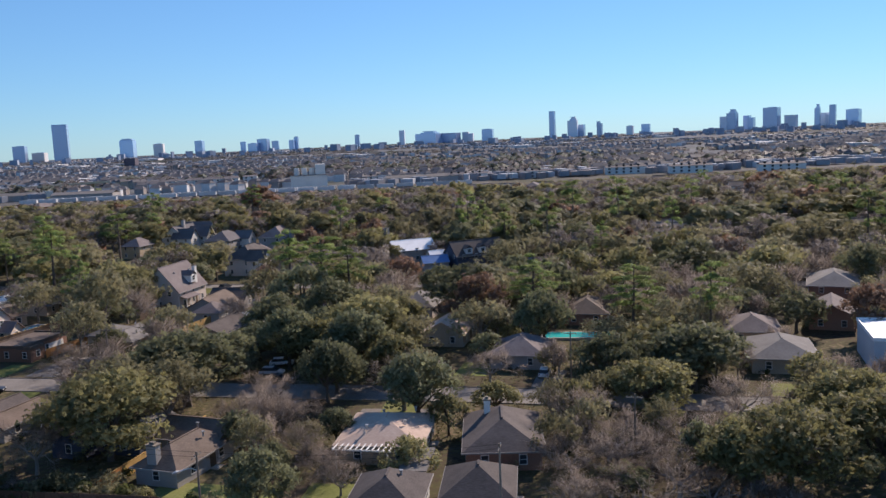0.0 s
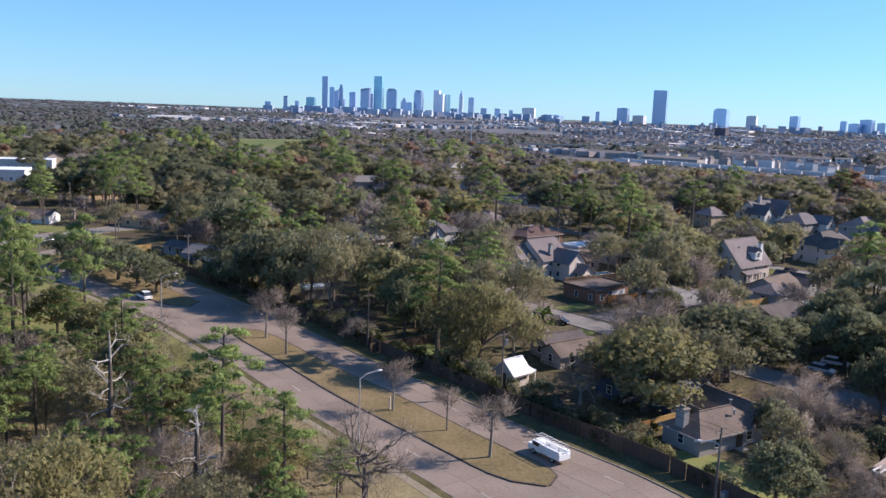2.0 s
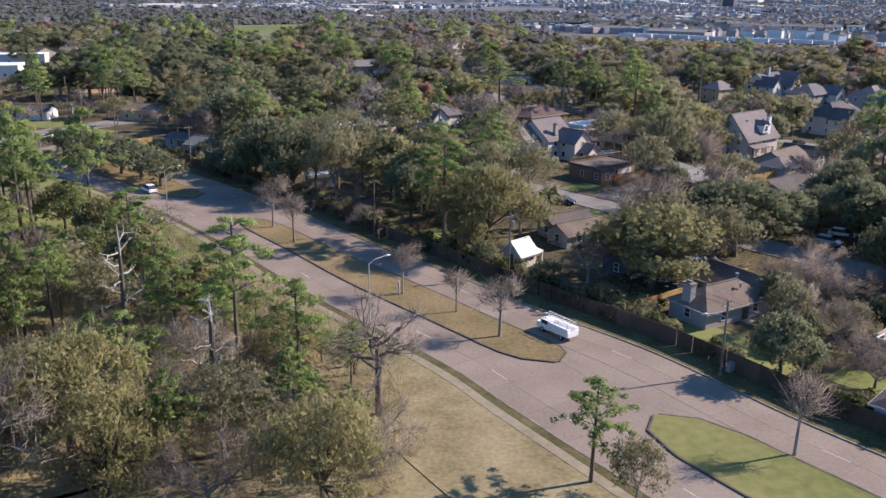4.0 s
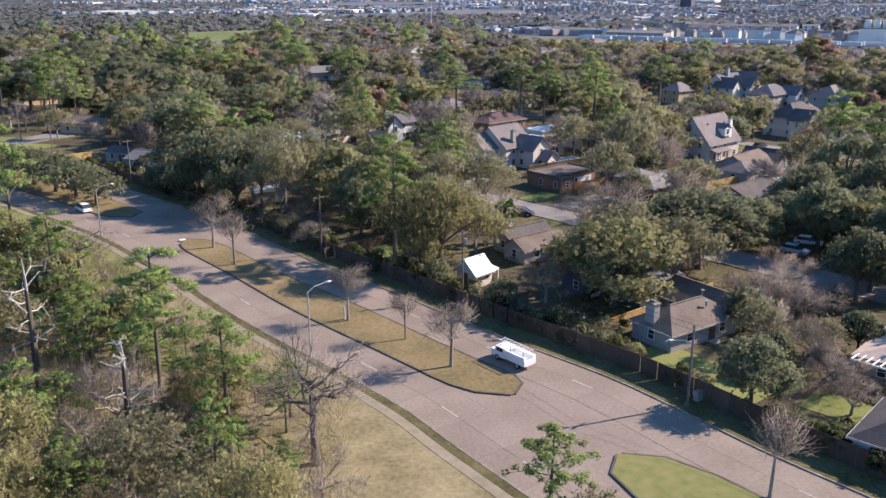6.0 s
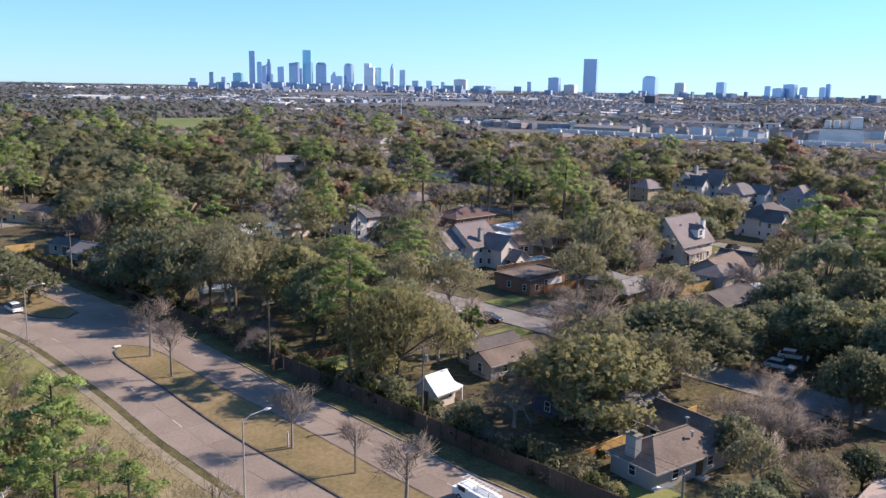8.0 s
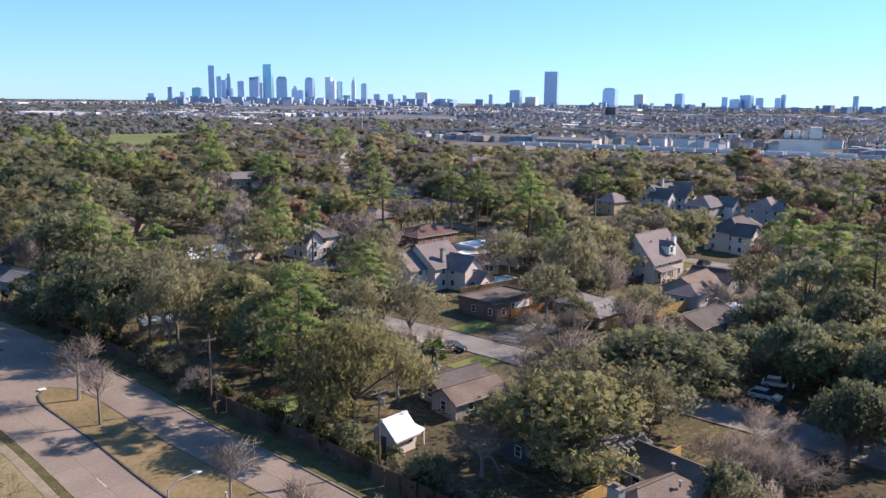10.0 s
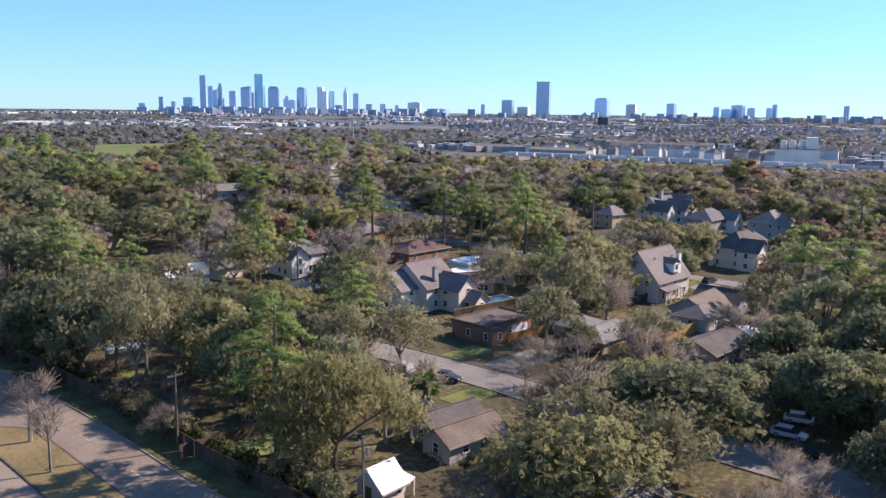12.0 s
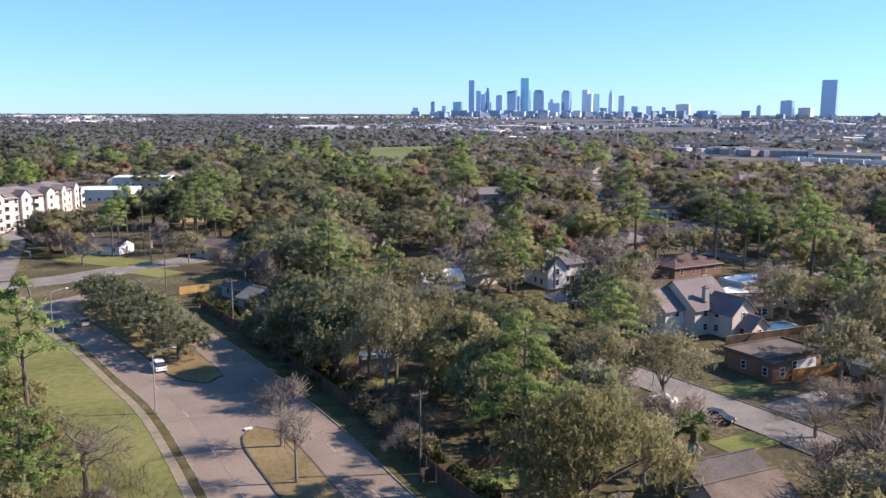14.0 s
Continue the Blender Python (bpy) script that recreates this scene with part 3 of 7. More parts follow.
def twigs(g, ends, n, length, width):
    """Fine bare twigs: slivers fanning out from the branch ends."""
    ends = np.asarray(ends, dtype=float)
    pick = g.integers(0, len(ends), n)
    base, out = ends[pick, :3], ends[pick, 3:6]
    way = out + g.normal(size=(n, 3)) * 0.7
    way[:, 2] += 0.35
    way /= np.linalg.norm(way, axis=1)[:, None]
    s = length * g.uniform(0.5, 1.3, n)[:, None]
    start = base + g.normal(size=(n, 3)) * length * 0.3
    side = np.cross(way, g.normal(size=(n, 3)))
    side /= np.linalg.norm(side, axis=1)[:, None]
    v = np.stack([start - side * width, start + side * width, start + way * s + side * width * 0.3, start + way * s - side * width * 0.3], axis=1)
    facing = np.repeat(out + way * 0.4 + g.normal(size=(n, 3)) * 0.3, 4, axis=0)
    facing /= np.linalg.norm(facing, axis=1)[:, None]
    return v.reshape(-1, 3), np.arange(n * 4).reshape(-1, 4), facing


def branch(solid, g, p, way, length, r, depth, ends, spread=0.75, sides=5, rise=0.25):
    """A limb that bends, tapers and forks."""
    mid = p + way * length * 0.5 + Vector(g.normal(size=3)) * length * 0.06
    tip = p + way * length + Vector(g.normal(size=3)) * length * 0.08
    solid.tube([p, mid, tip], [r, r * 0.78, r * 0.58], sides)
    ends.append((*tip, *way))
    if depth == 0:
        return
    for _ in range(int(g.integers(2, 4))):
        w = (way + Vector(g.normal(size=3)) * spread + Vector((0, 0, rise))).normalized()
        branch(solid, g, mid.lerp(tip, g.uniform(0.3, 1.0)), w, length * g.uniform(0.6, 0.85), r * 0.55, depth - 1, ends, spread, max(3, sides - 1), rise)


def broad_lobes(g, r, h, count, low=0.35, flat=0.75, size_of=(0.13, 0.28)):
    out = []
    turn_a, turn_b = g.uniform(0, 2 * math.pi, 2)
    for k in range(count):
        a = g.uniform(0, 2 * math.pi)
        uneven = 1 + 0.17 * math.sin(2 * a + turn_a) + 0.13 * math.sin(3 * a + turn_b)
        rad = r * math.sqrt(g.uniform(0, 1)) * 0.86 * uneven
        top = h * (1 - 0.42 * (rad / r) ** 2) * g.uniform(0.86, 1.04)
        size = r * g.uniform(*size_of)
        floor = min(h * low + size * 0.5, top - size * 0.7)
        z = g.uniform(floor, top - size * 0.6)
        z = max(z, top - size * 0.75) if k % 4 else z
        out.append((rad * math.cos(a), rad * math.sin(a), z, size, flat))
    return out


def limbs_to(solid, g, lobes, h0, r0, n=7):
    for k in g.choice(len(lobes), min(n, len(lobes)), replace=False):
        x, y, z = lobes[k][:3]
        solid.tube([(0, 0, h0 * g.uniform(0.75, 1)), (x * 0.45, y * 0.45, h0 + (z - h0) * 0.55), (x * 0.9, y * 0.9, z)], [r0 * 0.55, r0 * 0.32, r0 * 0.12], 5, 14)


# kind: crown material, bark, label, category, standard height and radius
KINDS = {
    "live_oak": (LIVE_OAK, BARK, "spreading live oak with a dense dark green crown", 12.0, 7.0),
    "olive_oak": (OLIVE_OAK, BARK, "broad oak with a yellowish olive winter crown", 12.0, 7.0),
    "thin_tree": (AIRY, PALE_BARK, "open-crowned tree with thin brownish winter leaves", 13.0, 7.0),
    "pine_tree": (PINE, BARK, "tall pine with a bare trunk and clumped green needles", 19.0, 4.5),
    "russet_tree": (RUSSET, PALE_BARK, "tree with a russet brown winter crown", 14.0, 6.0),
    "willow_oak": (WILLOW, BARK, "large drooping oak with airy yellowish green leaves", 14.0, 8.0),
    "young_tree": (TWIGS, PALE_BARK, "slim leafless young tree on the median", 6.5, 2.5),
    "gnarled_tree": (TWIGS, BARK, "gnarled leafless oak with dark twisting limbs", 13.0, 6.0),
    "bare_tree": (TWIGS, PALE_BARK, "leafless tree with grey-brown branching twigs", 9.0, 5.0),
}


def tree_meshes(kind, seed, lod):
    """Trunk and crown meshes of one kind of tree. lod 0 is the finest."""
    g = np.random.default_rng(seed * 31 + len(kind))
    crown, bark, label, h, r = KINDS[kind]
    crown = TWIG_HAZE if kind == "bare_tree" and lod > 1 else crown
    count = (3500, 1300, 220, 84, 460)[lod]
    grow = (0.72, 1.05, 2.0, 3.0, 1.5)[lod]
    wood, ends = Solid(), []
    if kind == "bare_tree":
        thick = 1.0 if lod == 0 else 1.3
        wood.tube([(0, 0, -0.1), (0.1, 0.05, h * 0.14), (0.1, 0, h * 0.27)], [0.3, 0.24, 0.22], 7)
        for k in range((7, 5, 2, 0, 3)[lod]):
            a = k * 0.93 + g.uniform(0, 0.5)
            way = Vector((math.cos(a) * 0.95, math.sin(a) * 0.95, g.uniform(0.35, 1.2))).normalized()
            branch(wood, g, Vector((0.1, 0, h * g.uniform(0.2, 0.27))), way, h * 0.27, 0.13 * thick, (3, 2, 1, 0, 2)[lod], ends, 0.62, 4 if lod < 2 else 3, 0.2)
        ends = ends or [(0, 0, h * 0.5, 0, 0, 1)]
        v, q, nn = twigs(g, ends, (2400, 1100, 60, 6, 380)[lod], (0.95, 1.3, 2.4, 3.2, 1.8)[lod], (0.017, 0.042, 0.13, 0.26, 0.085)[lod])
        if lod > 1:
            lobes = broad_lobes(g, r, h, 14, 0.3, 0.9)
            v2, q2, n2 = clumps(g, lobes, (0, 0, 130, 45, 260)[lod], grow * 0.95, 0.4, 0.25, 0.0, 0.5)
            v2, q2, n2 = backed(g, lobes[::4], v2, q2, n2, 0.42)
            v, q, nn = np.concatenate([v, v2]), np.concatenate([q, q2 + len(v)]), np.concatenate([nn, n2])
    elif kind == "gnarled_tree":
        wood.tube([(0, 0, -0.1), (0.15, -0.05, h * 0.22), (-0.05, 0.1, h * 0.45), (0.2, 0, h * 0.62)], [0.46, 0.36, 0.3, 0.2], 8)
        for k in range(10):
            a = k * 2.4 + g.uniform(-0.3, 0.3)
            way = Vector((math.cos(a), math.sin(a), g.uniform(0.0, 0.75) + 0.04 * k)).normalized()
            branch(wood, g, Vector((0.05, 0.03, h * (0.4 + 0.03 * k))), way, r * 0.42, 0.19, 3, ends, 0.85, 5, 0.1)
        v, q, nn = twigs(g, ends, 2200, 0.95, 0.018)
    elif kind == "young_tree":
        wood.tube([(0, 0, -0.1), (0.04, 0.03, h * 0.4), (0, 0.05, h * 0.75)], [0.11, 0.085, 0.04], 6)
        for k in range(9):
            a = k * 2.4 + g.uniform(0, 0.6)
            way = Vector((math.cos(a) * 0.55, math.sin(a) * 0.55, g.uniform(0.7, 1.1))).normalized()
            branch(wood, g, Vector((0, 0.03, h * g.uniform(0.35, 0.7))), way, h * 0.17, 0.04, 1, ends, 0.45, 3)
        v, q, nn = twigs(g, ends, 700, 0.85, 0.016)
    elif kind == "pine_tree":
        lean = g.normal(size=2) * 0.3
        wood.tube([(0, 0, -0.1), (lean[0] * 0.4, lean[1] * 0.4, h * 0.45), (lean[0], lean[1], h * 0.97)], [0.28, 0.2, 0.06], 7)
        lobes = []
        for k in range((20, 17, 9, 7, 12)[lod]):
            z = h * (0.98 - 0.5 * (k / 20 * (1 if lod < 2 else 20 / 12)) ** 0.85) * g.uniform(0.97, 1.03)
            reach = r * min(1.15, 0.42 + 2.2 * (0.98 - z / h)) * g.uniform(0.6, 1.1)
            a = k * 2.4 + g.uniform(-0.4, 0.4)
            for step in ((0.38, 0.7, 1.0) if lod < 2 else (0.65,)):
                x, y = reach * step * math.cos(a) + lean[0], reach * step * math.sin(a) + lean[1]
                wide = (0.75 if lod < 2 else 1.25) * g.uniform(0.75, 1.35)
                lobes.append((x + g.normal() * 0.3, y + g.normal() * 0.3, z + reach * 0.12 * (1 - step) - 0.25 * step, wide, 0.42))
            if lod < 2:
                wood.tube([(lean[0] * 0.7, lean[1] * 0.7, z - reach * 0.3), (x * 0.5, y * 0.5, z - 0.1), (x, y, z - 0.3)], [0.07, 0.05, 0.02], 3, 7)
        v, q, nn = clumps(g, lobes, int(count * (1.0 if lod == 0 else 0.95)), grow * 0.95, 0.42, 0.3, 0.25, 0.4)
        if lod > 1:
            v, q, nn = backed(g, lobes[::2], v, q, nn, 0.6)
    elif kind == "thin_tree":
        wood.tube([(0, 0, -0.1), (0.1, 0.1, h * 0.18), (0, 0.15, h * 0.32)], [0.34, 0.27, 0.22], 7)
        for k in range((7, 5, 2, 1, 3)[lod]):
            a = k * 0.9 + g.uniform(0, 0.5)
            way = Vector((math.cos(a) * 0.6, math.sin(a) * 0.6, g.uniform(0.6, 1.3))).normalized()
            branch(wood, g, Vector((0, 0.1, h * g.uniform(0.2, 0.32))), way, h * 0.27, 0.14, (2, 1, 1, 0, 1)[lod], ends, 0.5, 4 if lod < 2 else 3)
        lobes = broad_lobes(g, r, h, (48, 42, 26, 18, 32)[lod], 0.42 if lod < 2 else 0.3)
        v, q, nn = clumps(g, lobes, int(count * 0.95), grow * 0.9, 0.6, 0.1, 0.3, 0.3, 1.0 if lod < 2 else 0.4)
        if lod in (2, 3, 4):
            v, q, nn = backed(g, lobes[::3], v, q, nn, 0.8)
        v2, q2, n2 = twigs(g, ends, count // 3, grow * 1.5, grow * 0.035)
        v, q, nn = np.concatenate([v, v2]), np.concatenate([q, q2 + len(v)]), np.concatenate([nn, n2])
    else:
        h0 = h * 0.28
        wood.tube([(0, 0, -0.1), (0.1, 0, h0 * 0.5), (0, 0.1, h0)], [0.5, 0.38, 0.34], 7)
        lobes = broad_lobes(g, r, h, (84, 64, 34, 24, 44)[lod], 0.26, 0.75, (0.1, 0.25) if lod == 0 else (0.12, 0.27) if lod == 1 else (0.13, 0.28))
        limbs_to(wood, g, lobes, h0, 0.34, (26, 12, 1, 0, 3)[lod])
        v, q, nn = clumps(g, lobes, int(count * (1.5 if lod == 0 else 1.1)), grow * (1.25 if kind == "willow_oak" else 1.0), 0.4 if kind == "willow_oak" else 0.75, 0.2, {"olive_oak": 0.15, "willow_oak": 1.1}.get(kind, 0.0), 0.3 if lod < 2 else 0.6, 1.0 if lod < 2 else 0.4)
        if lod > 1:
            v, q, nn = backed(g, lobes[::2], v, q, nn, 0.78)
    # each leaf leans its shading towards the roundness of the whole crown
    mid = np.array([0.0, 0.0, h * (0.7 if kind == "pine_tree" else 0.5)])
    out = (np.repeat(v.reshape(-1, 4, 3).mean(axis=1), 4, axis=0) - mid) / (r, r, h * 0.5)
    out[:, 2] += (0.5, 0.5, 0.8, 0.9, 0.6)[lod]
    out /= np.linalg.norm(out, axis=1)[:, None] + 1e-6
    share = (0.3, 0.34, 0.6, 0.7, 0.5)[lod]
    nn = nn * (1 - share) + out * share
    nn /= np.linalg.norm(nn, axis=1)[:, None] + 1e-6
    return wood, (v, q, nn), crown, bark


TREES, tree_cache = [], {}
CENTRE = Vector((5, 22, 0))


def plant(kind, x, y, h, r, lod=None, note=""):
    """Stands one tree, sharing the meshes of its kind."""
    crown, bark, label, h0, r0 = KINDS[kind]
    away = math.hypot(x - CENTRE.x, y - CENTRE.y)
    if lod is None:
        lod = 0 if away < (172 if len(TREES) < len(GROVE) else 118) else 1 if away < (320 if len(TREES) < len(GROVE) else 235) else 4
    seed = len(TREES) % (4 if lod == 0 else 3)
    size = Vector((r / r0, r / r0, h / h0))
    m = pose(x, y, 0, 0, 0, float(rng.uniform(0, 360)))
    key = (kind, lod, seed)
    if key in tree_cache:
        first = tree_cache[key]
        ob = copy_thing(first, m @ Matrix.Diagonal((size.x / first.scale.x, size.y / first.scale.y, size.z / first.scale.z, 1)))
    else:
        wood, (v, q, nn), leaf, skin = tree_meshes(kind, seed, lod)
        ob = thing(kind, x, y, label=label, category="tree", group="trees of the neighbourhood")
        part("trunk", wood, skin, ob)
        part("crown", leafy("crown", v, q, nn, leaf), None, ob)
        ob.matrix_basis = m @ Matrix.Diagonal((*size, 1))
        tree_cache[key] = ob
    if note:
        tagged(ob, note)
    TREES.append((x, y, r))
    return ob


# trees that the place is known by, and some added to cast shade: kind, x, y, height, crown radius
GROVE = [("willow_oak", 16, 137, 10, 5), ("willow_oak", 19, 138, 15.4, 9.8), ("olive_oak", 42, 119, 13.2, 9.6), ("live_oak", 61, 134, 13, 10.6), ("pine_tree", 12.5, 146.5, 21, 7), ("olive_oak", 12, 194, 13, 10), ("pine_tree", 26, 187, 17, 5.4), ("thin_tree", 33, 177.5, 12.7, 6.5), ("thin_tree", 71, 197.5, 18.5, 7.5), ("pine_tree", 64, 290, 23, 6), ("pine_tree", 73, 294, 23, 5.5), ("pine_tree", 44, 302, 20, 8), ("pine_tree", 19, 252, 17, 4), ("pine_tree", 83, 269, 22, 8), ("pine_tree", 126, 326, 21, 8), ("pine_tree", 126, 204, 20, 6.5)]
GROVE += [("live_oak", 97, 163, 10.5, 7), ("thin_tree", 140, 278, 11, 10), ("live_oak", -47, 279, 15, 13), ("pine_tree", -20, 206, 18, 4.5), ("live_oak", -28, 318, 13, 13), ("thin_tree", -16, 200, 15, 8), ("thin_tree", -13, 185.5, 18, 7.5), ("thin_tree", -8, 182.3, 17, 6.8), ("live_oak", -22.5, 187, 15, 7.6), ("live_oak", -48.5, 192.5, 7.4, 6), ("live_oak", -54.5, 199, 8.4, 6.8), ("live_oak", -61, 206, 9, 7.2), ("live_oak", -68, 213.5, 9, 7.2), ("live_oak", -75.5, 222, 8.6, 6.8), ("live_oak", -83, 231, 7.6, 6.2), ("olive_oak", 100, 134, 13, 9), ("live_oak", 138, 145, 14, 10.5)]
GROVE += [("pine_tree", 138, 124, 17, 6.5), ("live_oak", 112, 84, 10, 6.5), ("live_oak", 122, 74, 11, 9), ("pine_tree", 139, 98, 17, 6), ("bare_tree", 103, 103, 7, 5.2), ("olive_oak", 93, 44, 11, 8), ("olive_oak", 105, 38, 11, 8.5), ("olive_oak", 350, 150, 14, 17), ("live_oak", 82, 120, 9, 5.5), ("pine_tree", 131, 196, 18, 9), ("olive_oak", 301, 206, 15, 12), ("pine_tree", -16, 94, 18.5, 4.8), ("pine_tree", -8, 87, 13, 4), ("live_oak", 47.3, 87.2, 8, 4.2), ("live_oak", 54, 95, 5, 2.6), ("live_oak", 78, 117, 11, 5), ("thin_tree", 62, 99, 5, 3.5)]
GROVE += [("gnarled_tree", 0.7, 81, 13.2, 6.2), ("thin_tree", -72, 174, 12, 5), ("gnarled_tree", -37, 139.3, 9.5, 6.8), ("olive_oak", -57, 156, 9, 5), ("thin_tree", -8, 226, 14, 10), ("pine_tree", -16, 224, 17, 4.5), ("olive_oak", 9, 166, 14, 7), ("live_oak", -49, 330, 17, 14), ("bare_tree", 85, 64, 8, 8), ("bare_tree", 95, 58, 8, 7), ("bare_tree", 60.5, 112.5, 7.5, 6), ("bare_tree", 64.5, 110.5, 7, 5.5), ("bare_tree", 68, 113.5, 6.5, 5.5), ("bare_tree", 62.5, 116.5, 7, 5), ("bare_tree", 52, 167, 6, 5.5), ("bare_tree", -1, 160, 5, 5), ("olive_oak", 66, 150, 9, 8), ("live_oak", 76, 147, 8.2, 7)]
GROVE += [("young_tree", -19.1, 156, 9.6, 6.2), ("young_tree", -14.2, 145.5, 8.3, 4.7), ("young_tree", 4.2, 117.9, 8.6, 4.2), ("young_tree", 11.5, 110.3, 7.0, 3.2), ("young_tree", 16.3, 101.3, 8.5, 5.2), ("russet_tree", 262, 452, 20, 13), ("pine_tree", 250, 440, 21, 8), ("live_oak", 67, 99, 5.5, 3), ("bare_tree", 57, 84, 5, 3), ("live_oak", 22, 166, 8, 4.5), ("bare_tree", -4, 172, 6, 4.5)]
GROVE += [("bare_tree", 94, 108, 6, 3), ("olive_oak", 92, 91, 5, 4), ("thin_tree", 97, 84, 5, 3.6), ("bare_tree", 80, 66, 7, 5.5), ("bare_tree", 87, 64, 8, 6.5), ("bare_tree", 84, 53, 7, 6), ("bare_tree", 72, 59, 6, 5), ("bare_tree", 76, 53, 7, 6.5), ("bare_tree", 83, 48, 6, 5.2), ("olive_oak", 90, 48, 9, 5.7), ("bare_tree", 60, 97, 6, 5), ("bare_tree", 60, 92, 5, 4), ("bare_tree", 58, 89, 5, 3.2), ("olive_oak", 93, 117, 9, 5.5), ("bare_tree", 134, 171, 11, 9)]
GROVE += [("live_oak", 85, 151, 8, 5), ("olive_oak", 113, 141, 10, 6.5), ("live_oak", 128, 112, 12, 6), ("live_oak", 153, 132, 14, 7.5), ("bare_tree", 168, 99, 13, 9), ("thin_tree", 187, 99, 12, 10), ("bare_tree", 192, 91, 12, 8), ("live_oak", 132, 76, 9, 6), ("live_oak", 172, 92, 8, 6), ("thin_tree", 68, 236, 11, 7), ("live_oak", 95, 144, 10, 6.5), ("bare_tree", 112, 60, 8, 6), ("bare_tree", 104, 54, 8, 6), ("olive_oak", 116, 46, 10, 7), ("thin_tree", 128, 96, 9, 6), ("pine_tree", 20, 67, 10.3, 3.4), ("thin_tree", 23, 63, 7, 3), ("young_tree", 41, 70.5, 9.1, 3.9), ("bare_tree", -1.5, 153.5, 5.5, 4), ("olive_oak", 3.5, 176.5, 14, 7.5), ("bare_tree", 70, 123, 7, 6), ("live_oak", 85, 140, 12, 6.5), ("live_oak", -17.5, 181, 14, 6.5), ("live_oak", -31.5, 197.5, 7.5, 4.5), ("live_oak", -38, 205, 6, 4), ("thin_tree", -8.5, 175, 17, 6), ("bare_tree", -8.5, 168, 4.5, 3.6), ("thin_tree", -3, 190, 15, 6.5), ("live_oak", -20, 197, 14, 6), ("live_oak", -29, 207, 13, 5.5), ("thin_tree", -5, 160, 5, 3.4), ("olive_oak", -33, 118, 11, 5), ("pine_tree", -37, 128, 14, 5), ("olive_oak", -45, 141, 10, 5), ("pine_tree", -27, 104, 13, 4.5), ("olive_oak", -24, 112, 8, 4), ("thin_tree", -36, 108, 10, 5), ("live_oak", 67, 182.5, 6, 3.6), ("bare_tree", 58, 178, 6, 5), ("bare_tree", 64, 176, 6, 5)]
GROVE += [("live_oak", 111, 175, 15, 8), ("thin_tree", 111, 193, 13, 6), ("pine_tree", 122, 170, 19, 6.5), ("live_oak", 108, 156, 13, 8), ("olive_oak", 93, 153, 7.5, 6), ("live_oak", 92, 127, 12, 7), ("olive_oak", 89, 135, 10, 6), ("pine_tree", -111, 292, 17, 4.5), ("pine_tree", -92, 300, 19, 5), ("pine_tree", -84, 305, 18, 5.5), ("pine_tree", -100, 330, 19, 5), ("pine_tree", -122, 318, 17, 5), ("pine_tree", -130, 340, 18, 5), ("thin_tree", -84, 284, 10, 5.5), ("bare_tree", -68, 272, 8, 5.5), ("bare_tree", -113, 278, 9, 6), ("bare_tree", -126, 292, 10, 7), ("thin_tree", -63, 287, 11, 5), ("pine_tree", -34, 246, 18, 5.5), ("thin_tree", 24, 175, 13, 6.5), ("live_oak", 21, 161, 11, 6), ("live_oak", 7, 160, 11, 5)]
for kind, tx, ty, th, tr in GROVE:
    plant(kind, tx, ty, th, tr)


# ---- houses ----
HOUSES = []


def window(parent, x, y, z, w, h, turn):
    """A white frame with a cross bar round a dark pane, on the wall's face."""
    t = radians(turn)
    fr = Solid()
    for s in (-1, 1):
        fr.box(x + math.cos(t) * s * w / 2, y + math.sin(t) * s * w / 2, z, 0.1, 0.12, h + 0.1, t)
        fr.box(x, y, z + s * h / 2, w + 0.1, 0.12, 0.1, t)
    fr.box(x, y, z, w, 0.09, 0.06, t)
    wf = part("window", fr, TRIM, parent)
    part("pane", Solid().box(x, y, z, w - 0.05, 0.05, h - 0.05, t), GLASS, wf)


def roof_shape(w, d, eave, ridge, style, over=0.5, thick=0.18):
    s = Solid()
    a, b = w / 2 + over, d / 2 + over
    drop = (ridge - eave) * over / (d / 2)
    e = eave - drop
    if style == "hip":
        k = max(a - b * 0.95, 0.25)
        s.slab([(-a, -b, e), (a, -b, e), (k, 0, ridge), (-k, 0, ridge)], thick)
        s.slab([(a, b, e), (-a, b, e), (-k, 0, ridge), (k, 0, ridge)], thick)
        s.slab([(a, -b, e), (a, b, e), (k, 0, ridge)], thick)
        s.slab([(-a, b, e), (-a, -b, e), (-k, 0, ridge)], thick)
        s.box(0, 0, ridge + 0.02, 2 * k, 0.3, 0.1)
    elif style == "flat":
        s.box(0, 0, eave + 0.15, w + 0.4, d + 0.4, 0.3)
        for q in (-1, 1):
            s.box(0, q * (d / 2 + 0.1), eave + 0.45, w + 0.4, 0.2, 0.35)
            s.box(q * (w / 2 + 0.1), 0, eave + 0.45, 0.2, d, 0.35)
    else:
        s.slab([(-a, -b, e), (a, -b, e), (a, 0, ridge), (-a, 0, ridge)], thick)
        s.slab([(a, b, e), (-a, b, e), (-a, 0, ridge), (a, 0, ridge)], thick)
        s.box(0, 0, ridge + 0.02, 2 * a, 0.3, 0.1)
    return s


def wall_shape(w, d, eave, ridge, style):
    s = Solid().box(0, 0, eave / 2 - 0.1, w, d, eave + 0.2)
    if style == "gable":
        top = ridge - 0.2
        for q in (-1, 1):
            x = q * w / 2
            pts = [(x, -d / 2, eave), (x, d / 2, eave), (x, 0, top)]
            inner = [(x - q * 0.25, py, pz) for _, py, pz in pts]
            s.face(*(pts if q > 0 else pts[::-1]))
            s.face(*(inner[::-1] if q > 0 else inner))
    return s


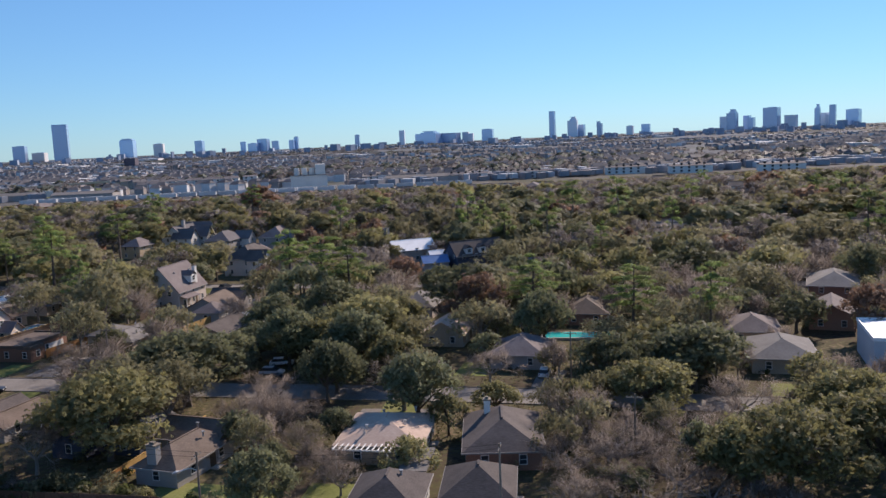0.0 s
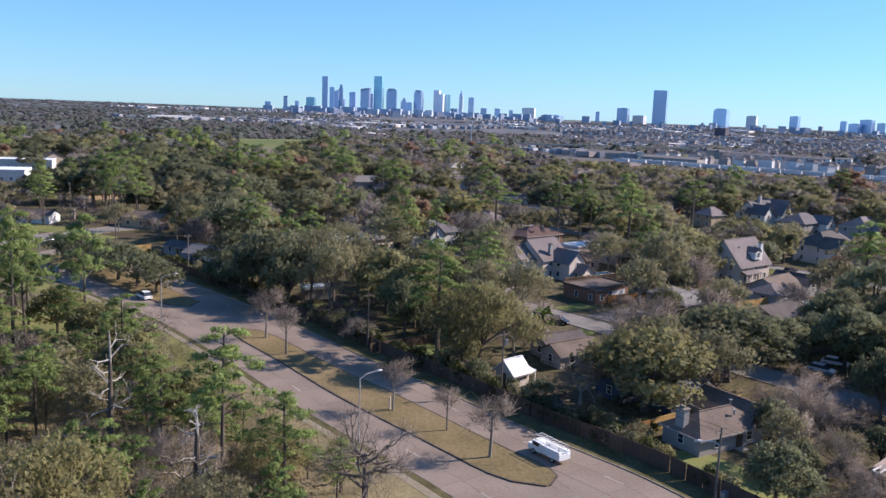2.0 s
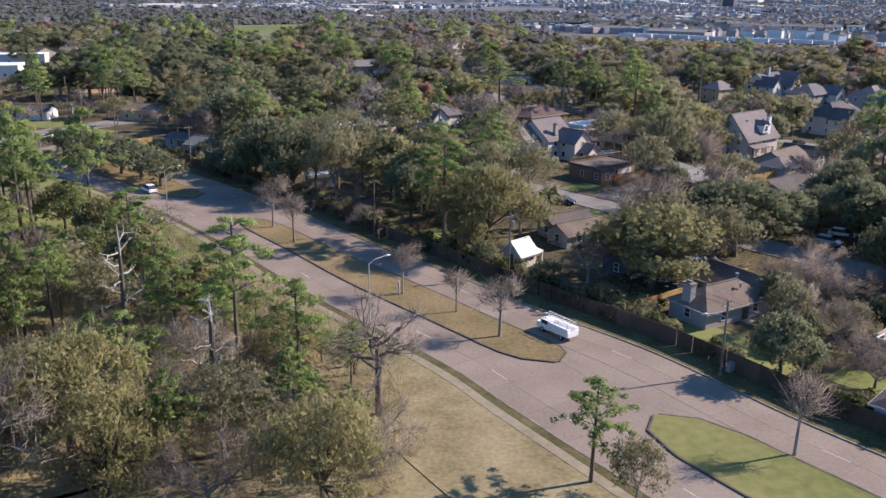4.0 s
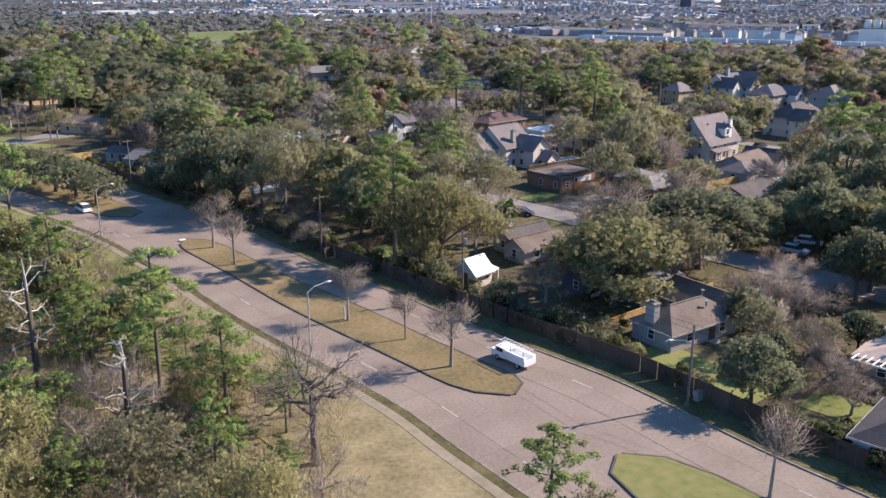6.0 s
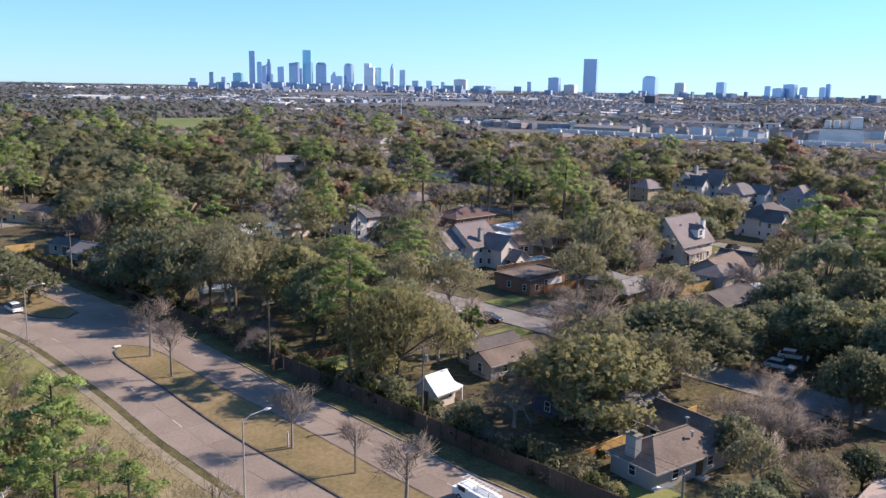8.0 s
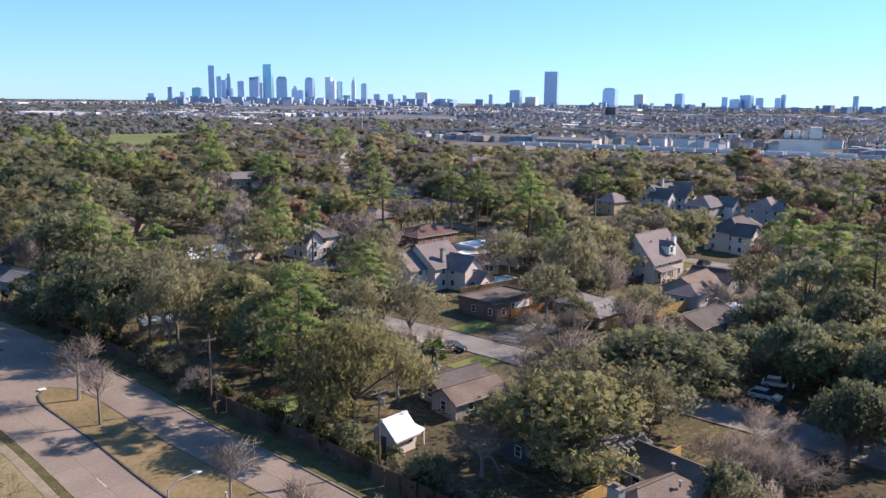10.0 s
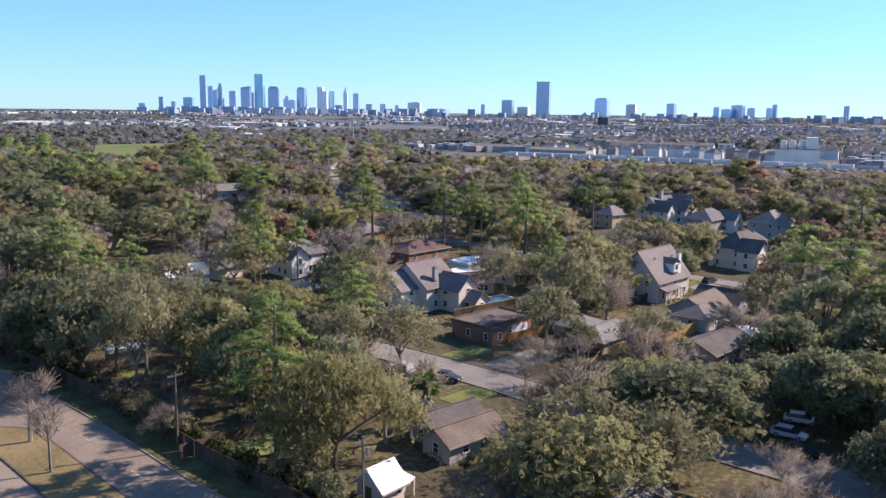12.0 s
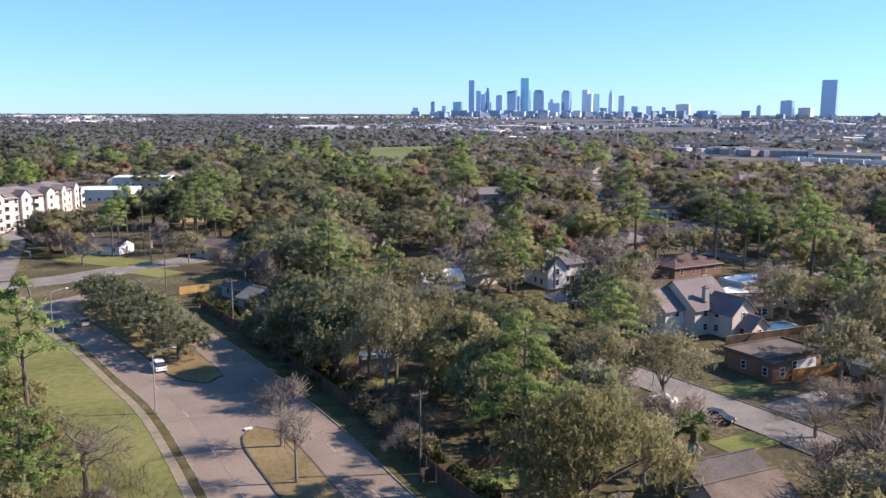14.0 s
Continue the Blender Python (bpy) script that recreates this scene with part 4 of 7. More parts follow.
def wing(parent, x, y, turn, w, d, eave, ridge, style, roof, wall, windows=True, storeys=None):
    """One block of a house: wall, roof and rows of windows on its four sides."""
    m = pose(x, y, 0, 0, 0, turn)
    body = part("wall", wall_shape(w, d, eave, ridge, style), WALLS[wall], parent)
    top = part("roof", roof_shape(w, d, eave, ridge, style), ROOFS[roof], parent)
    body.matrix_basis = top.matrix_basis = m
    if style != "flat":
        drop = (ridge - eave) * 0.5 / (d / 2)
        z = eave - drop - 0.1
        if style == "hip":
            fascia = Solid()
            for s, lo in ((0.55, -0.11), (0.55, 0.11), (0.49, 0.11), (0.49, -0.11)):
                a, b = w / 2 + s, d / 2 + s
                fascia.v += [(-a, -b, z + lo), (a, -b, z + lo), (a, b, z + lo), (-a, b, z + lo)]
            for ring in range(4):
                for k in range(4):
                    fascia.q.append((ring * 4 + k, ring * 4 + (k + 1) % 4, (ring + 1) % 4 * 4 + (k + 1) % 4, (ring + 1) % 4 * 4 + k))
            part("fascia", fascia, FASCIA, parent).matrix_basis = m
        else:
            for q in (-1, 1):
                part("fascia", Solid().box(0, q * (d / 2 + 0.52), z, w + 1.0, 0.06, 0.22), FASCIA, parent).matrix_basis = m
    if windows:
        for floor in range(storeys or max(1, round(eave / 2.9))):
            z = 1.55 + floor * 2.8
            for q, turn_w in ((-1, 0), (1, 0)):
                n = max(1, int(w // 4.2))
                for k in range(n):
                    window(body, (k + 0.5) / n * w - w / 2 + 0.3, q * (d / 2 + 0.03), z, 1.1, 1.35, 0)
            n = max(1, int(d // 4.5))
            for q in (-1, 1):
                for k in range(n):
                    window(body, q * (w / 2 + 0.03), (k + 0.5) / n * d - d / 2, z, 1.0, 1.35, 90)
    return body


def house(x, y, turn, w, d, eave, ridge, style, roof, wall, label, windows=True, storeys=None):
    h = thing("house", x, y, 0, turn, label, "house", "houses of the neighbourhood")
    wing(h, 0, 0, 0, w, d, eave, ridge, style, roof, wall, windows, storeys)
    part("door", Solid().box(w * 0.12, -d / 2 - 0.04, 1.05, 1.0, 0.1, 2.1).box(w * 0.12, -d / 2 - 0.02, 1.08, 1.24, 0.08, 2.24), DOOR, h)
    part("step", Solid().box(w * 0.12, -d / 2 - 0.6, 0.08, 1.6, 1.2, 0.2), WALKWAY, h)
    HOUSES.append((x, y, max(w, d) / 2, eave))
    return h


def chimney(h, x, y, z0, z1, w=1.0, d=0.8, wall="brick"):
    c = part("chimney", Solid().box(x, y, (z0 + z1) / 2, w, d, z1 - z0), WALLS[wall], h)
    part("chimney_cap", Solid().box(x, y, z1 + 0.08, w + 0.25, d + 0.25, 0.16).box(x, y, z1 + 0.3, w * 0.5, d * 0.5, 0.3), KERB, c)


def dormer(h, x, y, z, w, deep, tall, roof, wall):
    d = part("dormer", Solid().box(x, y, z + tall / 2, w, deep, tall), WALLS[wall], h)
    s = Solid()
    a, b, e, r = w / 2 + 0.25, deep / 2 + 0.25, z + tall, z + tall + w * 0.42
    s.slab([(x - a, y - b, e - 0.1), (x, y - b, r), (x, y + b, r), (x - a, y + b, e - 0.1)], 0.12)
    s.slab([(x, y - b, r), (x + a, y - b, e - 0.1), (x + a, y + b, e - 0.1), (x, y + b, r)], 0.12)
    s.face((x - w / 2, y - deep / 2, e), (x + w / 2, y - deep / 2, e), (x, y - deep / 2, r - 0.1))
    part("dormer_roof", s, ROOFS[roof], d)
    window(d, x, y - deep / 2 - 0.03, z + tall * 0.55, w * 0.5, tall * 0.6, 0)


def garage_door(h, x, y, w, turn=0):
    g = Solid()
    for k in range(4):
        g.box(x, y, 0.3 + k * 0.55, w, 0.08, 0.52, radians(turn))
    part("garage_door", g, TRIM, h)


def vents(h, spots):
    for x, y, z in spots:
        part("roof_vent", Solid().tube([(x, y, z - 0.3), (x, y, z + 0.35)], [0.14, 0.14], 6).box(x, y, z + 0.38, 0.42, 0.42, 0.1), STEEL, h)


# the tall house with a steep gabled roof and a white dormer
h = house(102.5, 227.5, 35, 15, 11, 5.2, 11.6, "gable", "mauve", "cream", "tall pale house with a steep mauve shingle roof")
wing(h, -10.5, 4, 0, 9, 8, 4.6, 8.6, "gable", "mauve", "cream")
dormer(h, 1.2, -3.6, 6.3, 2.6, 3.6, 2.2, "mauve", "white")
chimney(h, 3.4, -4.6, 4.0, 10.6, 1.2, 0.9, "white")
part("porch_roof", Solid().slab([(-7, -7.6, 3.0), (0.5, -7.6, 3.0), (0.5, -5.4, 3.7), (-7, -5.4, 3.7)], 0.16), ROOFS["mauve"], h)
for k in range(4):
    part("porch_post", Solid().box(-6.7 + k * 2.3, -7.3, 1.45, 0.22, 0.22, 2.9), TRIM, h)
vents(h, [(-3, -2, 9.4), (5, -2.2, 9.2)])

# the cream two-storey house with a front gable
h = house(46, 226.5, 37, 10.5, 12, 5.6, 10.2, "gable", "mauve", "cream", "cream two-storey house with steep brownish gables")
wing(h, 2.2, -8.0, 90, 7, 6.4, 5.2, 8.0, "gable", "mauve", "cream")
wing(h, -7.6, 1.0, 0, 5.6, 8.5, 5.4, 8.6, "gable", "mauve", "white")
wing(h, 3.2, -12.6, 90, 4, 4.4, 2.9, 4.7, "gable", "mauve", "cream")
chimney(h, -1.5, -5.0, 6.5, 9.2, 1.1, 0.9, "grey")
vents(h, [(1, 2.5, 9.0)])

# the pale blue two-storey house
h = house(19.5, 271, 34, 15, 11, 5.6, 8.6, "hip", "slate", "white", "white and pale blue two-storey house with a slate roof")
wing(h, 9.5, -5.5, 0, 9, 7, 3.0, 5.2, "hip", "slate", "blue")
wing(h, -5, -6.0, 90, 5, 5.5, 5.4, 8.0, "gable", "slate", "white")

h = house(22.6, 239.6, 30, 9.5, 7.5, 2.9, 4.7, "hip", "grey", "beige", "low house with a grey hipped roof before the white house")

# single-storey ranch houses
h = house(36.4, 144.0, 31, 10, 5, 2.7, 4.1, "gable", "brown", "grey", "small ranch house with a worn grey-brown roof")
wing(h, 1.8, 5.2, 0, 9.5, 5, 2.7, 4.1, "gable", "dark", "grey")
part("porch_roof", Solid().slab([(0.6, -4.3, 2.2), (4.8, -4.3, 2.2), (4.8, -2.9, 2.45), (0.6, -2.9, 2.45)], 0.12), ROOFS["brown"], h)
for k in range(3):
    part("porch_post", Solid().box(0.8 + k * 1.9, -4.2, 1.05, 0.14, 0.14, 2.1), TRIM, h)
h = house(48, 107.6, 27, 12.4, 6.6, 2.8, 4.8, "hip", "brown", "grey", "grey ranch house with a brown shingle roof")
wing(h, 6.8, 2.5, 90, 10, 6.5, 2.9, 4.9, "gable", "brown", "grey")
chimney(h, -5.6, 0.6, 0, 5.4, 1.0, 1.5, "grey")
vents(h, [(2, -1.6, 4.4), (5, 1.5, 4.4)])
h = house(41.5, 126.4, 30, 8, 6, 2.7, 4.2, "gable", "dark", "navy", "low blue house with white windows under an oak")
wing(h, 3.8, -7.2, 0, 10, 5.5, 2.6, 3.7, "gable", "grey", "navy")
h = house(74.6, 189.2, 36, 15, 8, 2.5, 4.1, "hip", "grey", "beige", "low house with a light grey hipped roof")
wing(h, 2, 6.5, 90, 8, 8, 2.5, 4.1, "hip", "grey", "beige")
vents(h, [(-3, -2.5, 3.4), (2, -2.2, 3.5), (4, 2, 3.5)])
h = house(91, 178.2, 34, 15, 8, 2.5, 4.3, "gable", "dark", "beige", "long ranch house with a dark brown gabled roof")
wing(h, 11.5, -1, 0, 6, 6, 2.7, 3.6, "hip", "white", "white")
garage_door(h, 10.06, -2.5, 4.6, 90)
h = house(103, 205, 38, 13, 9, 3.0, 5.4, "gable", "brown", "grey", "ranch house with grey-brown gables")
wing(h, 9, -1, 90, 10, 8, 3.0, 5.4, "gable", "dark", "grey")
wing(h, -8, -3, 0, 8, 7, 3.0, 4.8, "hip", "mauve", "grey")
h = house(55, 199.3, 34, 14, 8.5, 3.0, 3.2, "flat", "brown", "brick", "red brick house with a flat brown roof")
wing(h, -5, -4.5, 0, 4, 3, 2.8, 3.0, "flat", "brown", "brick")
garage_door(h, 3.2, -4.31, 4.8)
h = house(55, 286, 35, 17, 11, 3.2, 5.4, "hip", "red", "brick", "low house with a red-brown roof under pines")
h = house(67, 263, 35, 13, 7, 2.9, 3.2, "flat", "white", "cream", "low building with a white flat roof", False)
h = house(58, 247, 35, 7, 5, 2.8, 3.0, "flat", "white", "cream", "low white-roofed garage behind the cream house", False)
h = house(74, 248, 35, 9, 7, 2.9, 4.4, "gable", "mauve", "beige", "small ranch house with a grey-brown roof")

# houses near the tan hipped roof
h = house(71.5, 92.5, 39, 13, 11.5, 3.0, 4.9, "hip", "tan", "beige", "house with a broad pinkish tan hipped roof")
for x, y in ((-2, -3), (2.5, 1), (4, -3.4), (-4, 2)):
    vents(h, [(x, y, 4.4)])
h = house(81.5, 79.5, 45, 15, 10, 3.0, 5.6, "hip", "dark", "brick", "house with a dark brown hipped roof")
chimney(h, 3.0, 2.0, 4.2, 6.4, 0.9, 0.9, "white")
h = house(58, 75.5, 40, 10, 8, 3.0, 5.2, "hip", "dark", "white", "low house with a dark grey hipped roof")
vents(h, [(1, -1.4, 4.6)])
h = house(67, 69.5, 42, 9, 8, 3.0, 5.2, "hip", "dark", "brick", "low house with a dark brown hipped roof")

# two-storey houses further back
h = house(168, 358, 35, 19, 11, 6.0, 10.2, "gable", "slate", "white", "large white two-storey house with a grey roof")
wing(h, -8, -5, 90, 9, 7, 5.6, 9.2, "gable", "slate", "white")
wing(h, 1, -7.5, 90, 9, 6, 5.6, 9.4, "gable", "slate", "white")
wing(h, 9, -2, 90, 14, 7, 6.2, 10.6, "gable", "slate", "white")
chimney(h, -2, -1, 9.0, 12.4, 1.4, 1.2, "grey")
h = house(141, 344, 30, 11, 9, 5.4, 8.2, "hip", "mauve", "tan", "tan brick two-storey house with a grey hipped roof")
h = house(147, 263, 35, 18, 11, 6.0, 9.8, "hip", "dark", "cream", "cream two-storey house with a dark hipped roof")
wing(h, -7, -6.5, 90, 6, 7, 5.8, 8.8, "gable", "dark", "cream")
wing(h, 10, 3, 90, 12, 8, 5.6, 8.8, "hip", "mauve", "cream")
part("balcony", Solid().box(-1, -6.5, 3.0, 7, 2.0, 0.2).box(-1, -7.45, 3.6, 7, 0.08, 1.0), TRIM, h)
h = house(171, 326, 35, 16, 11, 5.6, 8.8, "hip", "slate", "grey", "grey two-storey house with a slate hipped roof")
wing(h, 6, -6, 90, 7, 7, 5.4, 8.2, "gable", "slate", "white")
h = house(190, 314, 35, 17, 11, 5.8, 9.4, "hip", "mauve", "grey", "grey two-storey house with a mauve hipped roof")
wing(h, -5, -6, 90, 7, 6, 5.6, 8.6, "hip", "mauve", "grey")
h = house(196, 234, -22, 15, 12, 4.6, 7.6, "gable", "white", "grey", "house with a bright white metal roof")
chimney(h, -7, 7, 3, 11.5, 2.0, 1.6, "grey")
h = house(184, 208, -30, 8, 7, 3.4, 5.2, "gable", "blue", "grey", "small building with a blue metal roof")
h = house(191, 213, -28, 7, 6, 4.2, 5.8, "gable", "white", "white", "small white-roofed building beside the blue one", False)
h = house(198, 203, -18, 18, 10, 5.0, 9.2, "gable", "dark", "navy", "navy house with a dark roof and white dormers")
for x in (-4.5, 0.5, 5.5):
    dormer(h, x, -3.6, 5.2, 2.4, 3.0, 1.9, "dark", "white")
h = house(146, 71, 33, 15, 11, 3.0, 5.2, "hip", "grey", "beige", "low house with a weathered grey hipped roof")
h = house(160, 84, 33, 12, 10, 3.0, 5.2, "hip", "mauve", "beige", "low house with a grey-brown hipped roof")
h = house(204, 86, 24, 16, 11, 5.6, 8.0, "hip", "grey", "brick", "two-storey house with a pale grey hipped roof")
h = house(182, 77, 24, 14, 9, 3.2, 5.4, "gable", "mauve", "brick", "house with a brown gabled roof beside a taller one")
h = house(158, 56, 31, 16, 9, 5.8, 6.0, "flat", "white", "blue", "pale flat-roofed building with a white parapet", False)
h = house(118, 109, 33, 12, 10, 3.0, 5.4, "hip", "mauve", "grey", "house with a brown-grey hipped roof behind street trees")
h = house(121, 133, 33, 12, 9, 3.0, 5.4, "gable", "tan", "beige", "house with a faded tan gabled roof")
h = house(136, 160, 33, 13, 10, 3.2, 5.6, "hip", "grey", "cream", "house with a pale grey roof among dark trees")
h = house(155, 122, 33, 14, 10, 3.0, 5.4, "hip", "brown", "brick", "low house with a brown roof behind the pool")
h = house(66, 410, 5, 15, 10, 4.0, 4.4, "flat", "grey", "cream", "low flat-roofed building among the trees")
h = house(49, 482, 12, 11, 9, 4.2, 7.0, "gable", "slate", "blue", "distant house with a pale blue gable")
h = house(-6, 464, 20, 13, 9, 4.2, 7.0, "gable", "grey", "grey", "distant grey house among bare trees")
h = house(-78, 297, -20, 15, 9, 3.6, 5.4, "gable", "brown", "tan", "tan-orange house beyond the boulevard bend")
h = house(-44, 231, -35, 12, 8, 3.0, 4.8, "gable", "grey", "grey", "low house with a pale roof behind a board fence")
wing(h, 6, -5, 0, 6, 4, 2.7, 3.6, "gable", "white", "green", False)
h = house(-54, 243.5, -35, 9, 6, 2.7, 3.9, "gable", "dark", "grey", "low house with a dark roof behind a board fence")
h = house(-8, 250, 20, 9, 8, 4.4, 6.4, "gable", "white", "white", "white cottage half hidden by trees")
h = house(-119, 300, -6, 18, 8, 3.0, 4.6, "gable", "dark", "white", "low white house across the open lawn")
h = house(112, 168, 33, 15, 10, 3.1, 5.4, "gable", "mauve", "beige", "ranch house with a faded roof under oaks")
h = house(60, 238, 8, 9, 7, 3.0, 4.8, "gable", "brown", "beige", "low house with a brown roof beside the pool")

# the small garage with a white sheet-metal roof, by the boulevard
g = thing("garage", 23.8, 131.6, 0, 38, "small garage with a snow-white metal roof", "garage")
wing(g, 0, 0, 0, 3.5, 4.0, 2.5, 4.3, "gable", "white", "cream", False)
window(g, 0.8, -2.03, 1.5, 0.7, 0.8, 0)
part("door", Solid().box(-1.77, 0.2, 1.03, 0.1, 0.95, 2.06), DOOR, g)
part("porch_roof", Solid().slab([(2.15, -2.45, 2.12), (2.9, -2.3, 2.1), (2.9, -0.6, 2.45), (2.15, -0.8, 3.5)], 0.08).slab([(2.9, -2.3, 2.1), (3.4, -2.2, 2.22), (3.4, -0.5, 2.38), (2.9, -0.6, 2.45)], 0.08), ROOFS["white"], g)
for y in (-2.1, -0.65):
    part("post", Solid().box(3.25, y, 1.1, 0.14, 0.14, 2.2), TRIM, g)
HOUSES.append((23.9, 132.6, 5, 3))
g = thing("shed", -12.5, 191, 0, 22, "low shed with a pale flat roof", "shed")
wing(g, 0, 0, 0, 6, 3.4, 2.4, 2.6, "flat", "white", "grey", False)
HOUSES.append((-11, 188, 5, 2.0))


# ---- apartments and shops past the bend ----
def apartment(x, y, turn, w, d, label):
    a = thing("apartment_building", x, y, 0, turn, label, "building")
    part("wall", Solid().box(0, 0, 6, w, d, 12.2), WALLS["cream"], a)
    part("roof", roof_shape(w, d, 12.0, 15.0, "hip", 0.8), ROOFS["mauve"], a)
    for floor in range(4):
        z = 1.7 + floor * 3.0
        for side in (-1, 1):
            n = int(w // 4.5)
            for k in range(n):
                px = (k + 0.5) / n * w - w / 2
                if k % 3 == 1:
                    b = part("balcony", Solid().box(px, side * (d / 2 + 0.7), z - 1.3, 3.4, 1.4, 0.2).box(px, side * (d / 2 + 1.35), z - 0.7, 3.4, 0.08, 1.0), TRIM, a)
                    part("balcony_opening", Solid().box(px, side * (d / 2 + 0.02), z - 0.1, 2.8, 0.1, 2.2), GLASS, b)
                else:
                    window(a, px, side * (d / 2 + 0.03), z, 1.5, 1.6, 0)
            n = int(d // 4.5)
            for k in range(n):
                window(a, side * (w / 2 + 0.03), (k + 0.5) / n * d - d / 2, z, 1.5, 1.6, 90)
    for side in (-1, 1):
        for px in [-w / 2 + 5 + k * 12 for k in range(int((w - 6) // 12) + 1)]:
            y0 = side * d / 2
            bay = part("bay", Solid().box(px, y0 + side * 0.6, 6.3, 4.2, 1.2, 12.6), WALLS["cream"], a)
            s = Solid()
            s.slab([(px - 2.5, y0 + side * 1.5, 12.5), (px, y0 + side * 1.5, 14.6), (px, y0 - side * 3.5, 14.6), (px - 2.5, y0 - side * 3.5, 12.5)], 0.15)
            s.slab([(px, y0 + side * 1.5, 14.6), (px + 2.5, y0 + side * 1.5, 12.5), (px + 2.5, y0 - side * 3.5, 12.5), (px, y0 - side * 3.5, 14.6)], 0.15)
            part("bay_roof", s, ROOFS["mauve"], bay)
            part("gable", Solid().slab([(px - 2.1, y0 + side * 1.2, 12.55), (px + 2.1, y0 + side * 1.2, 12.55), (px, y0 + side * 1.16, 14.3)], 0.1), WALLS["white"], bay)
            for floor in range(4):
                window(bay, px, y0 + side * 1.23, 1.7 + floor * 3.0, 1.3, 1.5, 0)
    HOUSES.append((x, y, max(w, d) / 2 * 0.8, 12))


apartment(-182.7, 342, 76.6, 46, 20, "cream four-storey apartment block with balconies")
apartment(-181, 374.5, 97, 25, 20, "cream four-storey apartment wing behind trees")
for sx, sy, sw, sd in ((-192, 444, 30, 20), (-206, 517, 30, 16)):
    s = thing("shop_building", sx, sy, 0, 12, "long white flat-roofed shop building", "building")
    wing(s, 0, 0, 0, sw, sd, 5.5, 5.7, "flat", "white", "white", True, 1)
    HOUSES.append((sx, sy, sw / 2, 5))


# ---- fences ----
def panel_mesh(material, name, tall=1.9, wide=2.4):
    v, q = [], []
    for k in range(16):
        for x, y in ((k + 0.04, 0.02), (k + 0.9, 0.02), (k + 0.92, -0.01), (k + 1.02, -0.01)):
            for z in (0.0, tall + 0.02 * ((k * 7) % 3)):
                v += [(x * wide / 16, y, z), (x * wide / 16, -0.03, z)]
    n = len(v) // 4
    for k in range(n - 1):
        a, b = 4 * k, 4 * k + 4
        q += [(a, b, b + 2, a + 2), (a + 1, a + 3, b + 3, b + 1), (a + 2, b + 2, b + 3, a + 3)]
    return mesh_of(name, v, q, None, material)


def fence(points, material, label, cap=False, tall=1.9):
    """Board panels between posts, following a line."""
    f = thing("fence", *points[0], label=label, category="fence")
    f.matrix_basis = Matrix.Identity(4)
    panel = panel_mesh(material, "board_panel", tall)
    post = Solid().box(0, 0, tall / 2 + 0.05, 0.1, 0.1, tall + 0.1).mesh("post", material)
    rail = Solid().box(1.2, 0, tall + 0.05, 2.4, 0.14, 0.05).mesh("cap_rail", YELLOW_CEDAR)
    for a, b in zip(points, points[1:]):
        a, b = Vector((*a, 0)), Vector((*b, 0))
        n = max(1, round((b - a).length / 2.4))
        turn = math.degrees(math.atan2(b.y - a.y, b.x - a.x))
        for k in range(n):
            p = a.lerp(b, k / n)
            m = pose(p.x, p.y, 0, 0, 0, turn)
            for name, me in (("board_panel", panel), ("post", post)) + ((("cap_rail", rail),) if cap else ()):
                o = new(name, me)
                o.parent, o.matrix_basis = f, m


edge = shifted(far_line, 3.9)
fence([(p.x, p.y) for p in along(edge, 52, 232)[::4]], CEDAR, "long weathered board fence along the boulevard", False, 2.3)
fence([(33.6, 106.4), (40.6, 110.8)], NEW_CEDAR, "short orange cedar fence with a pale cap", True)
fence([(40.6, 110.8), (58, 121.6)], YELLOW_CEDAR, "weathered fence with a pale cap rail", True)
fence([(72, 180.5), (85.5, 187.8), (103.5, 198.6)], YELLOW_CEDAR, "long pale cedar fence behind the ranch houses", True)
fence([(50, 212), (70, 223)], CEDAR, "board fence with a pale cap beside the pool", True)
fence([(56.2, 191.8), (67, 197.6)], NEW_CEDAR, "orange cedar fence beside the driveway", True)
fence([(-55.5, 258.4), (-43, 263.6)], YELLOW_CEDAR, "yellow cedar fence behind low houses")
fence([(-69.9, 243.7), (-64.1, 248.2)], YELLOW_CEDAR, "orange cedar fence near the bend")
fence([(86, 213), (94, 219), (110, 226)], CEDAR, "board fence in front of the tall house")
fence([(62, 214), (78, 222)], CEDAR, "grey board fence behind the pool")
fence([(0.5, 147), (14, 156)], CEDAR, "side yard fence behind the hedge")

# ---- pools, pergola, patio ----
p = thing("swimming_pool", 63, 228, 0, 25, "blue swimming pool behind the cream house", "pool")
part("water", Solid().box(0, 0, 0.08, 10, 5, 0.06), surface("pool_water", (0.03, 0.1, 0.19), (0.05, 0.16, 0.27), rough=0.1, bump=0.1, vary=0), p)
part("coping", Solid().box(0, -2.8, 0.08, 11.2, 0.6, 0.16).box(0, 2.8, 0.08, 11.2, 0.6, 0.16).box(-5.3, 0, 0.08, 0.6, 5, 0.16).box(5.3, 0, 0.08, 0.6, 5, 0.16), WALKWAY, p)
p = thing("swimming_pool", 140, 112, 0, -52, "turquoise swimming pool between dark trees", "pool")
part("water", Solid().box(0, 0, 0.5, 16, 5, 0.06), POOL, p)
part("coping", Solid().box(0, -2.7, 0.25, 16.8, 0.4, 0.6).box(0, 2.7, 0.25, 16.8, 0.4, 0.6).box(-8.2, 0, 0.25, 0.4, 5, 0.6).box(8.2, 0, 0.25, 0.4, 5, 0.6), WALKWAY, p)

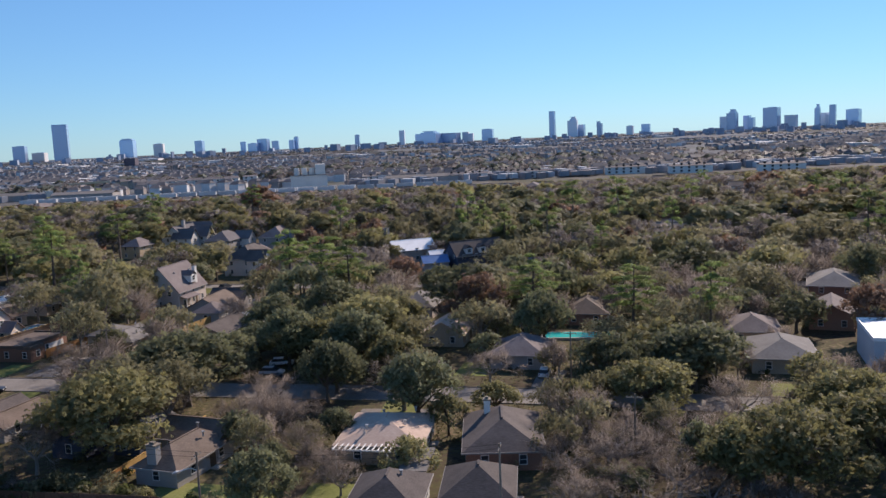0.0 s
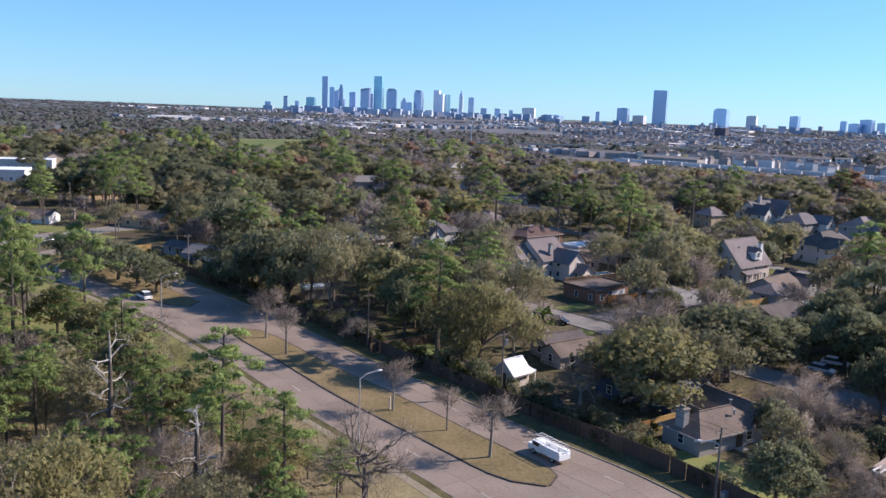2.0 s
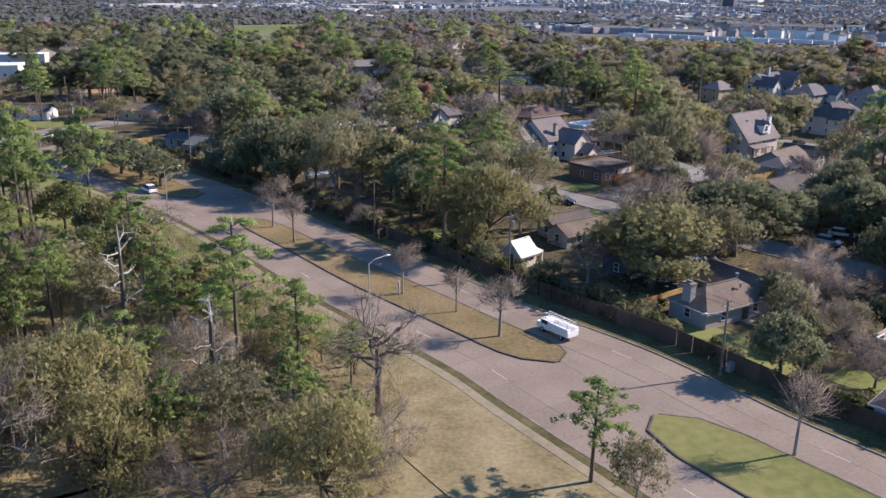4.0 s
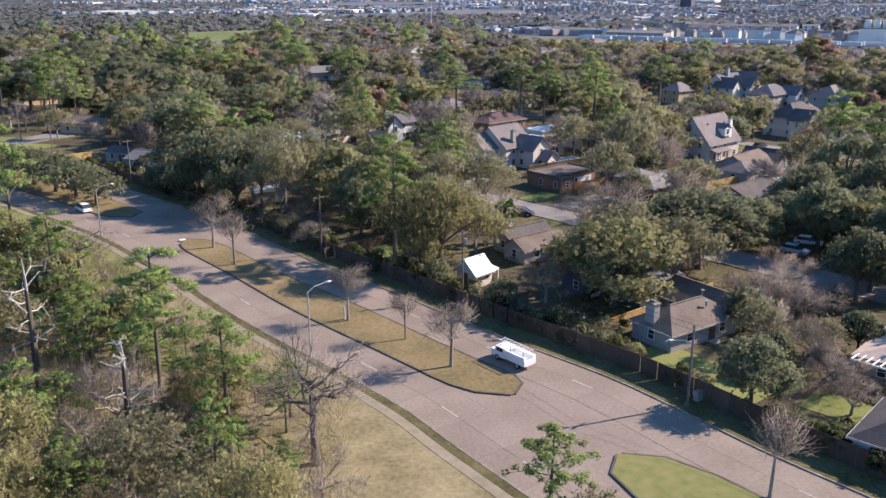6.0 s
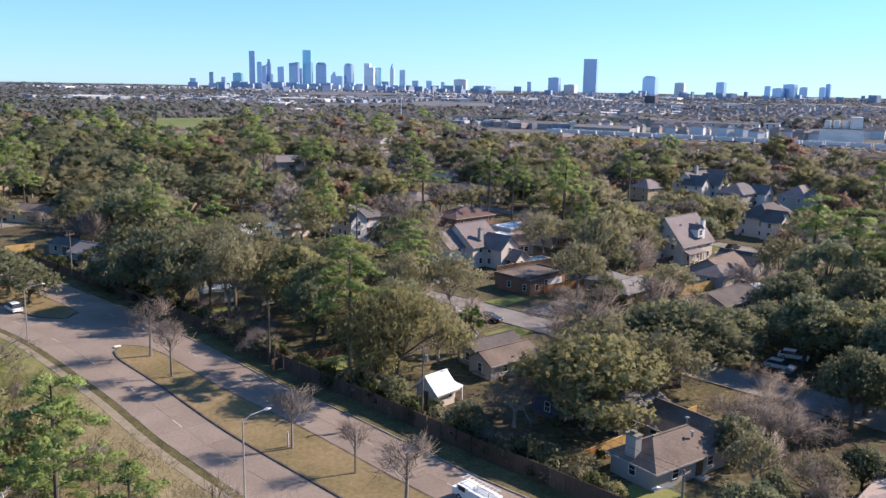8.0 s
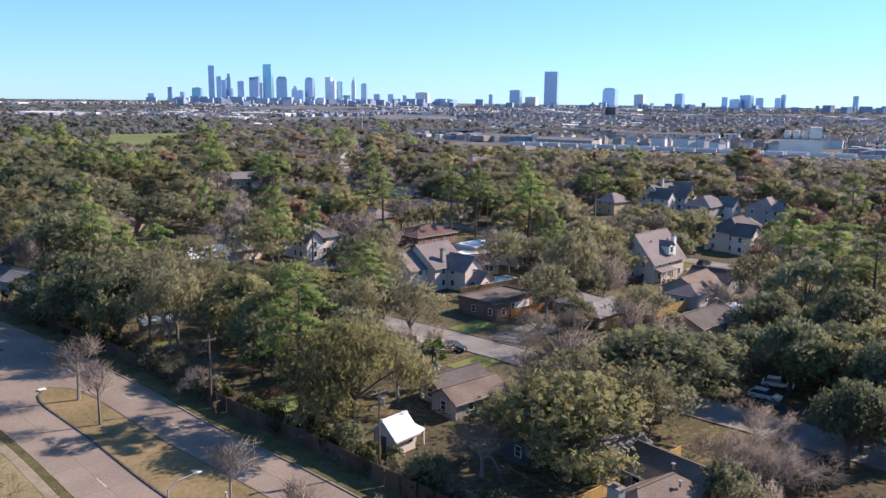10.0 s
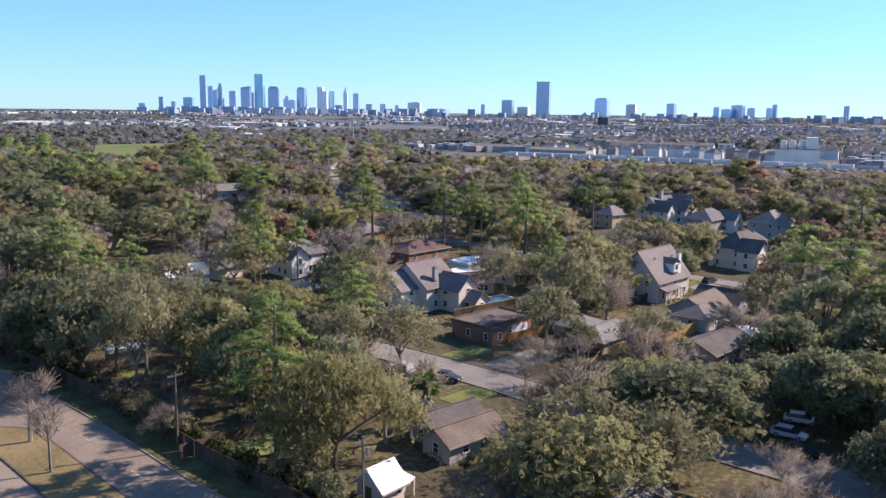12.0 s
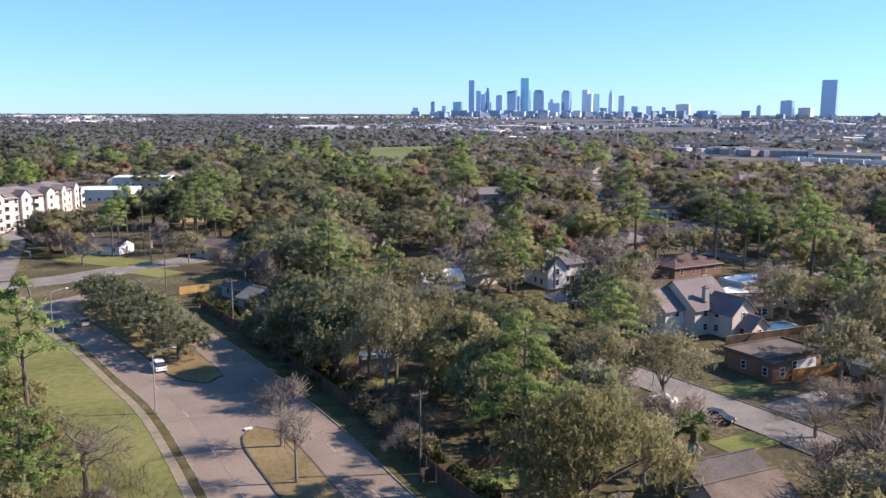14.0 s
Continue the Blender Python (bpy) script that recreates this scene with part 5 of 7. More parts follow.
p = thing("pergola", 65.0, 89.4, 0, -55, "white slatted pergola beside the tan-roofed house", "pergola")
for x in (-3.6, 3.6):
    for y in (-1.5, 1.5):
        part("post", Solid().box(x, y, 1.35, 0.18, 0.18, 2.7), TRIM, p)
for y in (-1.5, 1.5):
    part("beam", Solid().box(0, y, 2.78, 8.2, 0.14, 0.2), TRIM, p)
for k in range(11):
    part("slat", Solid().box(-3.9 + k * 0.78, 0, 2.95, 0.15, 3.6, 0.16), TRIM, p)
p = thing("patio_cover", 66.8, 80.6, 0, 40, "flat whitish patio cover on posts", "patio cover")
part("cover", Solid().box(0, 0, 2.75, 8.0, 3.6, 0.18), ROOFS["grey"], p)
for x in (-3.7, 3.7):
    for y in (-1.6, 1.6):
        part("post", Solid().box(x, y, 1.33, 0.16, 0.16, 2.66), TRIM, p)


# ---- street lamps, poles, wires ----
def street_lamp(x, y, turn, tall=9.0, reach=2.6):
    s = thing("street_lamp", x, y, 0, turn, "tall steel street lamp with a curved arm", "street lamp", "street lamps")
    part("pole", Solid().tube([(0, 0, 0), (0, 0, tall * 0.5), (0, 0, tall)], [0.13, 0.11, 0.08], 8), STEEL, s)
    part("base", Solid().box(0, 0, 0.15, 0.45, 0.45, 0.3), KERB, s)
    part("arm", Solid().tube([(0, 0, tall - 0.1), (reach * 0.35, 0, tall + 0.45), (reach, 0, tall + 0.65)], [0.07, 0.06, 0.05], 6), STEEL, s)
    part("lamp_head", Solid().tube([(reach - 0.15, 0, tall + 0.66), (reach + 0.25, 0, tall + 0.66), (reach + 0.75, 0, tall + 0.62)], [0.08, 0.19, 0.07], 8), STEEL, s)


street_lamp(-0.5, 105.3, 32)
street_lamp(-40.8, 166, 32)
street_lamp(-78, 203, 40)
street_lamp(40.6, 88.2, 190, 7.4)


def utility_pole(x, y, turn, tall=10.5, cans=0):
    u = thing("utility_pole", x, y, 0, turn, "weathered wooden utility pole with a crossarm", "utility pole", "utility poles")
    part("pole", Solid().tube([(0, 0, 0), (0, 0, tall)], [0.16, 0.11], 8), POLEWOOD, u)
    part("crossarm", Solid().box(0, 0, tall - 0.5, 2.2, 0.11, 0.13), POLEWOOD, u)
    for x2 in (-0.95, -0.4, 0.4, 0.95):
        part("insulator", Solid().tube([(x2, 0, tall - 0.44), (x2, 0, tall - 0.24)], [0.05, 0.035], 6), STEEL, u)
    for k in range(cans):
        part("transformer", Solid().tube([(0.36, -0.3 + 0.6 * k, tall - 2.1), (0.36, -0.3 + 0.6 * k, tall - 1.2)], [0.24, 0.24], 8), STEEL, u)


POLES = [(63, 62, 10.5), (40.6, 88.2, 9.5), (21, 124.6, 10.5), (0, 150, 10.5), (-22, 184, 10.5), (-46, 213.5, 10.5), (-72, 241, 10.5)]
for k, (x, y, tall) in enumerate(POLES):
    utility_pole(x, y, 35, tall, 1 if k in (2, 4) else 0)
for x, y, tall in ((-94, 281, 11), (-105, 300, 14), (24.3, 173.5, 9.3), (88, 62, 10), (60, 166, 9.5), (112, 92, 9.5), (-60, 262, 10)):
    utility_pole(x, y, 120, tall)
for k, (a, b) in enumerate(zip(POLES, POLES[1:])):
    for off in (-0.7, 0.7):
        s = Solid()
        pts = []
        for j in range(9):
            t = j / 8
            pts.append((a[0] + (b[0] - a[0]) * t + off * 0.8, a[1] + (b[1] - a[1]) * t + off * 0.58, a[2] + (b[2] - a[2]) * t - 0.3 - 3.2 * t * (1 - t)))
        tagged(new("power_line", s.tube(pts, [0.018] * 9, 3).mesh("power_line", WIRE)), "thin black power line sagging between poles", "power line", "power lines")


# ---- vehicles ----
def paint(name, c):
    return surface(name, c, tuple(min(1, v * 1.15 + 0.01) for v in c), rough=0.35, bump=0, vary=0.02, spec=0.25)


def car(x, y, turn, colour, label, tall=1.55, length=4.7):
    c = thing("car", x, y, 0.045, turn, label, "car", "cars")
    w, hood = 0.9, 0.95
    side = [(-length / 2, 0.35), (-length / 2, 0.85), (-length / 2 + 0.15, hood), (length / 2 - 0.9, hood - 0.02), (length / 2, 0.75), (length / 2, 0.35)]
    s = Solid()
    for (x0, z0), (x1, z1) in zip(side, side[1:]):
        s.face((x0, -w, z0), (x0, w, z0), (x1, w, z1), (x1, -w, z1))
    for q in (-1, 1):
        for k in range(1, len(side) - 1):
            tri = [(side[0][0], q * w, side[0][1]), (side[k][0], q * w, side[k][1]), (side[k + 1][0], q * w, side[k + 1][1])]
            s.face(*(tri if q > 0 else tri[::-1]))
    part("body", s, colour, c)
    cab = Solid()
    a = [(-length / 2 + 0.25, hood), (-length / 2 + 0.75, tall - 0.06), (length * 0.08, tall - 0.06), (length * 0.28, hood)]
    for (x0, z0), (x1, z1) in zip(a, a[1:]):
        cab.face((x0, -0.82, z0), (x0, 0.82, z0), (x1, 0.72, z1), (x1, -0.72, z1))
    for q in (-1, 1):
        cab.face(*[(px, q * (0.84 if pz == hood else 0.72), pz) for px, pz in (a if q < 0 else a[::-1])])
    part("glasshouse", cab, GLASS, c)
    part("car_roof", Solid().box(-length * 0.13, 0, tall - 0.02, length * 0.42, 1.42, 0.08), colour, c)
    for q in (-1, 1):
        part("headlight", Solid().box(length / 2 - 0.02, q * 0.62, 0.7, 0.1, 0.35, 0.14), TRIM, c)
        part("tail_light", Solid().box(-length / 2 - 0.01, q * 0.68, 0.8, 0.06, 0.25, 0.18), surface("tail_light_red", (0.3, 0.02, 0.02), (0.4, 0.03, 0.03), bump=0), c)
        for fx in (-0.31, 0.31):
            wheel = part("wheel", Solid().tube([(fx * length, q * 0.72, 0.33), (fx * length, q * 0.94, 0.33)], [0.33, 0.33], 12), RUBBER, c)
            part("rim", Solid().tube([(fx * length, q * 0.94, 0.33), (fx * length, q * 0.955, 0.33)], [0.2, 0.2], 10), STEEL, wheel)
    return c


WHITE_CAR, BLACK_CAR, GREY_CAR, SILVER = paint("white_car_paint", (0.75, 0.75, 0.74)), paint("black_car_paint", (0.02, 0.022, 0.028)), paint("grey_car_paint", (0.2, 0.2, 0.21)), paint("silver_car_paint", (0.5, 0.51, 0.52))
car(40, 171.8, -35, BLACK_CAR, "black hatchback parked on the neighbourhood street", 1.6)
car(33.5, 178, 127, SILVER, "silver car parked behind the black one")
car(-49.6, 186.5, 127, WHITE_CAR, "white sports utility car on the boulevard", 1.75)
car(-78, 213.5, 140, GREY_CAR, "dark grey car in the shade of median oaks")
car(81, 140, -50, SILVER, "silver car parked under an oak")
car(86, 144.5, -40, WHITE_CAR, "white car parked near an oak")
car(79, 134, -55, BLACK_CAR, "dark car parked at the kerb")
car(103, 116, 30, GREY_CAR, "dark car in a driveway")
car(96, 111, -55, BLACK_CAR, "dark car on the neighbourhood street")
car(113, 99, 35, WHITE_CAR, "white car in a driveway")
car(124, 239, 30, BLACK_CAR, "dark car near the tall house")

v = thing("work_truck", 24.0, 101.6, 0.045, 122, "white work truck with a ladder rack on the boulevard", "truck")
part("cab", Solid().box(1.45, 0, 1.15, 1.7, 1.9, 1.3).box(2.55, 0, 0.85, 1.0, 1.85, 0.75), WHITE_CAR, v)
part("windscreen", Solid().slab([(2.33, -0.85, 1.3), (2.33, 0.85, 1.3), (1.95, 0.8, 1.86), (1.95, -0.8, 1.86)], 0.04), GLASS, v)
for q in (-1, 1):
    part("side_window", Solid().box(1.5, q * 0.955, 1.5, 1.1, 0.03, 0.5), GLASS, v)
    part("utility_box", Solid().box(-1.15, q * 0.72, 1.2, 3.3, 0.55, 1.1), WHITE_CAR, v)
    part("headlight", Solid().box(3.06, q * 0.65, 0.9, 0.06, 0.3, 0.2), STEEL, v)
    part("ladder_rail", Solid().box(-0.4, q * 0.5, 2.5, 5.2, 0.07, 0.07), TRIM, v)
    for x in (-2.5, -0.3):
        part("rack_post", Solid().box(x, q * 0.8, 2.1, 0.07, 0.07, 0.75), STEEL, v)
    for x in (-1.6, 1.9):
        wheel = part("wheel", Solid().tube([(x, q * 0.72, 0.38), (x, q * 0.98, 0.38)], [0.38, 0.38], 12), RUBBER, v)
        part("rim", Solid().tube([(x, q * 0.98, 0.38), (x, q * 0.995, 0.38)], [0.22, 0.22], 10), STEEL, wheel)
part("bed", Solid().box(-1.15, 0, 0.75, 3.4, 1.1, 0.3).box(-2.83, 0, 1.05, 0.08, 1.9, 0.7), WHITE_CAR, v)
for k in range(9):
    part("rung", Solid().box(-2.7 + k * 0.58, 0, 2.5, 0.05, 1.0, 0.05), TRIM, v)
for x, y in ((42.2, 89.2), (118.5, 121)):
    s = thing("utility_box", x, y, 0, 30, "grey metal utility box beside the pavement", "utility box")
    part("cabinet", Solid().box(0, 0, 0.6, 0.9, 0.6, 1.2), STEEL, s)
    part("lid", Solid().box(0, 0, 1.23, 1.0, 0.7, 0.06), STEEL, s)


m = thing("marker_slab", -25.4, 161.4, 0.15, 35, "small pale concrete marker slab on the median", "slab")
part("slab", Solid().box(0, 0, 0.06, 1.1, 0.7, 0.12), WALLS["white"], m)
m = thing("tree_guard", 3.7, 118.3, 0.15, 0, "pale plastic guard tube beside a young tree", "tree guard")
part("tube", Solid().tube([(0, 0, 0), (0, 0, 1.9)], [0.14, 0.14], 8), WALLS["cream"], m)
part("stake", Solid().box(0.17, 0, 1.05, 0.05, 0.05, 2.1), POLEWOOD, m)


# ---- dead trees and the palm ----
def snag(x, y, tall, seed):
    g = np.random.default_rng(seed)
    s, ends = Solid(), []
    stem = Solid().tube([(0, 0, -0.1), (0.15, 0.1, tall * 0.4), (0.3, -0.1, tall * 0.72), (0.25, 0, tall * 0.84)], [0.42, 0.33, 0.24, 0.1], 8)
    s.tube([(0.28, -0.08, tall * 0.7), (0.3, 0, tall * 0.85), (0.2, 0.1, tall)], [0.2, 0.15, 0.05], 7)
    for k in range(13):
        z = tall * g.uniform(0.35, 0.95)
        a = g.uniform(0, 2 * math.pi)
        way = Vector((math.cos(a), math.sin(a), g.uniform(-0.1, 0.6))).normalized()
        branch(s, g, Vector((0.2, 0, z)), way, tall * g.uniform(0.07, 0.17), 0.1, 2 if k % 3 == 0 else 1, ends, 0.8, 6, 0.15)
    t = thing("dead_tree", x, y, label="dead tree with pale weathered broken limbs", category="tree", group="dead trees")
    part("crown", s, DEADWOOD, t, "pale broken limbs")
    part("trunk", stem, BARK, t)
    TREES.append((x, y, 3))


snag(-29.9, 98, 16.7, 3)
snag(-17, 84, 12.7, 5)


def palm(x, y, tall):
    """A fan palm: a thick trunk with a skirt of dead fronds below a head of split fans."""
    t = thing("palm_tree", x, y, label="fan palm with a shaggy trunk and green split fans", category="tree")
    part("trunk", Solid().tube([(0, 0, -0.1), (0.1, 0, tall * 0.5), (0, 0.1, tall)], [0.42, 0.34, 0.4], 8), BARK, t)
    g = np.random.default_rng(2)
    for k in range(46):
        dead = k >= 36
        a, lift = k * 2.4, g.uniform(-1.5, -1.1) if dead else g.uniform(-0.6, 1.25)
        out = Vector((math.cos(a) * math.cos(lift), math.sin(a) * math.cos(lift), math.sin(lift)))
        side = Vector((-math.sin(a), math.cos(a), 0))
        base, reach = Vector((0, 0, tall - (0.7 if dead else 0))), g.uniform(1.0, 1.6)
        hub = base + out * reach + Vector((0, 0, -0.15))
        s = Solid().tube([tuple(base), tuple(base.lerp(hub, 0.5) + Vector((0, 0, 0.1))), tuple(hub)], [0.04, 0.03, 0.02], 3)
        for j in range(-5, 6):
            w = j * 0.24
            way = out * math.cos(w) + side * math.sin(w)
            tip = hub + way * g.uniform(0.9, 1.25) + Vector((0, 0, -0.25 - 0.2 * abs(w)))
            mid = hub.lerp(tip, 0.55) + Vector((0, 0, 0.1))
            across = (side * math.cos(w) - out * math.sin(w)) * 0.1
            s.face(tuple(hub), tuple(mid - across), tuple(tip), tuple(mid + across))
        part("frond", s, DEADWOOD if dead else PALM, t, "dry hanging frond" if dead else "")
    TREES.append((x, y, 2.5))


palm(32.9, 153.2, 6.2)


# ---- hedges and shrubs ----
def shrub_mesh(seed, n=230, r=1.3, h=2.0, size=0.42, bare=False):
    g = np.random.default_rng(seed)
    lobes = [(g.uniform(-r, r) * 0.5, g.uniform(-r, r) * 0.5, h * g.uniform(0.3, 0.75), r * g.uniform(0.4, 0.65), 0.8) for _ in range(7)]
    v, q, nn = clumps(g, lobes, n, size, 0.7, 0.1)
    v[:, 2] = np.maximum(v[:, 2], 0.02)
    return v, q, nn


SHRUBS = [leafy("shrub", *shrub_mesh(k), HEDGE) for k in range(3)]
TWIGGY = [leafy("shrub", *shrub_mesh(10 + k, 200, 1.5, 2.4, 0.42), AIRY) for k in range(2)]


def shrub(x, y, size, tall, dense=True):
    k = int(rng.integers(0, 3 if dense else 2))
    o = new("shrub", (SHRUBS if dense else TWIGGY)[k])
    tagged(o, "dense dark green hedge shrub beside the fence" if dense else "loose brownish shrub among yards", "shrub", "shrubs")
    o.matrix_basis = pose(x, y, 0, 0, 0, float(rng.uniform(0, 360))) @ Matrix.Diagonal((size, size, tall, 1))


hedge_line = shifted(far_line, 5.0)
for p in along(hedge_line, 60, 236):
    for d in (rng.uniform(-0.4, 0.6), rng.uniform(1.0, 2.6)):
        if rng.uniform() < (0.35 if p.y < 104 else 0.85):
            shrub(p.x + d * 0.8 + rng.normal() * 0.4, p.y + d * 0.58, rng.uniform(0.9, 1.5), rng.uniform(0.9, 1.6), rng.uniform() < 0.72)
for hx, hy, hr, he in HOUSES[:40]:
    for k in range(2):
        a = rng.uniform(0, 6.28)
        shrub(hx + math.cos(a) * (hr + 1.6), hy + math.sin(a) * (hr + 1.6), rng.uniform(0.5, 1.0), rng.uniform(0.5, 0.9), rng.uniform() < 0.6)

# ---- more houses along the streets, mostly hidden under the trees ----
U, V = Vector((0.58, -0.815, 0)), Vector((0.815, 0.58, 0))


def q_of(x, y):
    return x * V.x + y * V.y


spots = [(p.x, p.y) for line in (STREET_A, STREET_B, STREET_C, STREET_D) for p in line[::3]]
street_pts = np.array(spots)
rail_a, rail_b = Vector((225, 812, 0)), Vector((545, 534, 0))


def rail_gap(x, y):
    """Signed distance beyond the rail line, away from the camera."""
    w = (rail_b - rail_a).normalized()
    d = Vector((x, y, 0)) - rail_a
    return d.dot(Vector((-w.y, w.x, 0)))


def in_sight(x, y):
    b = math.degrees(math.atan2(x - 5, y - 20))
    return -37 < b < 82


HOUSES += [(46, 115, 8, 1), (33, 152, 3, 3.5), (-26, 298, 12, 1), (74, 130, 9, 1), (83, 126, 8, 1), (45, 172, 8, 1), (52, 180, 7, 1), (9, 150, 4, 0.5), (140, 112, 8, 1), (98, 99, 7, 1), (47, 97, 7, 1), (-106, 274, 12, 1), (84, 118, 6, 1), (118, 68, 6, 1), (126, 238, 7, 1), (-84, 236, 12, 1), (-104, 262, 14, 1), (-70, 205, 10, 1)]
HOUSES += [(tx, ty, 4, 13) for kind, tx, ty, th, tr in GROVE if kind == "pine_tree" and ty > 180]
NAMED = len(HOUSES)
styles = [("gable", "brown", "beige"), ("hip", "mauve", "brick"), ("hip", "grey", "cream"), ("gable", "dark", "white"), ("hip", "brown", "brick"), ("gable", "mauve", "grey"), ("hip", "dark", "tan"), ("gable", "grey", "beige")]
labels = {"brown": "ranch house with a brown roof among trees", "mauve": "house with a mauve shingle roof among trees", "grey": "house with a grey shingle roof among trees", "dark": "house with a dark roof among trees"}
row_proto = {}
for row in range(9):
    base_q = (137.7, 243, 350, 450, 550, 650, -40, -150, 760)[row]
    for k in range(-26, 18):
        for side in (-1, 1):
            pos = V * (base_q + side * 17) + U * (k * 22 + float(rng.uniform(-4, 4)))
            x, y = pos.x, pos.y
            away = math.hypot(x - 5, y - 20)
            if not in_sight(x, y) or away < 205 or away > 700 or rail_gap(x, y) > -40 or rng.uniform() < 0.35:
                continue
            if any(math.hypot(x - a, y - b) < c + 12 for a, b, c, _ in HOUSES) or distance_to(STREET_B, x, y) < 11 or distance_to(near_line, x, y) < 32 or distance_to(far_line, x, y) < 18:
                continue
            if -95 < x < 30 and 740 < y < 1000:
                continue
            kind = int(rng.integers(0, len(styles)))
            style, roof, wall = styles[kind]
            tall = 5.4 if rng.uniform() < 0.2 else 3.1
            turn = -54.6 + 90 * (rng.uniform() < 0.3) + float(rng.uniform(-3, 3))
            key = (kind, tall, away < 230)
            if key in row_proto:
                copy_thing(row_proto[key], pose(x, y, 0, 0, 0, turn))
                HOUSES.append((x, y, 9, tall))
            else:
                row_proto[key] = house(x, y, turn, 13 + 4 * (kind % 3), 9.5, tall, tall + 2.4, style, roof, wall, labels[roof], away < 230)

# ---- the wood between and behind ----
house_xy = np.array([(a, b, c, d) for a, b, c, d in HOUSES])


def blocked(x, y, h, r):
    """Whether a tree would stand on a street or a house, or shut a named house off from the open sky above the road."""
    if distance_to(far_line[::3], x, y) < 7.5 + r * 0.25 or distance_to(near_line[::3], x, y) < 9:
        return True
    if len(street_pts) and np.min(np.hypot(street_pts[:, 0] - x, street_pts[:, 1] - y)) < 6.5:
        return True
    gap = np.hypot(house_xy[:, 0] - x, house_xy[:, 1] - y)
    if np.any(gap < house_xy[:, 2] * 0.85 + r * 0.45):
        return True
    for hx, hy, hr, he in HOUSES[:NAMED]:
        way = Vector((5 - hx, 25 - hy, 0))
        far = way.length
        way /= far
        d = Vector((x - hx, y - hy, 0))
        a = d.dot(way)
        side = abs(d.x * way.y - d.y * way.x)
        if 0 < a < max(0.0, (h - he * 0.4) * far / 42) and side < hr * (0.8 if he > 3.3 or he <= 1 or far < 135 else 0.4) + r * 0.4:
            return True
    return False


def greenness(x, y):
    """How evergreen the trees of a place are: most along the park, least towards the rail line."""
    return 0.42 - 0.42 * math.tanh((math.degrees(math.atan2(x - 5, y - 20)) + 2) / 9) + 0.35 * noise.noise(Vector((x * 0.012, y * 0.012, 3.1)))


def pick_kind(x, y):
    green, r = greenness(x, y), rng.uniform()
    if rng.uniform() < 0.25 + 0.5 * green:
        return "pine_tree" if r < 0.13 else "live_oak" if r < 0.6 else "olive_oak"
    return "bare_tree" if r < 0.48 else "thin_tree" if r < 0.88 else "olive_oak" if r < 0.95 else "russet_tree"


SIZES = {"live_oak": (9, 16, 6, 11), "olive_oak": (9, 15, 6, 10.5), "thin_tree": (9, 16, 5.5, 10), "pine_tree": (16, 24, 3.8, 6.2), "russet_tree": (9, 15, 4.5, 7.5), "bare_tree": (8, 14, 5, 9)}


def sized(kind):
    a, b, c, d = SIZES[kind]
    t = rng.uniform()
    return a + (b - a) * t, c + (d - c) * min(1, max(0, t + rng.uniform(-0.25, 0.25)))


def crowded(x, y, r, share):
    return any(abs(a - x) < 16 and math.hypot(a - x, b - y) < (r + c) * share for a, b, c in TREES)


# a shading row behind the boulevard fence
for p in along(shifted(far_line, 11.5), 203, 228)[::4]:
    plant("live_oak" if rng.uniform() < 0.7 else "olive_oak", p.x + rng.normal() * 1.2, p.y + rng.normal() * 1.2, float(rng.uniform(5.5, 8)), float(rng.uniform(3.8, 5)), 1)
for p in along(shifted(far_line, 8), 162, 226)[::4]:
    kind = ("live_oak", "thin_tree", "bare_tree", "thin_tree")[int(rng.integers(0, 4))]
    plant(kind, p.x + rng.normal() * 0.8, p.y + rng.normal() * 0.8, float(rng.uniform(3, 4.6)), float(rng.uniform(2.2, 3.2)), 1)

for p in along(shifted(far_line, 6.6), 106, 164)[::2]:
    if 121 < p.y < 128 or 135 < p.y < 152:
        continue
    kind = ("live_oak", "bare_tree", "thin_tree", "live_oak", "bare_tree")[int(rng.integers(0, 5))]
    plant(kind, p.x + rng.normal() * 0.8, p.y + rng.normal() * 0.8, float(rng.uniform(3.4, 5.6)), float(rng.uniform(1.8, 2.8)), 1)

# a clipped-back hedge inside the fence by the orange panels
hedge_rng = np.random.default_rng(52)
for p in along(shifted(far_line, 5.6), 99, 110)[::2]:
    for _ in range(2):
        plant(("live_oak", "olive_oak", "thin_tree")[int(hedge_rng.integers(0, 3))], p.x + hedge_rng.normal() * 0.6, p.y + hedge_rng.normal() * 0.6, float(hedge_rng.uniform(2.4, 3.6)), float(hedge_rng.uniform(1.3, 2.0)), 1)

# the wood on the near side of the boulevard
made = 0
for _ in range(3500):
    x, y = rng.uniform(-110, 2), rng.uniform(62, 185)
    limit = 51 if y < 150 else 41
    if q_of(x, y) > limit or made > 195:
        continue
    kind = ("thin_tree", "pine_tree", "olive_oak", "bare_tree", "thin_tree", "bare_tree", "bare_tree")[int(rng.integers(0, 7))]
    h, r = sized(kind)
    if q_of(x, y) > 20 and y < 140:
        low = 0.42 if q_of(x, y) > 42 else 0.75
        h, r = h * (low * 0.8 if kind == "pine_tree" else low), r * max(low, 0.55)
    if crowded(x, y, r, 0.5):
        continue
    if kind == "thin_tree" and made % 3:
        kind, h, r = "pine_tree", h * 1.15, r * 0.72
    elif kind == "olive_oak":
        kind = "willow_oak"
    plant(kind, x, y, h, r * 0.9, 0 if math.hypot(x - 2, y - 30) < 84 else 1)
    made += 1

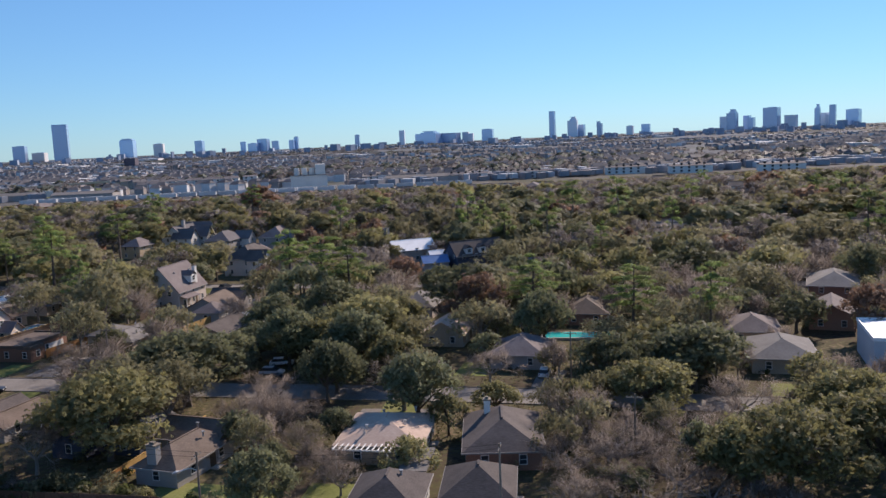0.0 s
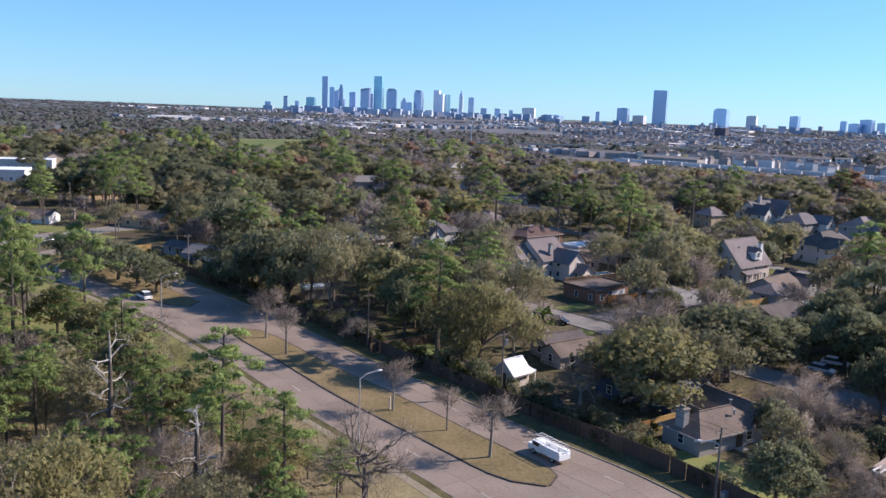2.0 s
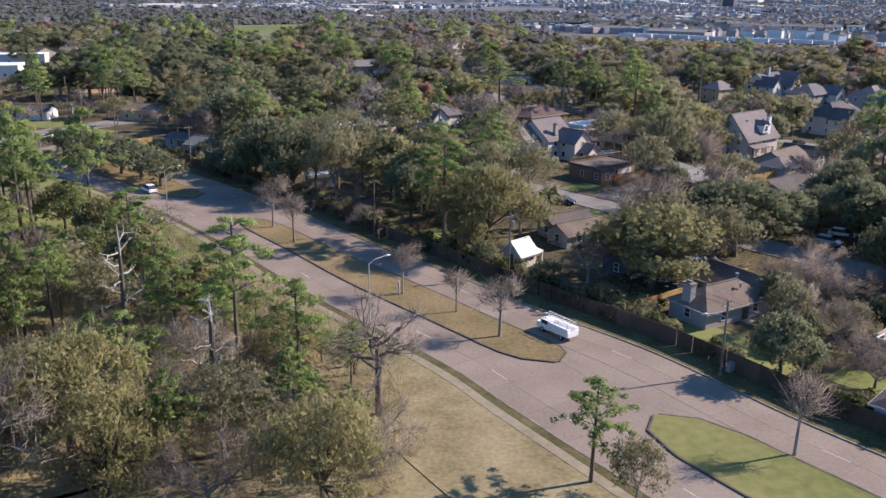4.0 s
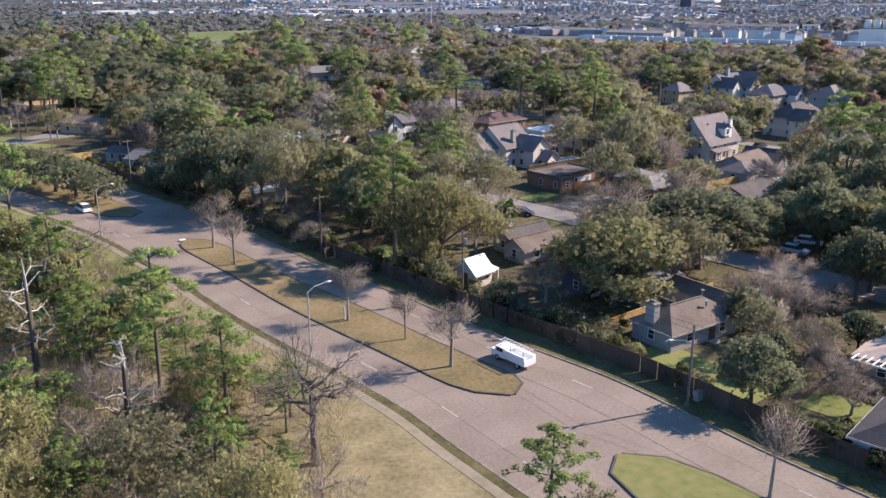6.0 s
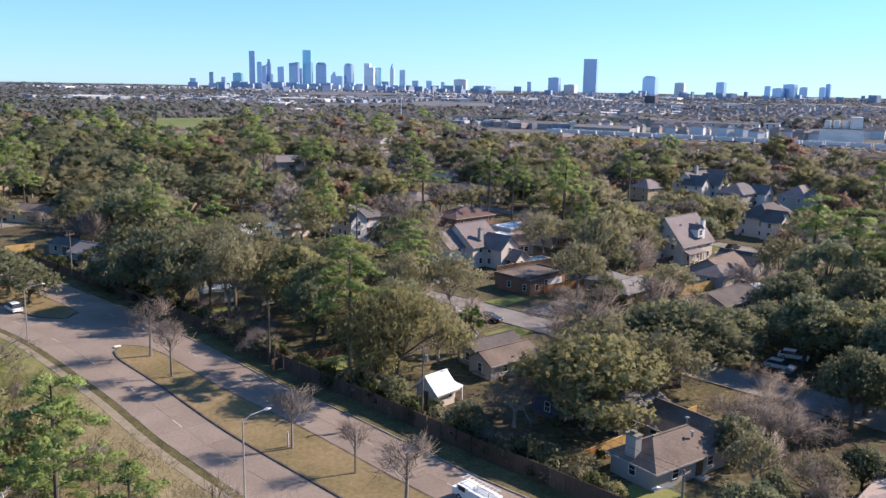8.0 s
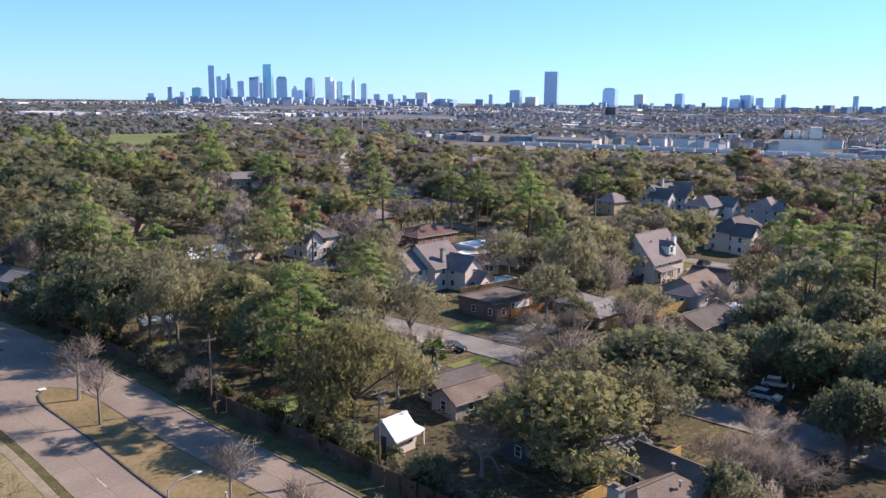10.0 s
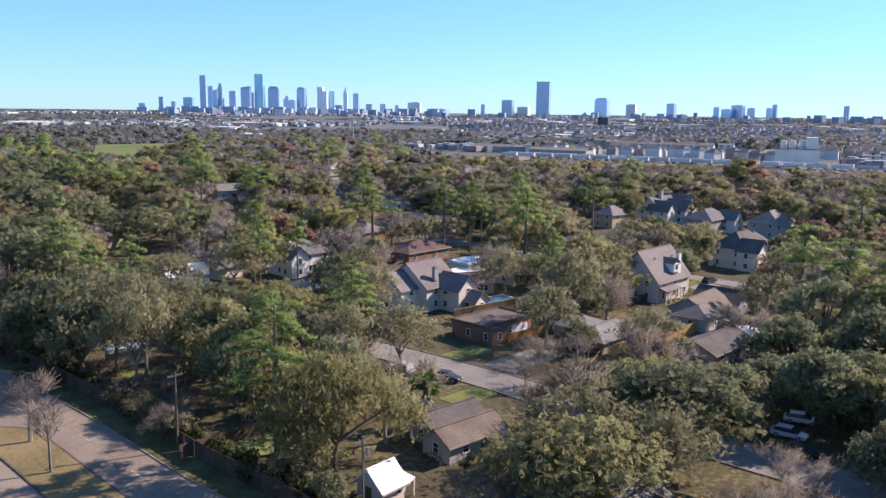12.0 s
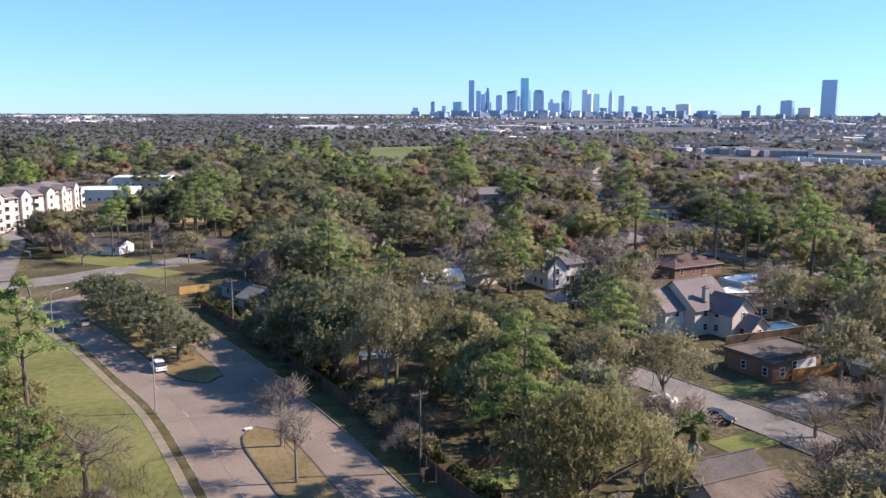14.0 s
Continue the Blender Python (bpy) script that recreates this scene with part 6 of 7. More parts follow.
stems = []
for _ in range(1500):
    x, y = float(rng.uniform(-80, 4)), float(rng.uniform(66, 150))
    if q_of(x, y) < 57:
        for _ in range(3):
            stems.append((x + rng.normal() * 0.5, y + rng.normal() * 0.5, rng.uniform(0.2, 2.2), rng.normal() * 0.25, rng.normal() * 0.25, 0.8))
v, q, nn = twigs(rng, stems, 52000, 1.6, 0.03)
tagged(new("thicket", leafy("thicket", v, q, nn, foliage("scrub", (0.17, 0.155, 0.09), (0.24, 0.215, 0.13), (0.31, 0.28, 0.175)))), "tangled brownish winter scrub under the trees", "scrub", kind="stuff")

# the same wood goes on behind the start of the flight
for _ in range(26):
    x, y = float(rng.uniform(-60, 70)), float(rng.uniform(-55, 50))
    if q_of(x, y) < 45:
        plant(("thin_tree", "bare_tree", "olive_oak", "pine_tree")[int(rng.integers(0, 4))], x, y, float(rng.uniform(7, 12)), float(rng.uniform(3.5, 5.5)), 1)

# low growth under the trees of the yards
beds = []
while len(beds) < 2600:
    x, y = float(rng.uniform(-45, 150)), float(rng.uniform(45, 260))
    if q_of(x, y) < 93 or q_of(x, y) > 235 or noise.noise(Vector((x * 0.09, y * 0.09, 2.2))) < 0.02:
        continue
    if np.min(np.hypot(street_pts[:, 0] - x, street_pts[:, 1] - y)) < 6 or np.any(np.hypot(house_xy[:, 0] - x, house_xy[:, 1] - y) < house_xy[:, 2] * 0.9):
        continue
    if any(abs(x - a) < c * 0.6 and abs(y - b) < c * 0.6 for a, b, c, d, e in LAWNS):
        continue
    beds.append((x, y, float(rng.uniform(0.1, 0.5)), float(rng.uniform(0.5, 1.3)), 0.75))
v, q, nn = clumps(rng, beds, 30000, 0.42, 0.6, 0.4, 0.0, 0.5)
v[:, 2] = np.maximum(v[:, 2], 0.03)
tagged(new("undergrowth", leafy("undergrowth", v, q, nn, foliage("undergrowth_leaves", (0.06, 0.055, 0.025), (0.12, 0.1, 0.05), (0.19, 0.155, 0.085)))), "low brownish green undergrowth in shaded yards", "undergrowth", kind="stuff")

# trees between the houses
made = 0
for _ in range(14000):
    b, away = radians(rng.uniform(-36, 80)), math.sqrt(rng.uniform(85 ** 2, 305 ** 2))
    x, y = 5 + away * math.sin(b), 20 + away * math.cos(b)
    kind = pick_kind(x, y)
    h, r = sized(kind)
    if q_of(x, y) < 93 and x > -60 or made > 370:
        continue
    if q_of(x, y) < 60 and y < 240 or crowded(x, y, r, 0.52) or blocked(x, y, h, r):
        continue
    if -150 < x < -80 and 255 < y < 300 or 44 < x < 66 and 80 < y < 110:
        continue
    if kind == "russet_tree" and greenness(x, y) > 0.2:
        kind = "bare_tree"
    plant(kind, x, y, h, r)
    made += 1


def in_field(x, y):
    """Whether a place lies on the mown bank or hides it from the open road."""
    b, away = math.degrees(math.atan2(x - 8, y - 40)), math.hypot(x - 8, y - 40)
    return -10.8 < b < -4.6 and 635 + 14 * (b + 10) < away < 900


# small trees crowding the streets behind the tan-roofed house
made = 0
for _ in range(2500):
    x, y = float(rng.uniform(50, 175)), float(rng.uniform(40, 150))
    kind = ("bare_tree", "thin_tree", "olive_oak", "live_oak", "bare_tree")[int(rng.integers(0, 5))]
    h, r = float(rng.uniform(4.5, 8.5)), float(rng.uniform(2.6, 4.4))
    if q_of(x, y) < 95 or made > 75 or crowded(x, y, r, 0.4) or blocked(x, y, h, r):
        continue
    plant(kind, x, y, h, r, 1)
    made += 1


def far_wood(kind, count, near, reach, lod, seed):
    """A far stand of one kind, past counting."""
    crown, bark, label, h0, r0 = KINDS[kind]
    g = np.random.default_rng(seed)
    protos = []
    for k in range(3):
        wood, (v, q, nn), leaf, skin = tree_meshes(kind, 50 + k, lod)
        protos.append((v, q, nn, np.array(wood.v), np.array(wood.q)))
    vs, qs, ns, ws, wq, nv, nw = [], [], [], [], [], 0, 0
    tries = 0
    while count and tries < 40000:
        tries += 1
        b, away = radians(g.uniform(-37, 82)), math.sqrt(g.uniform(near ** 2, reach ** 2))
        x, y = 5 + away * math.sin(b), 20 + away * math.cos(b)
        over = rail_gap(x, y)
        if over > -18 or in_field(x, y):
            continue
        thick = noise.noise(Vector((x * 0.01, y * 0.01, len(kind))))
        if thick < g.uniform(-0.6, 0.35):
            continue
        green = greenness(x, y)
        if g.uniform() > (0.25 + 0.75 * green if kind in ("live_oak", "pine_tree") else 1.0 - 0.75 * green if kind in ("bare_tree", "russet_tree") else 0.8):
            continue
        h, r = sized(kind)
        r *= 1.25
        if over > -220 and x > 130:
            low = min(1.0, (2.0 - over * 0.045) / h)
            h, r = h * low, r * max(low, 0.6)
        if away < 520 and blocked(x, y, h, r):
            continue
        v, q, nn, w, wqk = protos[int(g.integers(0, 3))]
        a = g.uniform(0, 6.28)
        turn = np.array([[math.cos(a), -math.sin(a), 0], [math.sin(a), math.cos(a), 0], [0, 0, 1]])
        size = np.array([r / r0, r / r0, h / h0])
        vs.append((v * size) @ turn.T + (x, y, 0))
        ns.append(nn @ turn.T)
        qs.append(q + nv)
        nv += len(v)
        ws.append((w * size) @ turn.T + (x, y, 0))
        wq.append(wqk + nw)
        nw += len(w)
        count -= 1
    wood_name = "far_" + kind.replace("_tree", "").replace("_oak", "_oaks") + "_wood"
    t = thing(wood_name, 0, 0, label=label.replace("with", "stand, with", 1), category="trees", kind="stuff")
    part("crowns", leafy("crowns", np.concatenate(vs), np.concatenate(qs), np.concatenate(ns), leaf), None, t)
    if lod < 3:
        part("trunks", mesh_of("trunks", np.concatenate(ws), np.concatenate(wq), None, bark), None, t)


for k, (kind, mid, back) in enumerate((("live_oak", 120, 180), ("olive_oak", 100, 140), ("thin_tree", 250, 330), ("pine_tree", 55, 60), ("bare_tree", 430, 800), ("russet_tree", 18, 50))):
    far_wood(kind, mid, 300, 480, 2, 100 + k)
    far_wood(kind, back, 480, 900, 3, 200 + k)


# ---- the rail line, sheds and terraces ----
def freight():
    w = (rail_b - rail_a).normalized()
    turn = math.degrees(math.atan2(w.y, w.x))
    bed = tagged(new("railway", Solid().box(0, 0, 0.5, 430, 7, 0.5).box(0, -0.75, 0.8, 430, 0.1, 0.12).box(0, 0.75, 0.8, 430, 0.1, 0.12).mesh("railway", BALLAST)), "gravel railway bed with steel rails", "railway", kind="structure")
    mid = (rail_a + rail_b) / 2
    bed.matrix_basis = pose(mid.x, mid.y, 0, 0, 0, turn)
    shell = surface("hopper_grey", (0.42, 0.42, 0.42), (0.58, 0.58, 0.58), vary=0.2, rough=0.6)
    first = None
    for k in range(40):
        p = rail_a + w * (12 + (k % 23) * 17.6) + Vector((-w.y, w.x, 0)) * (13 if k > 22 else 0)
        m = pose(p.x, p.y, 0.85, 0, 0, turn)
        if first:
            copy_thing(first, m)
            continue
        first = thing("hopper_wagon", p.x, p.y, 0.85, turn, "pale grey covered hopper wagon on the rails", "rail wagon", "train of wagons")
        part("hopper", Solid().box(0, 0, 2.6, 15, 3.0, 2.8).box(-5, 0, 1.0, 3, 2.2, 0.9).box(0, 0, 1.0, 3, 2.2, 0.9).box(5, 0, 1.0, 3, 2.2, 0.9), shell, first)
        part("roof_walk", Solid().box(0, 0, 4.1, 14, 0.9, 0.12), STEEL, first)
        for x in (-6, 6):
            part("bogie", Solid().box(x, 0, 0.45, 2.6, 2.2, 0.7), RUBBER, first)


freight()


def box_far(name, x, y, w, d, h, turn, wall, roof, label, rows=0):
    b = thing(name, x, y, 0, turn, label, "building")
    part("wall", Solid().box(0, 0, h / 2, w, d, h), WALLS[wall], b)
    part("roof", roof_shape(w, d, h, h + d * 0.12, "gable", 0.3), ROOFS[roof], b)
    for r in range(rows):
        for k in range(int(w // 7)):
            part("window", Solid().box(-w / 2 + 4 + k * 7, -d / 2 - 0.05, 2.2 + r * 3.2, 2.2, 0.12, 1.8), GLASS, b)


for x, y, w, d, h in ((300, 850, 60, 20, 5), (560, 640, 80, 20, 6), (250, 905, 50, 20, 6)):
    box_far("warehouse", x, y, w, d, h, -41, "grey", "grey", "long pale metal warehouse beside the rail yard")
for x, y, w, rows in ((420, 967, 17, 2), (435, 957, 17, 2), (450, 946, 17, 2), (465, 936, 17, 2), (480, 926, 17, 2), (495, 916, 17, 2), (440, 998, 17, 2), (458, 985, 17, 2), (476, 972, 17, 2), (494, 960, 17, 2), (512, 947, 17, 2), (530, 934, 17, 2), (545, 705, 40, 3), (590, 610, 40, 3), (628, 565, 40, 3), (700, 500, 40, 3), (720, 440, 40, 3), (740, 360, 40, 3), (610, 700, 40, 3), (660, 640, 40, 3)):
    box_far("terrace", x, y, w, 12, 7, -34.5 if x < 535 else -48, "white", "slate", "row of white three-storey terraced houses", rows)
b = thing("concrete_plant", 448, 680, 0, -32, "white industrial building with silos by the rails", "building")
part("hall", Solid().box(0, 0, 7, 34, 14, 14), WALLS["white"], b)
part("tower", Solid().box(11, 0, 12, 9, 12, 24), WALLS["white"], b)
for k in range(3):
    part("silo", Solid().tube([(-11 + k * 7, -2, 13), (-11 + k * 7, -2, 21)], [2.6, 2.6], 12), WALLS["white"], b)
part("roof", Solid().box(0, -5, 14.2, 35, 6, 0.4), ROOFS["slate"], b)
v = thing("viaduct", 225, 985, 0, 12, "long concrete highway viaduct beyond the woods", "bridge")
part("deck", Solid().box(0, 0, 9, 330, 12, 1.2).box(0, -6, 10, 330, 0.3, 1.0).box(0, 6, 10, 330, 0.3, 1.0), WALKWAY, v)
for k in range(12):
    part("pier", Solid().box(-150 + k * 27, 0, 4.2, 1.8, 6, 8.4), WALKWAY, v)
m = thing("mast", 107, 985, 0, 0, "slender pale steel mast beyond the woods", "mast")
part("pole", Solid().tube([(0, 0, 0), (0, 0, 33)], [0.9, 0.5], 8), STEEL, m)
part("antenna_ring", Solid().tube([(0, 0, 31), (0, 0, 33)], [1.2, 1.2], 8), STEEL, m)


# ---- the city spread out to the horizon ----
def lift(r):
    return 19.0 * max(0, (r - 1600) / 3300) ** 1.3


def far_blocks(name, count, near, reach, wall, label, size, tall, seed, sparse=-0.1):
    g = np.random.default_rng(seed)
    s = Solid()
    for _ in range(count * 6):
        if count == 0:
            break
        b, away = radians(g.uniform(-40, 88)), near + (reach - near) * g.uniform() ** 1.4
        x, y = away * math.sin(b), away * math.cos(b)
        if (away < 1500 and rail_gap(x, y) < (60 if x > 150 else -60)) or in_field(x, y) or noise.noise(Vector((x * 0.0018, y * 0.0018, 1.7))) < sparse - 0.25 + 0.3 * (b > 0) + (0.5 if tall[1] < 20 else 2.0) * (b < -0.1):
            continue
        w = g.uniform(*size)
        s.box(x, y, lift(away) + g.uniform(*tall) / 2, w, w * g.uniform(0.4, 1.0), g.uniform(*tall), g.uniform(0, 1.5))
        count -= 1
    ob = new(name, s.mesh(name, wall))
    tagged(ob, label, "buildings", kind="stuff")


# Haze is put into these wall and roof colours: paler, some bluer.
far_blocks("distant_white_buildings", 1500, 740, 4200, surface("distant_white_walls", (0.36, 0.365, 0.39), (0.56, 0.57, 0.6), big=0.01, fine=0.1, bump=0, vary=0), "countless pale low buildings towards the horizon", (6, 15), (4, 8), 1)
far_blocks("distant_grey_buildings", 3600, 740, 4300, surface("hazed_grey_roofs", (0.17, 0.18, 0.205), (0.32, 0.33, 0.36), big=0.01, fine=0.1, bump=0, vary=0), "countless grey roofed low buildings towards the horizon", (7, 17), (4, 8), 2)
far_blocks("distant_brown_buildings", 2200, 740, 4300, surface("hazed_brown_roofs", (0.23, 0.195, 0.185), (0.36, 0.31, 0.3), big=0.01, fine=0.1, bump=0, vary=0), "countless brownish low buildings towards the horizon", (7, 16), (4, 8), 3)
far_blocks("distant_long_sheds", 170, 1250, 4200, surface("distant_shed_roofs", (0.5, 0.47, 0.46), (0.7, 0.67, 0.65), big=0.01, fine=0.1, bump=0, vary=0), "long pale sheds spread over the plain", (30, 80), (5, 8), 4)
far_blocks("distant_midrise_buildings", 130, 3300, 4300, surface("hazed_midrise_walls", (0.2, 0.25, 0.34), (0.36, 0.41, 0.5), big=0.01, fine=0.1, bump=0, vary=0), "mid-rise buildings along the horizon with haze painted into their blue-grey", (14, 40), (12, 30), 5, -0.6)


def tower_feet():
    g = np.random.default_rng(33)
    # The blue-grey tints carry distance haze in the blocks' own colour.
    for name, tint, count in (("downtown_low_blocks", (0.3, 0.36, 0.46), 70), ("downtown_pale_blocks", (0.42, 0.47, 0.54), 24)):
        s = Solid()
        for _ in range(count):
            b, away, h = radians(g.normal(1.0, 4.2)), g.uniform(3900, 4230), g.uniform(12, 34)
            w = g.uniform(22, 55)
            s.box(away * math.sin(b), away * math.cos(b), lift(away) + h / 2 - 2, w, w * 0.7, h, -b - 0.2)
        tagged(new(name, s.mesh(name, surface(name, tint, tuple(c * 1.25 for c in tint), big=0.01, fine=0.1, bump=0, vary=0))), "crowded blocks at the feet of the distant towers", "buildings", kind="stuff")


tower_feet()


def far_streets():
    """Rows of pale two- and three-storey houses with dark roofs, street after street beyond the rail line."""
    g = np.random.default_rng(21)
    w = (rail_b - rail_a).normalized()
    n = Vector((-w.y, w.x, 0))
    pale, warm, roofs = Solid(), Solid(), Solid()
    for row in range(34):
        gap = 96 + row * 21 + row * row * 0.55
        for k in range(-60, 150):
            p = rail_a + w * (k * 13.5 + g.uniform(-1.5, 1.5)) + n * (gap + g.uniform(-2, 2))
            away, b = math.hypot(p.x, p.y), math.degrees(math.atan2(p.x, p.y))
            if not 12 < b < 86 or away > 2300 or 300 < p.x < 400 and 900 < p.y < 1090:
                continue
            if noise.noise(Vector((p.x * 0.007, p.y * 0.007, 8.8))) < -0.02 or g.uniform() < 0.3:
                continue
            turn = math.atan2(w.y, w.x) + round(3 * noise.noise(Vector((p.x * 0.004, p.y * 0.004, 1.3)))) * 0.45
            c, s = math.cos(turn), math.sin(turn)
            a, d, h = g.uniform(9, 12.5), g.uniform(8, 11), g.uniform(5.5, 9.0)
            z = lift(away)
            (pale if g.uniform() < 0.6 else warm).box(p.x, p.y, z + h / 2, a, d, h, turn)
            top = [(p.x + c * x - s * y, p.y + s * x + c * y, z + h + 0.02) for x, y in ((-a * 0.54, -d * 0.54), (a * 0.54, -d * 0.54), (a * 0.54, d * 0.54), (-a * 0.54, d * 0.54))]
            e = [(p.x + c * x, p.y + s * x, z + h + d * 0.3) for x in (-a * 0.3, a * 0.3)]
            roofs.face(top[0], top[1], e[1], e[0])
            roofs.face(top[2], top[3], e[0], e[1])
            roofs.face(top[1], top[2], e[1])
            roofs.face(top[3], top[0], e[0])
    t = thing("distant_streets", 0, 0, label="countless pale houses with dark roofs beyond the rails", category="houses", kind="stuff")
    part("pale_walls", pale, surface("far_pale_walls", (0.46, 0.46, 0.47), (0.66, 0.66, 0.67), big=0.02, fine=0.2, bump=0, vary=0), t)
    part("brick_walls", warm, surface("far_brick_walls", (0.22, 0.19, 0.18), (0.38, 0.34, 0.32), big=0.02, fine=0.2, bump=0, vary=0), t)
    part("roofs", roofs, surface("far_dark_roofs", (0.075, 0.073, 0.08), (0.16, 0.15, 0.155), big=0.03, fine=0.2, bump=0, vary=0), t)


far_streets()


def far_trees(name, count, near, reach, material, label, seed, left):
    g = np.random.default_rng(seed)
    v0, q0, n0 = clumps(g, [(0, 0, 5, 5.5, 0.8), (4, 2, 4, 4, 0.8), (-4, -1, 4, 4, 0.8)], 22, 4.4, 0.8, 0.3, 0, 0.5)
    # Normals turned mostly upwards flatten the contrast, as haze would.
    n0 = n0 * 0.2 + np.array((0.0, 0.0, 0.8))
    n0 /= np.linalg.norm(n0, axis=1)[:, None]
    vs, qs, ns, n = [], [], [], 0
    for _ in range(count * 8):
        if len(vs) >= count:
            break
        b, away = radians(g.uniform(-40, 88)), near + (reach - near) * g.uniform() ** 1.5
        x, y = away * math.sin(b), away * math.cos(b)
        if away < 1300 and (-220 < rail_gap(x, y) < (290 if 330 < x < 620 else 120)) and x > 150:
            continue
        if in_field(x, y) or b < -0.03 and g.uniform() > left or b > 0.2 and away < 2200 and g.uniform() > 0.6:
            continue
        if b > -0.05 and away > 1200 and noise.noise(Vector((x * 0.003, y * 0.003, 5.5))) < 0.0:
            continue
        a, s = g.uniform(0, 6.28), g.uniform(0.7, 1.4) * (1 + away / 5000)
        turn = np.array([[math.cos(a), -math.sin(a), 0], [math.sin(a), math.cos(a), 0], [0, 0, 1]])
        vs.append((v0 * (s, s, s * (0.8 if away < 1500 else 0.4 if away < 2600 else 0.2))) @ turn.T + (x, y, lift(away)))
        qs.append(q0 + n)
        ns.append(n0 @ turn.T)
        n += len(v0)
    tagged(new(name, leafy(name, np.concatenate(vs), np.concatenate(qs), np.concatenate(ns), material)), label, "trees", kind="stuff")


# Both leaf palettes are cooled and greyed, painting haze into the woods.
far_trees("distant_green_woods", 5200, 740, 4700, foliage("haze_greyed_green", (0.105, 0.118, 0.098), (0.13, 0.144, 0.12), (0.16, 0.174, 0.145), 0.3, 0.0, 0.004, 0.42, 0.7), "far green woods towards the horizon, greyed in colour for haze", 11, 1.0)
far_trees("distant_brown_woods", 5400, 740, 4600, foliage("haze_greyed_brown", (0.13, 0.12, 0.122), (0.16, 0.15, 0.15), (0.195, 0.182, 0.182), 0.3, 0.0, 0.004, 0.42, 0.7), "far leafless brown woods towards the horizon, greyed in colour for haze", 12, 0.4)

# ---- the towers on the skyline: bearing, width, height ----
# Tower glass and stone are lifted and blued to paint haze onto them.
HAZED_GLASS_BLUE = facade("hazed_blue_glass_tower", (0.32, 0.44, 0.66), (0.42, 0.54, 0.74), 40, 14)
GLASS_TEAL = facade("teal_glass_tower", (0.2, 0.42, 0.55), (0.28, 0.5, 0.62), 44, 12)
GLASS_DARK = facade("dark_glass_tower", (0.27, 0.35, 0.53), (0.35, 0.43, 0.6), 36, 12)
STONE_PALE = facade("pale_stone_tower", (0.6, 0.65, 0.72), (0.72, 0.76, 0.82), 34, 12, 0.6)
STONE_BEIGE = facade("beige_stone_tower", (0.52, 0.52, 0.53), (0.64, 0.63, 0.63), 20, 9, 0.6)
DOWNTOWN = [(-7.34, 29, 44), (-6.21, 20, 78), (-5.46, 19, 53), (-4.55, 45, 73), (-3.64, 30, 181), (-3.20, 23, 125), (-2.89, 23, 109), (-2.63, 25, 140), (-2.46, 19, 70), (-1.79, 36, 107), (-0.99, 45, 132), (-0.59, 17, 99), (-0.12, 44, 189), (0.76, 54, 136), (1.56, 28, 86), (1.91, 30, 66), (2.54, 41, 132), (3.89, 50, 132), (4.47, 32, 112), (4.96, 38, 46), (5.37, 31, 118), (6.07, 29, 102), (6.92, 31, 53), (7.82, 29, 54), (8.74, 20, 49)]
MIDTOWN = [(9.90, 64, 62), (11.46, 99, 35), (14.42, 20, 57), (16.06, 56, 80), (17.12, 60, 47), (18.37, 66, 169), (22.19, 65, 97), (24.04, 48, 65), (26.54, 41, 71), (29.29, 28, 57), (29.92, 46, 47), (30.58, 54, 66), (31.35, 36, 54), (32.40, 26, 55), (32.72, 22, 71)]
UPTOWN = [(36.74, 23, 66), (39.73, 28, 78), (41.50, 114, 67), (43.01, 85, 55), (44.15, 57, 57), (45.48, 57, 65), (49.78, 28, 139), (51.11, 50, 105), (51.65, 39, 67), (52.87, 27, 80), (54.82, 32, 49), (55.83, 43, 55), (61.17, 46, 103), (60.66, 36, 73), (62.18, 50, 73), (63.50, 69, 103), (64.62, 53, 65), (66.11, 24, 107), (66.96, 28, 104), (66.62, 70, 69), (68.11, 57, 77)]


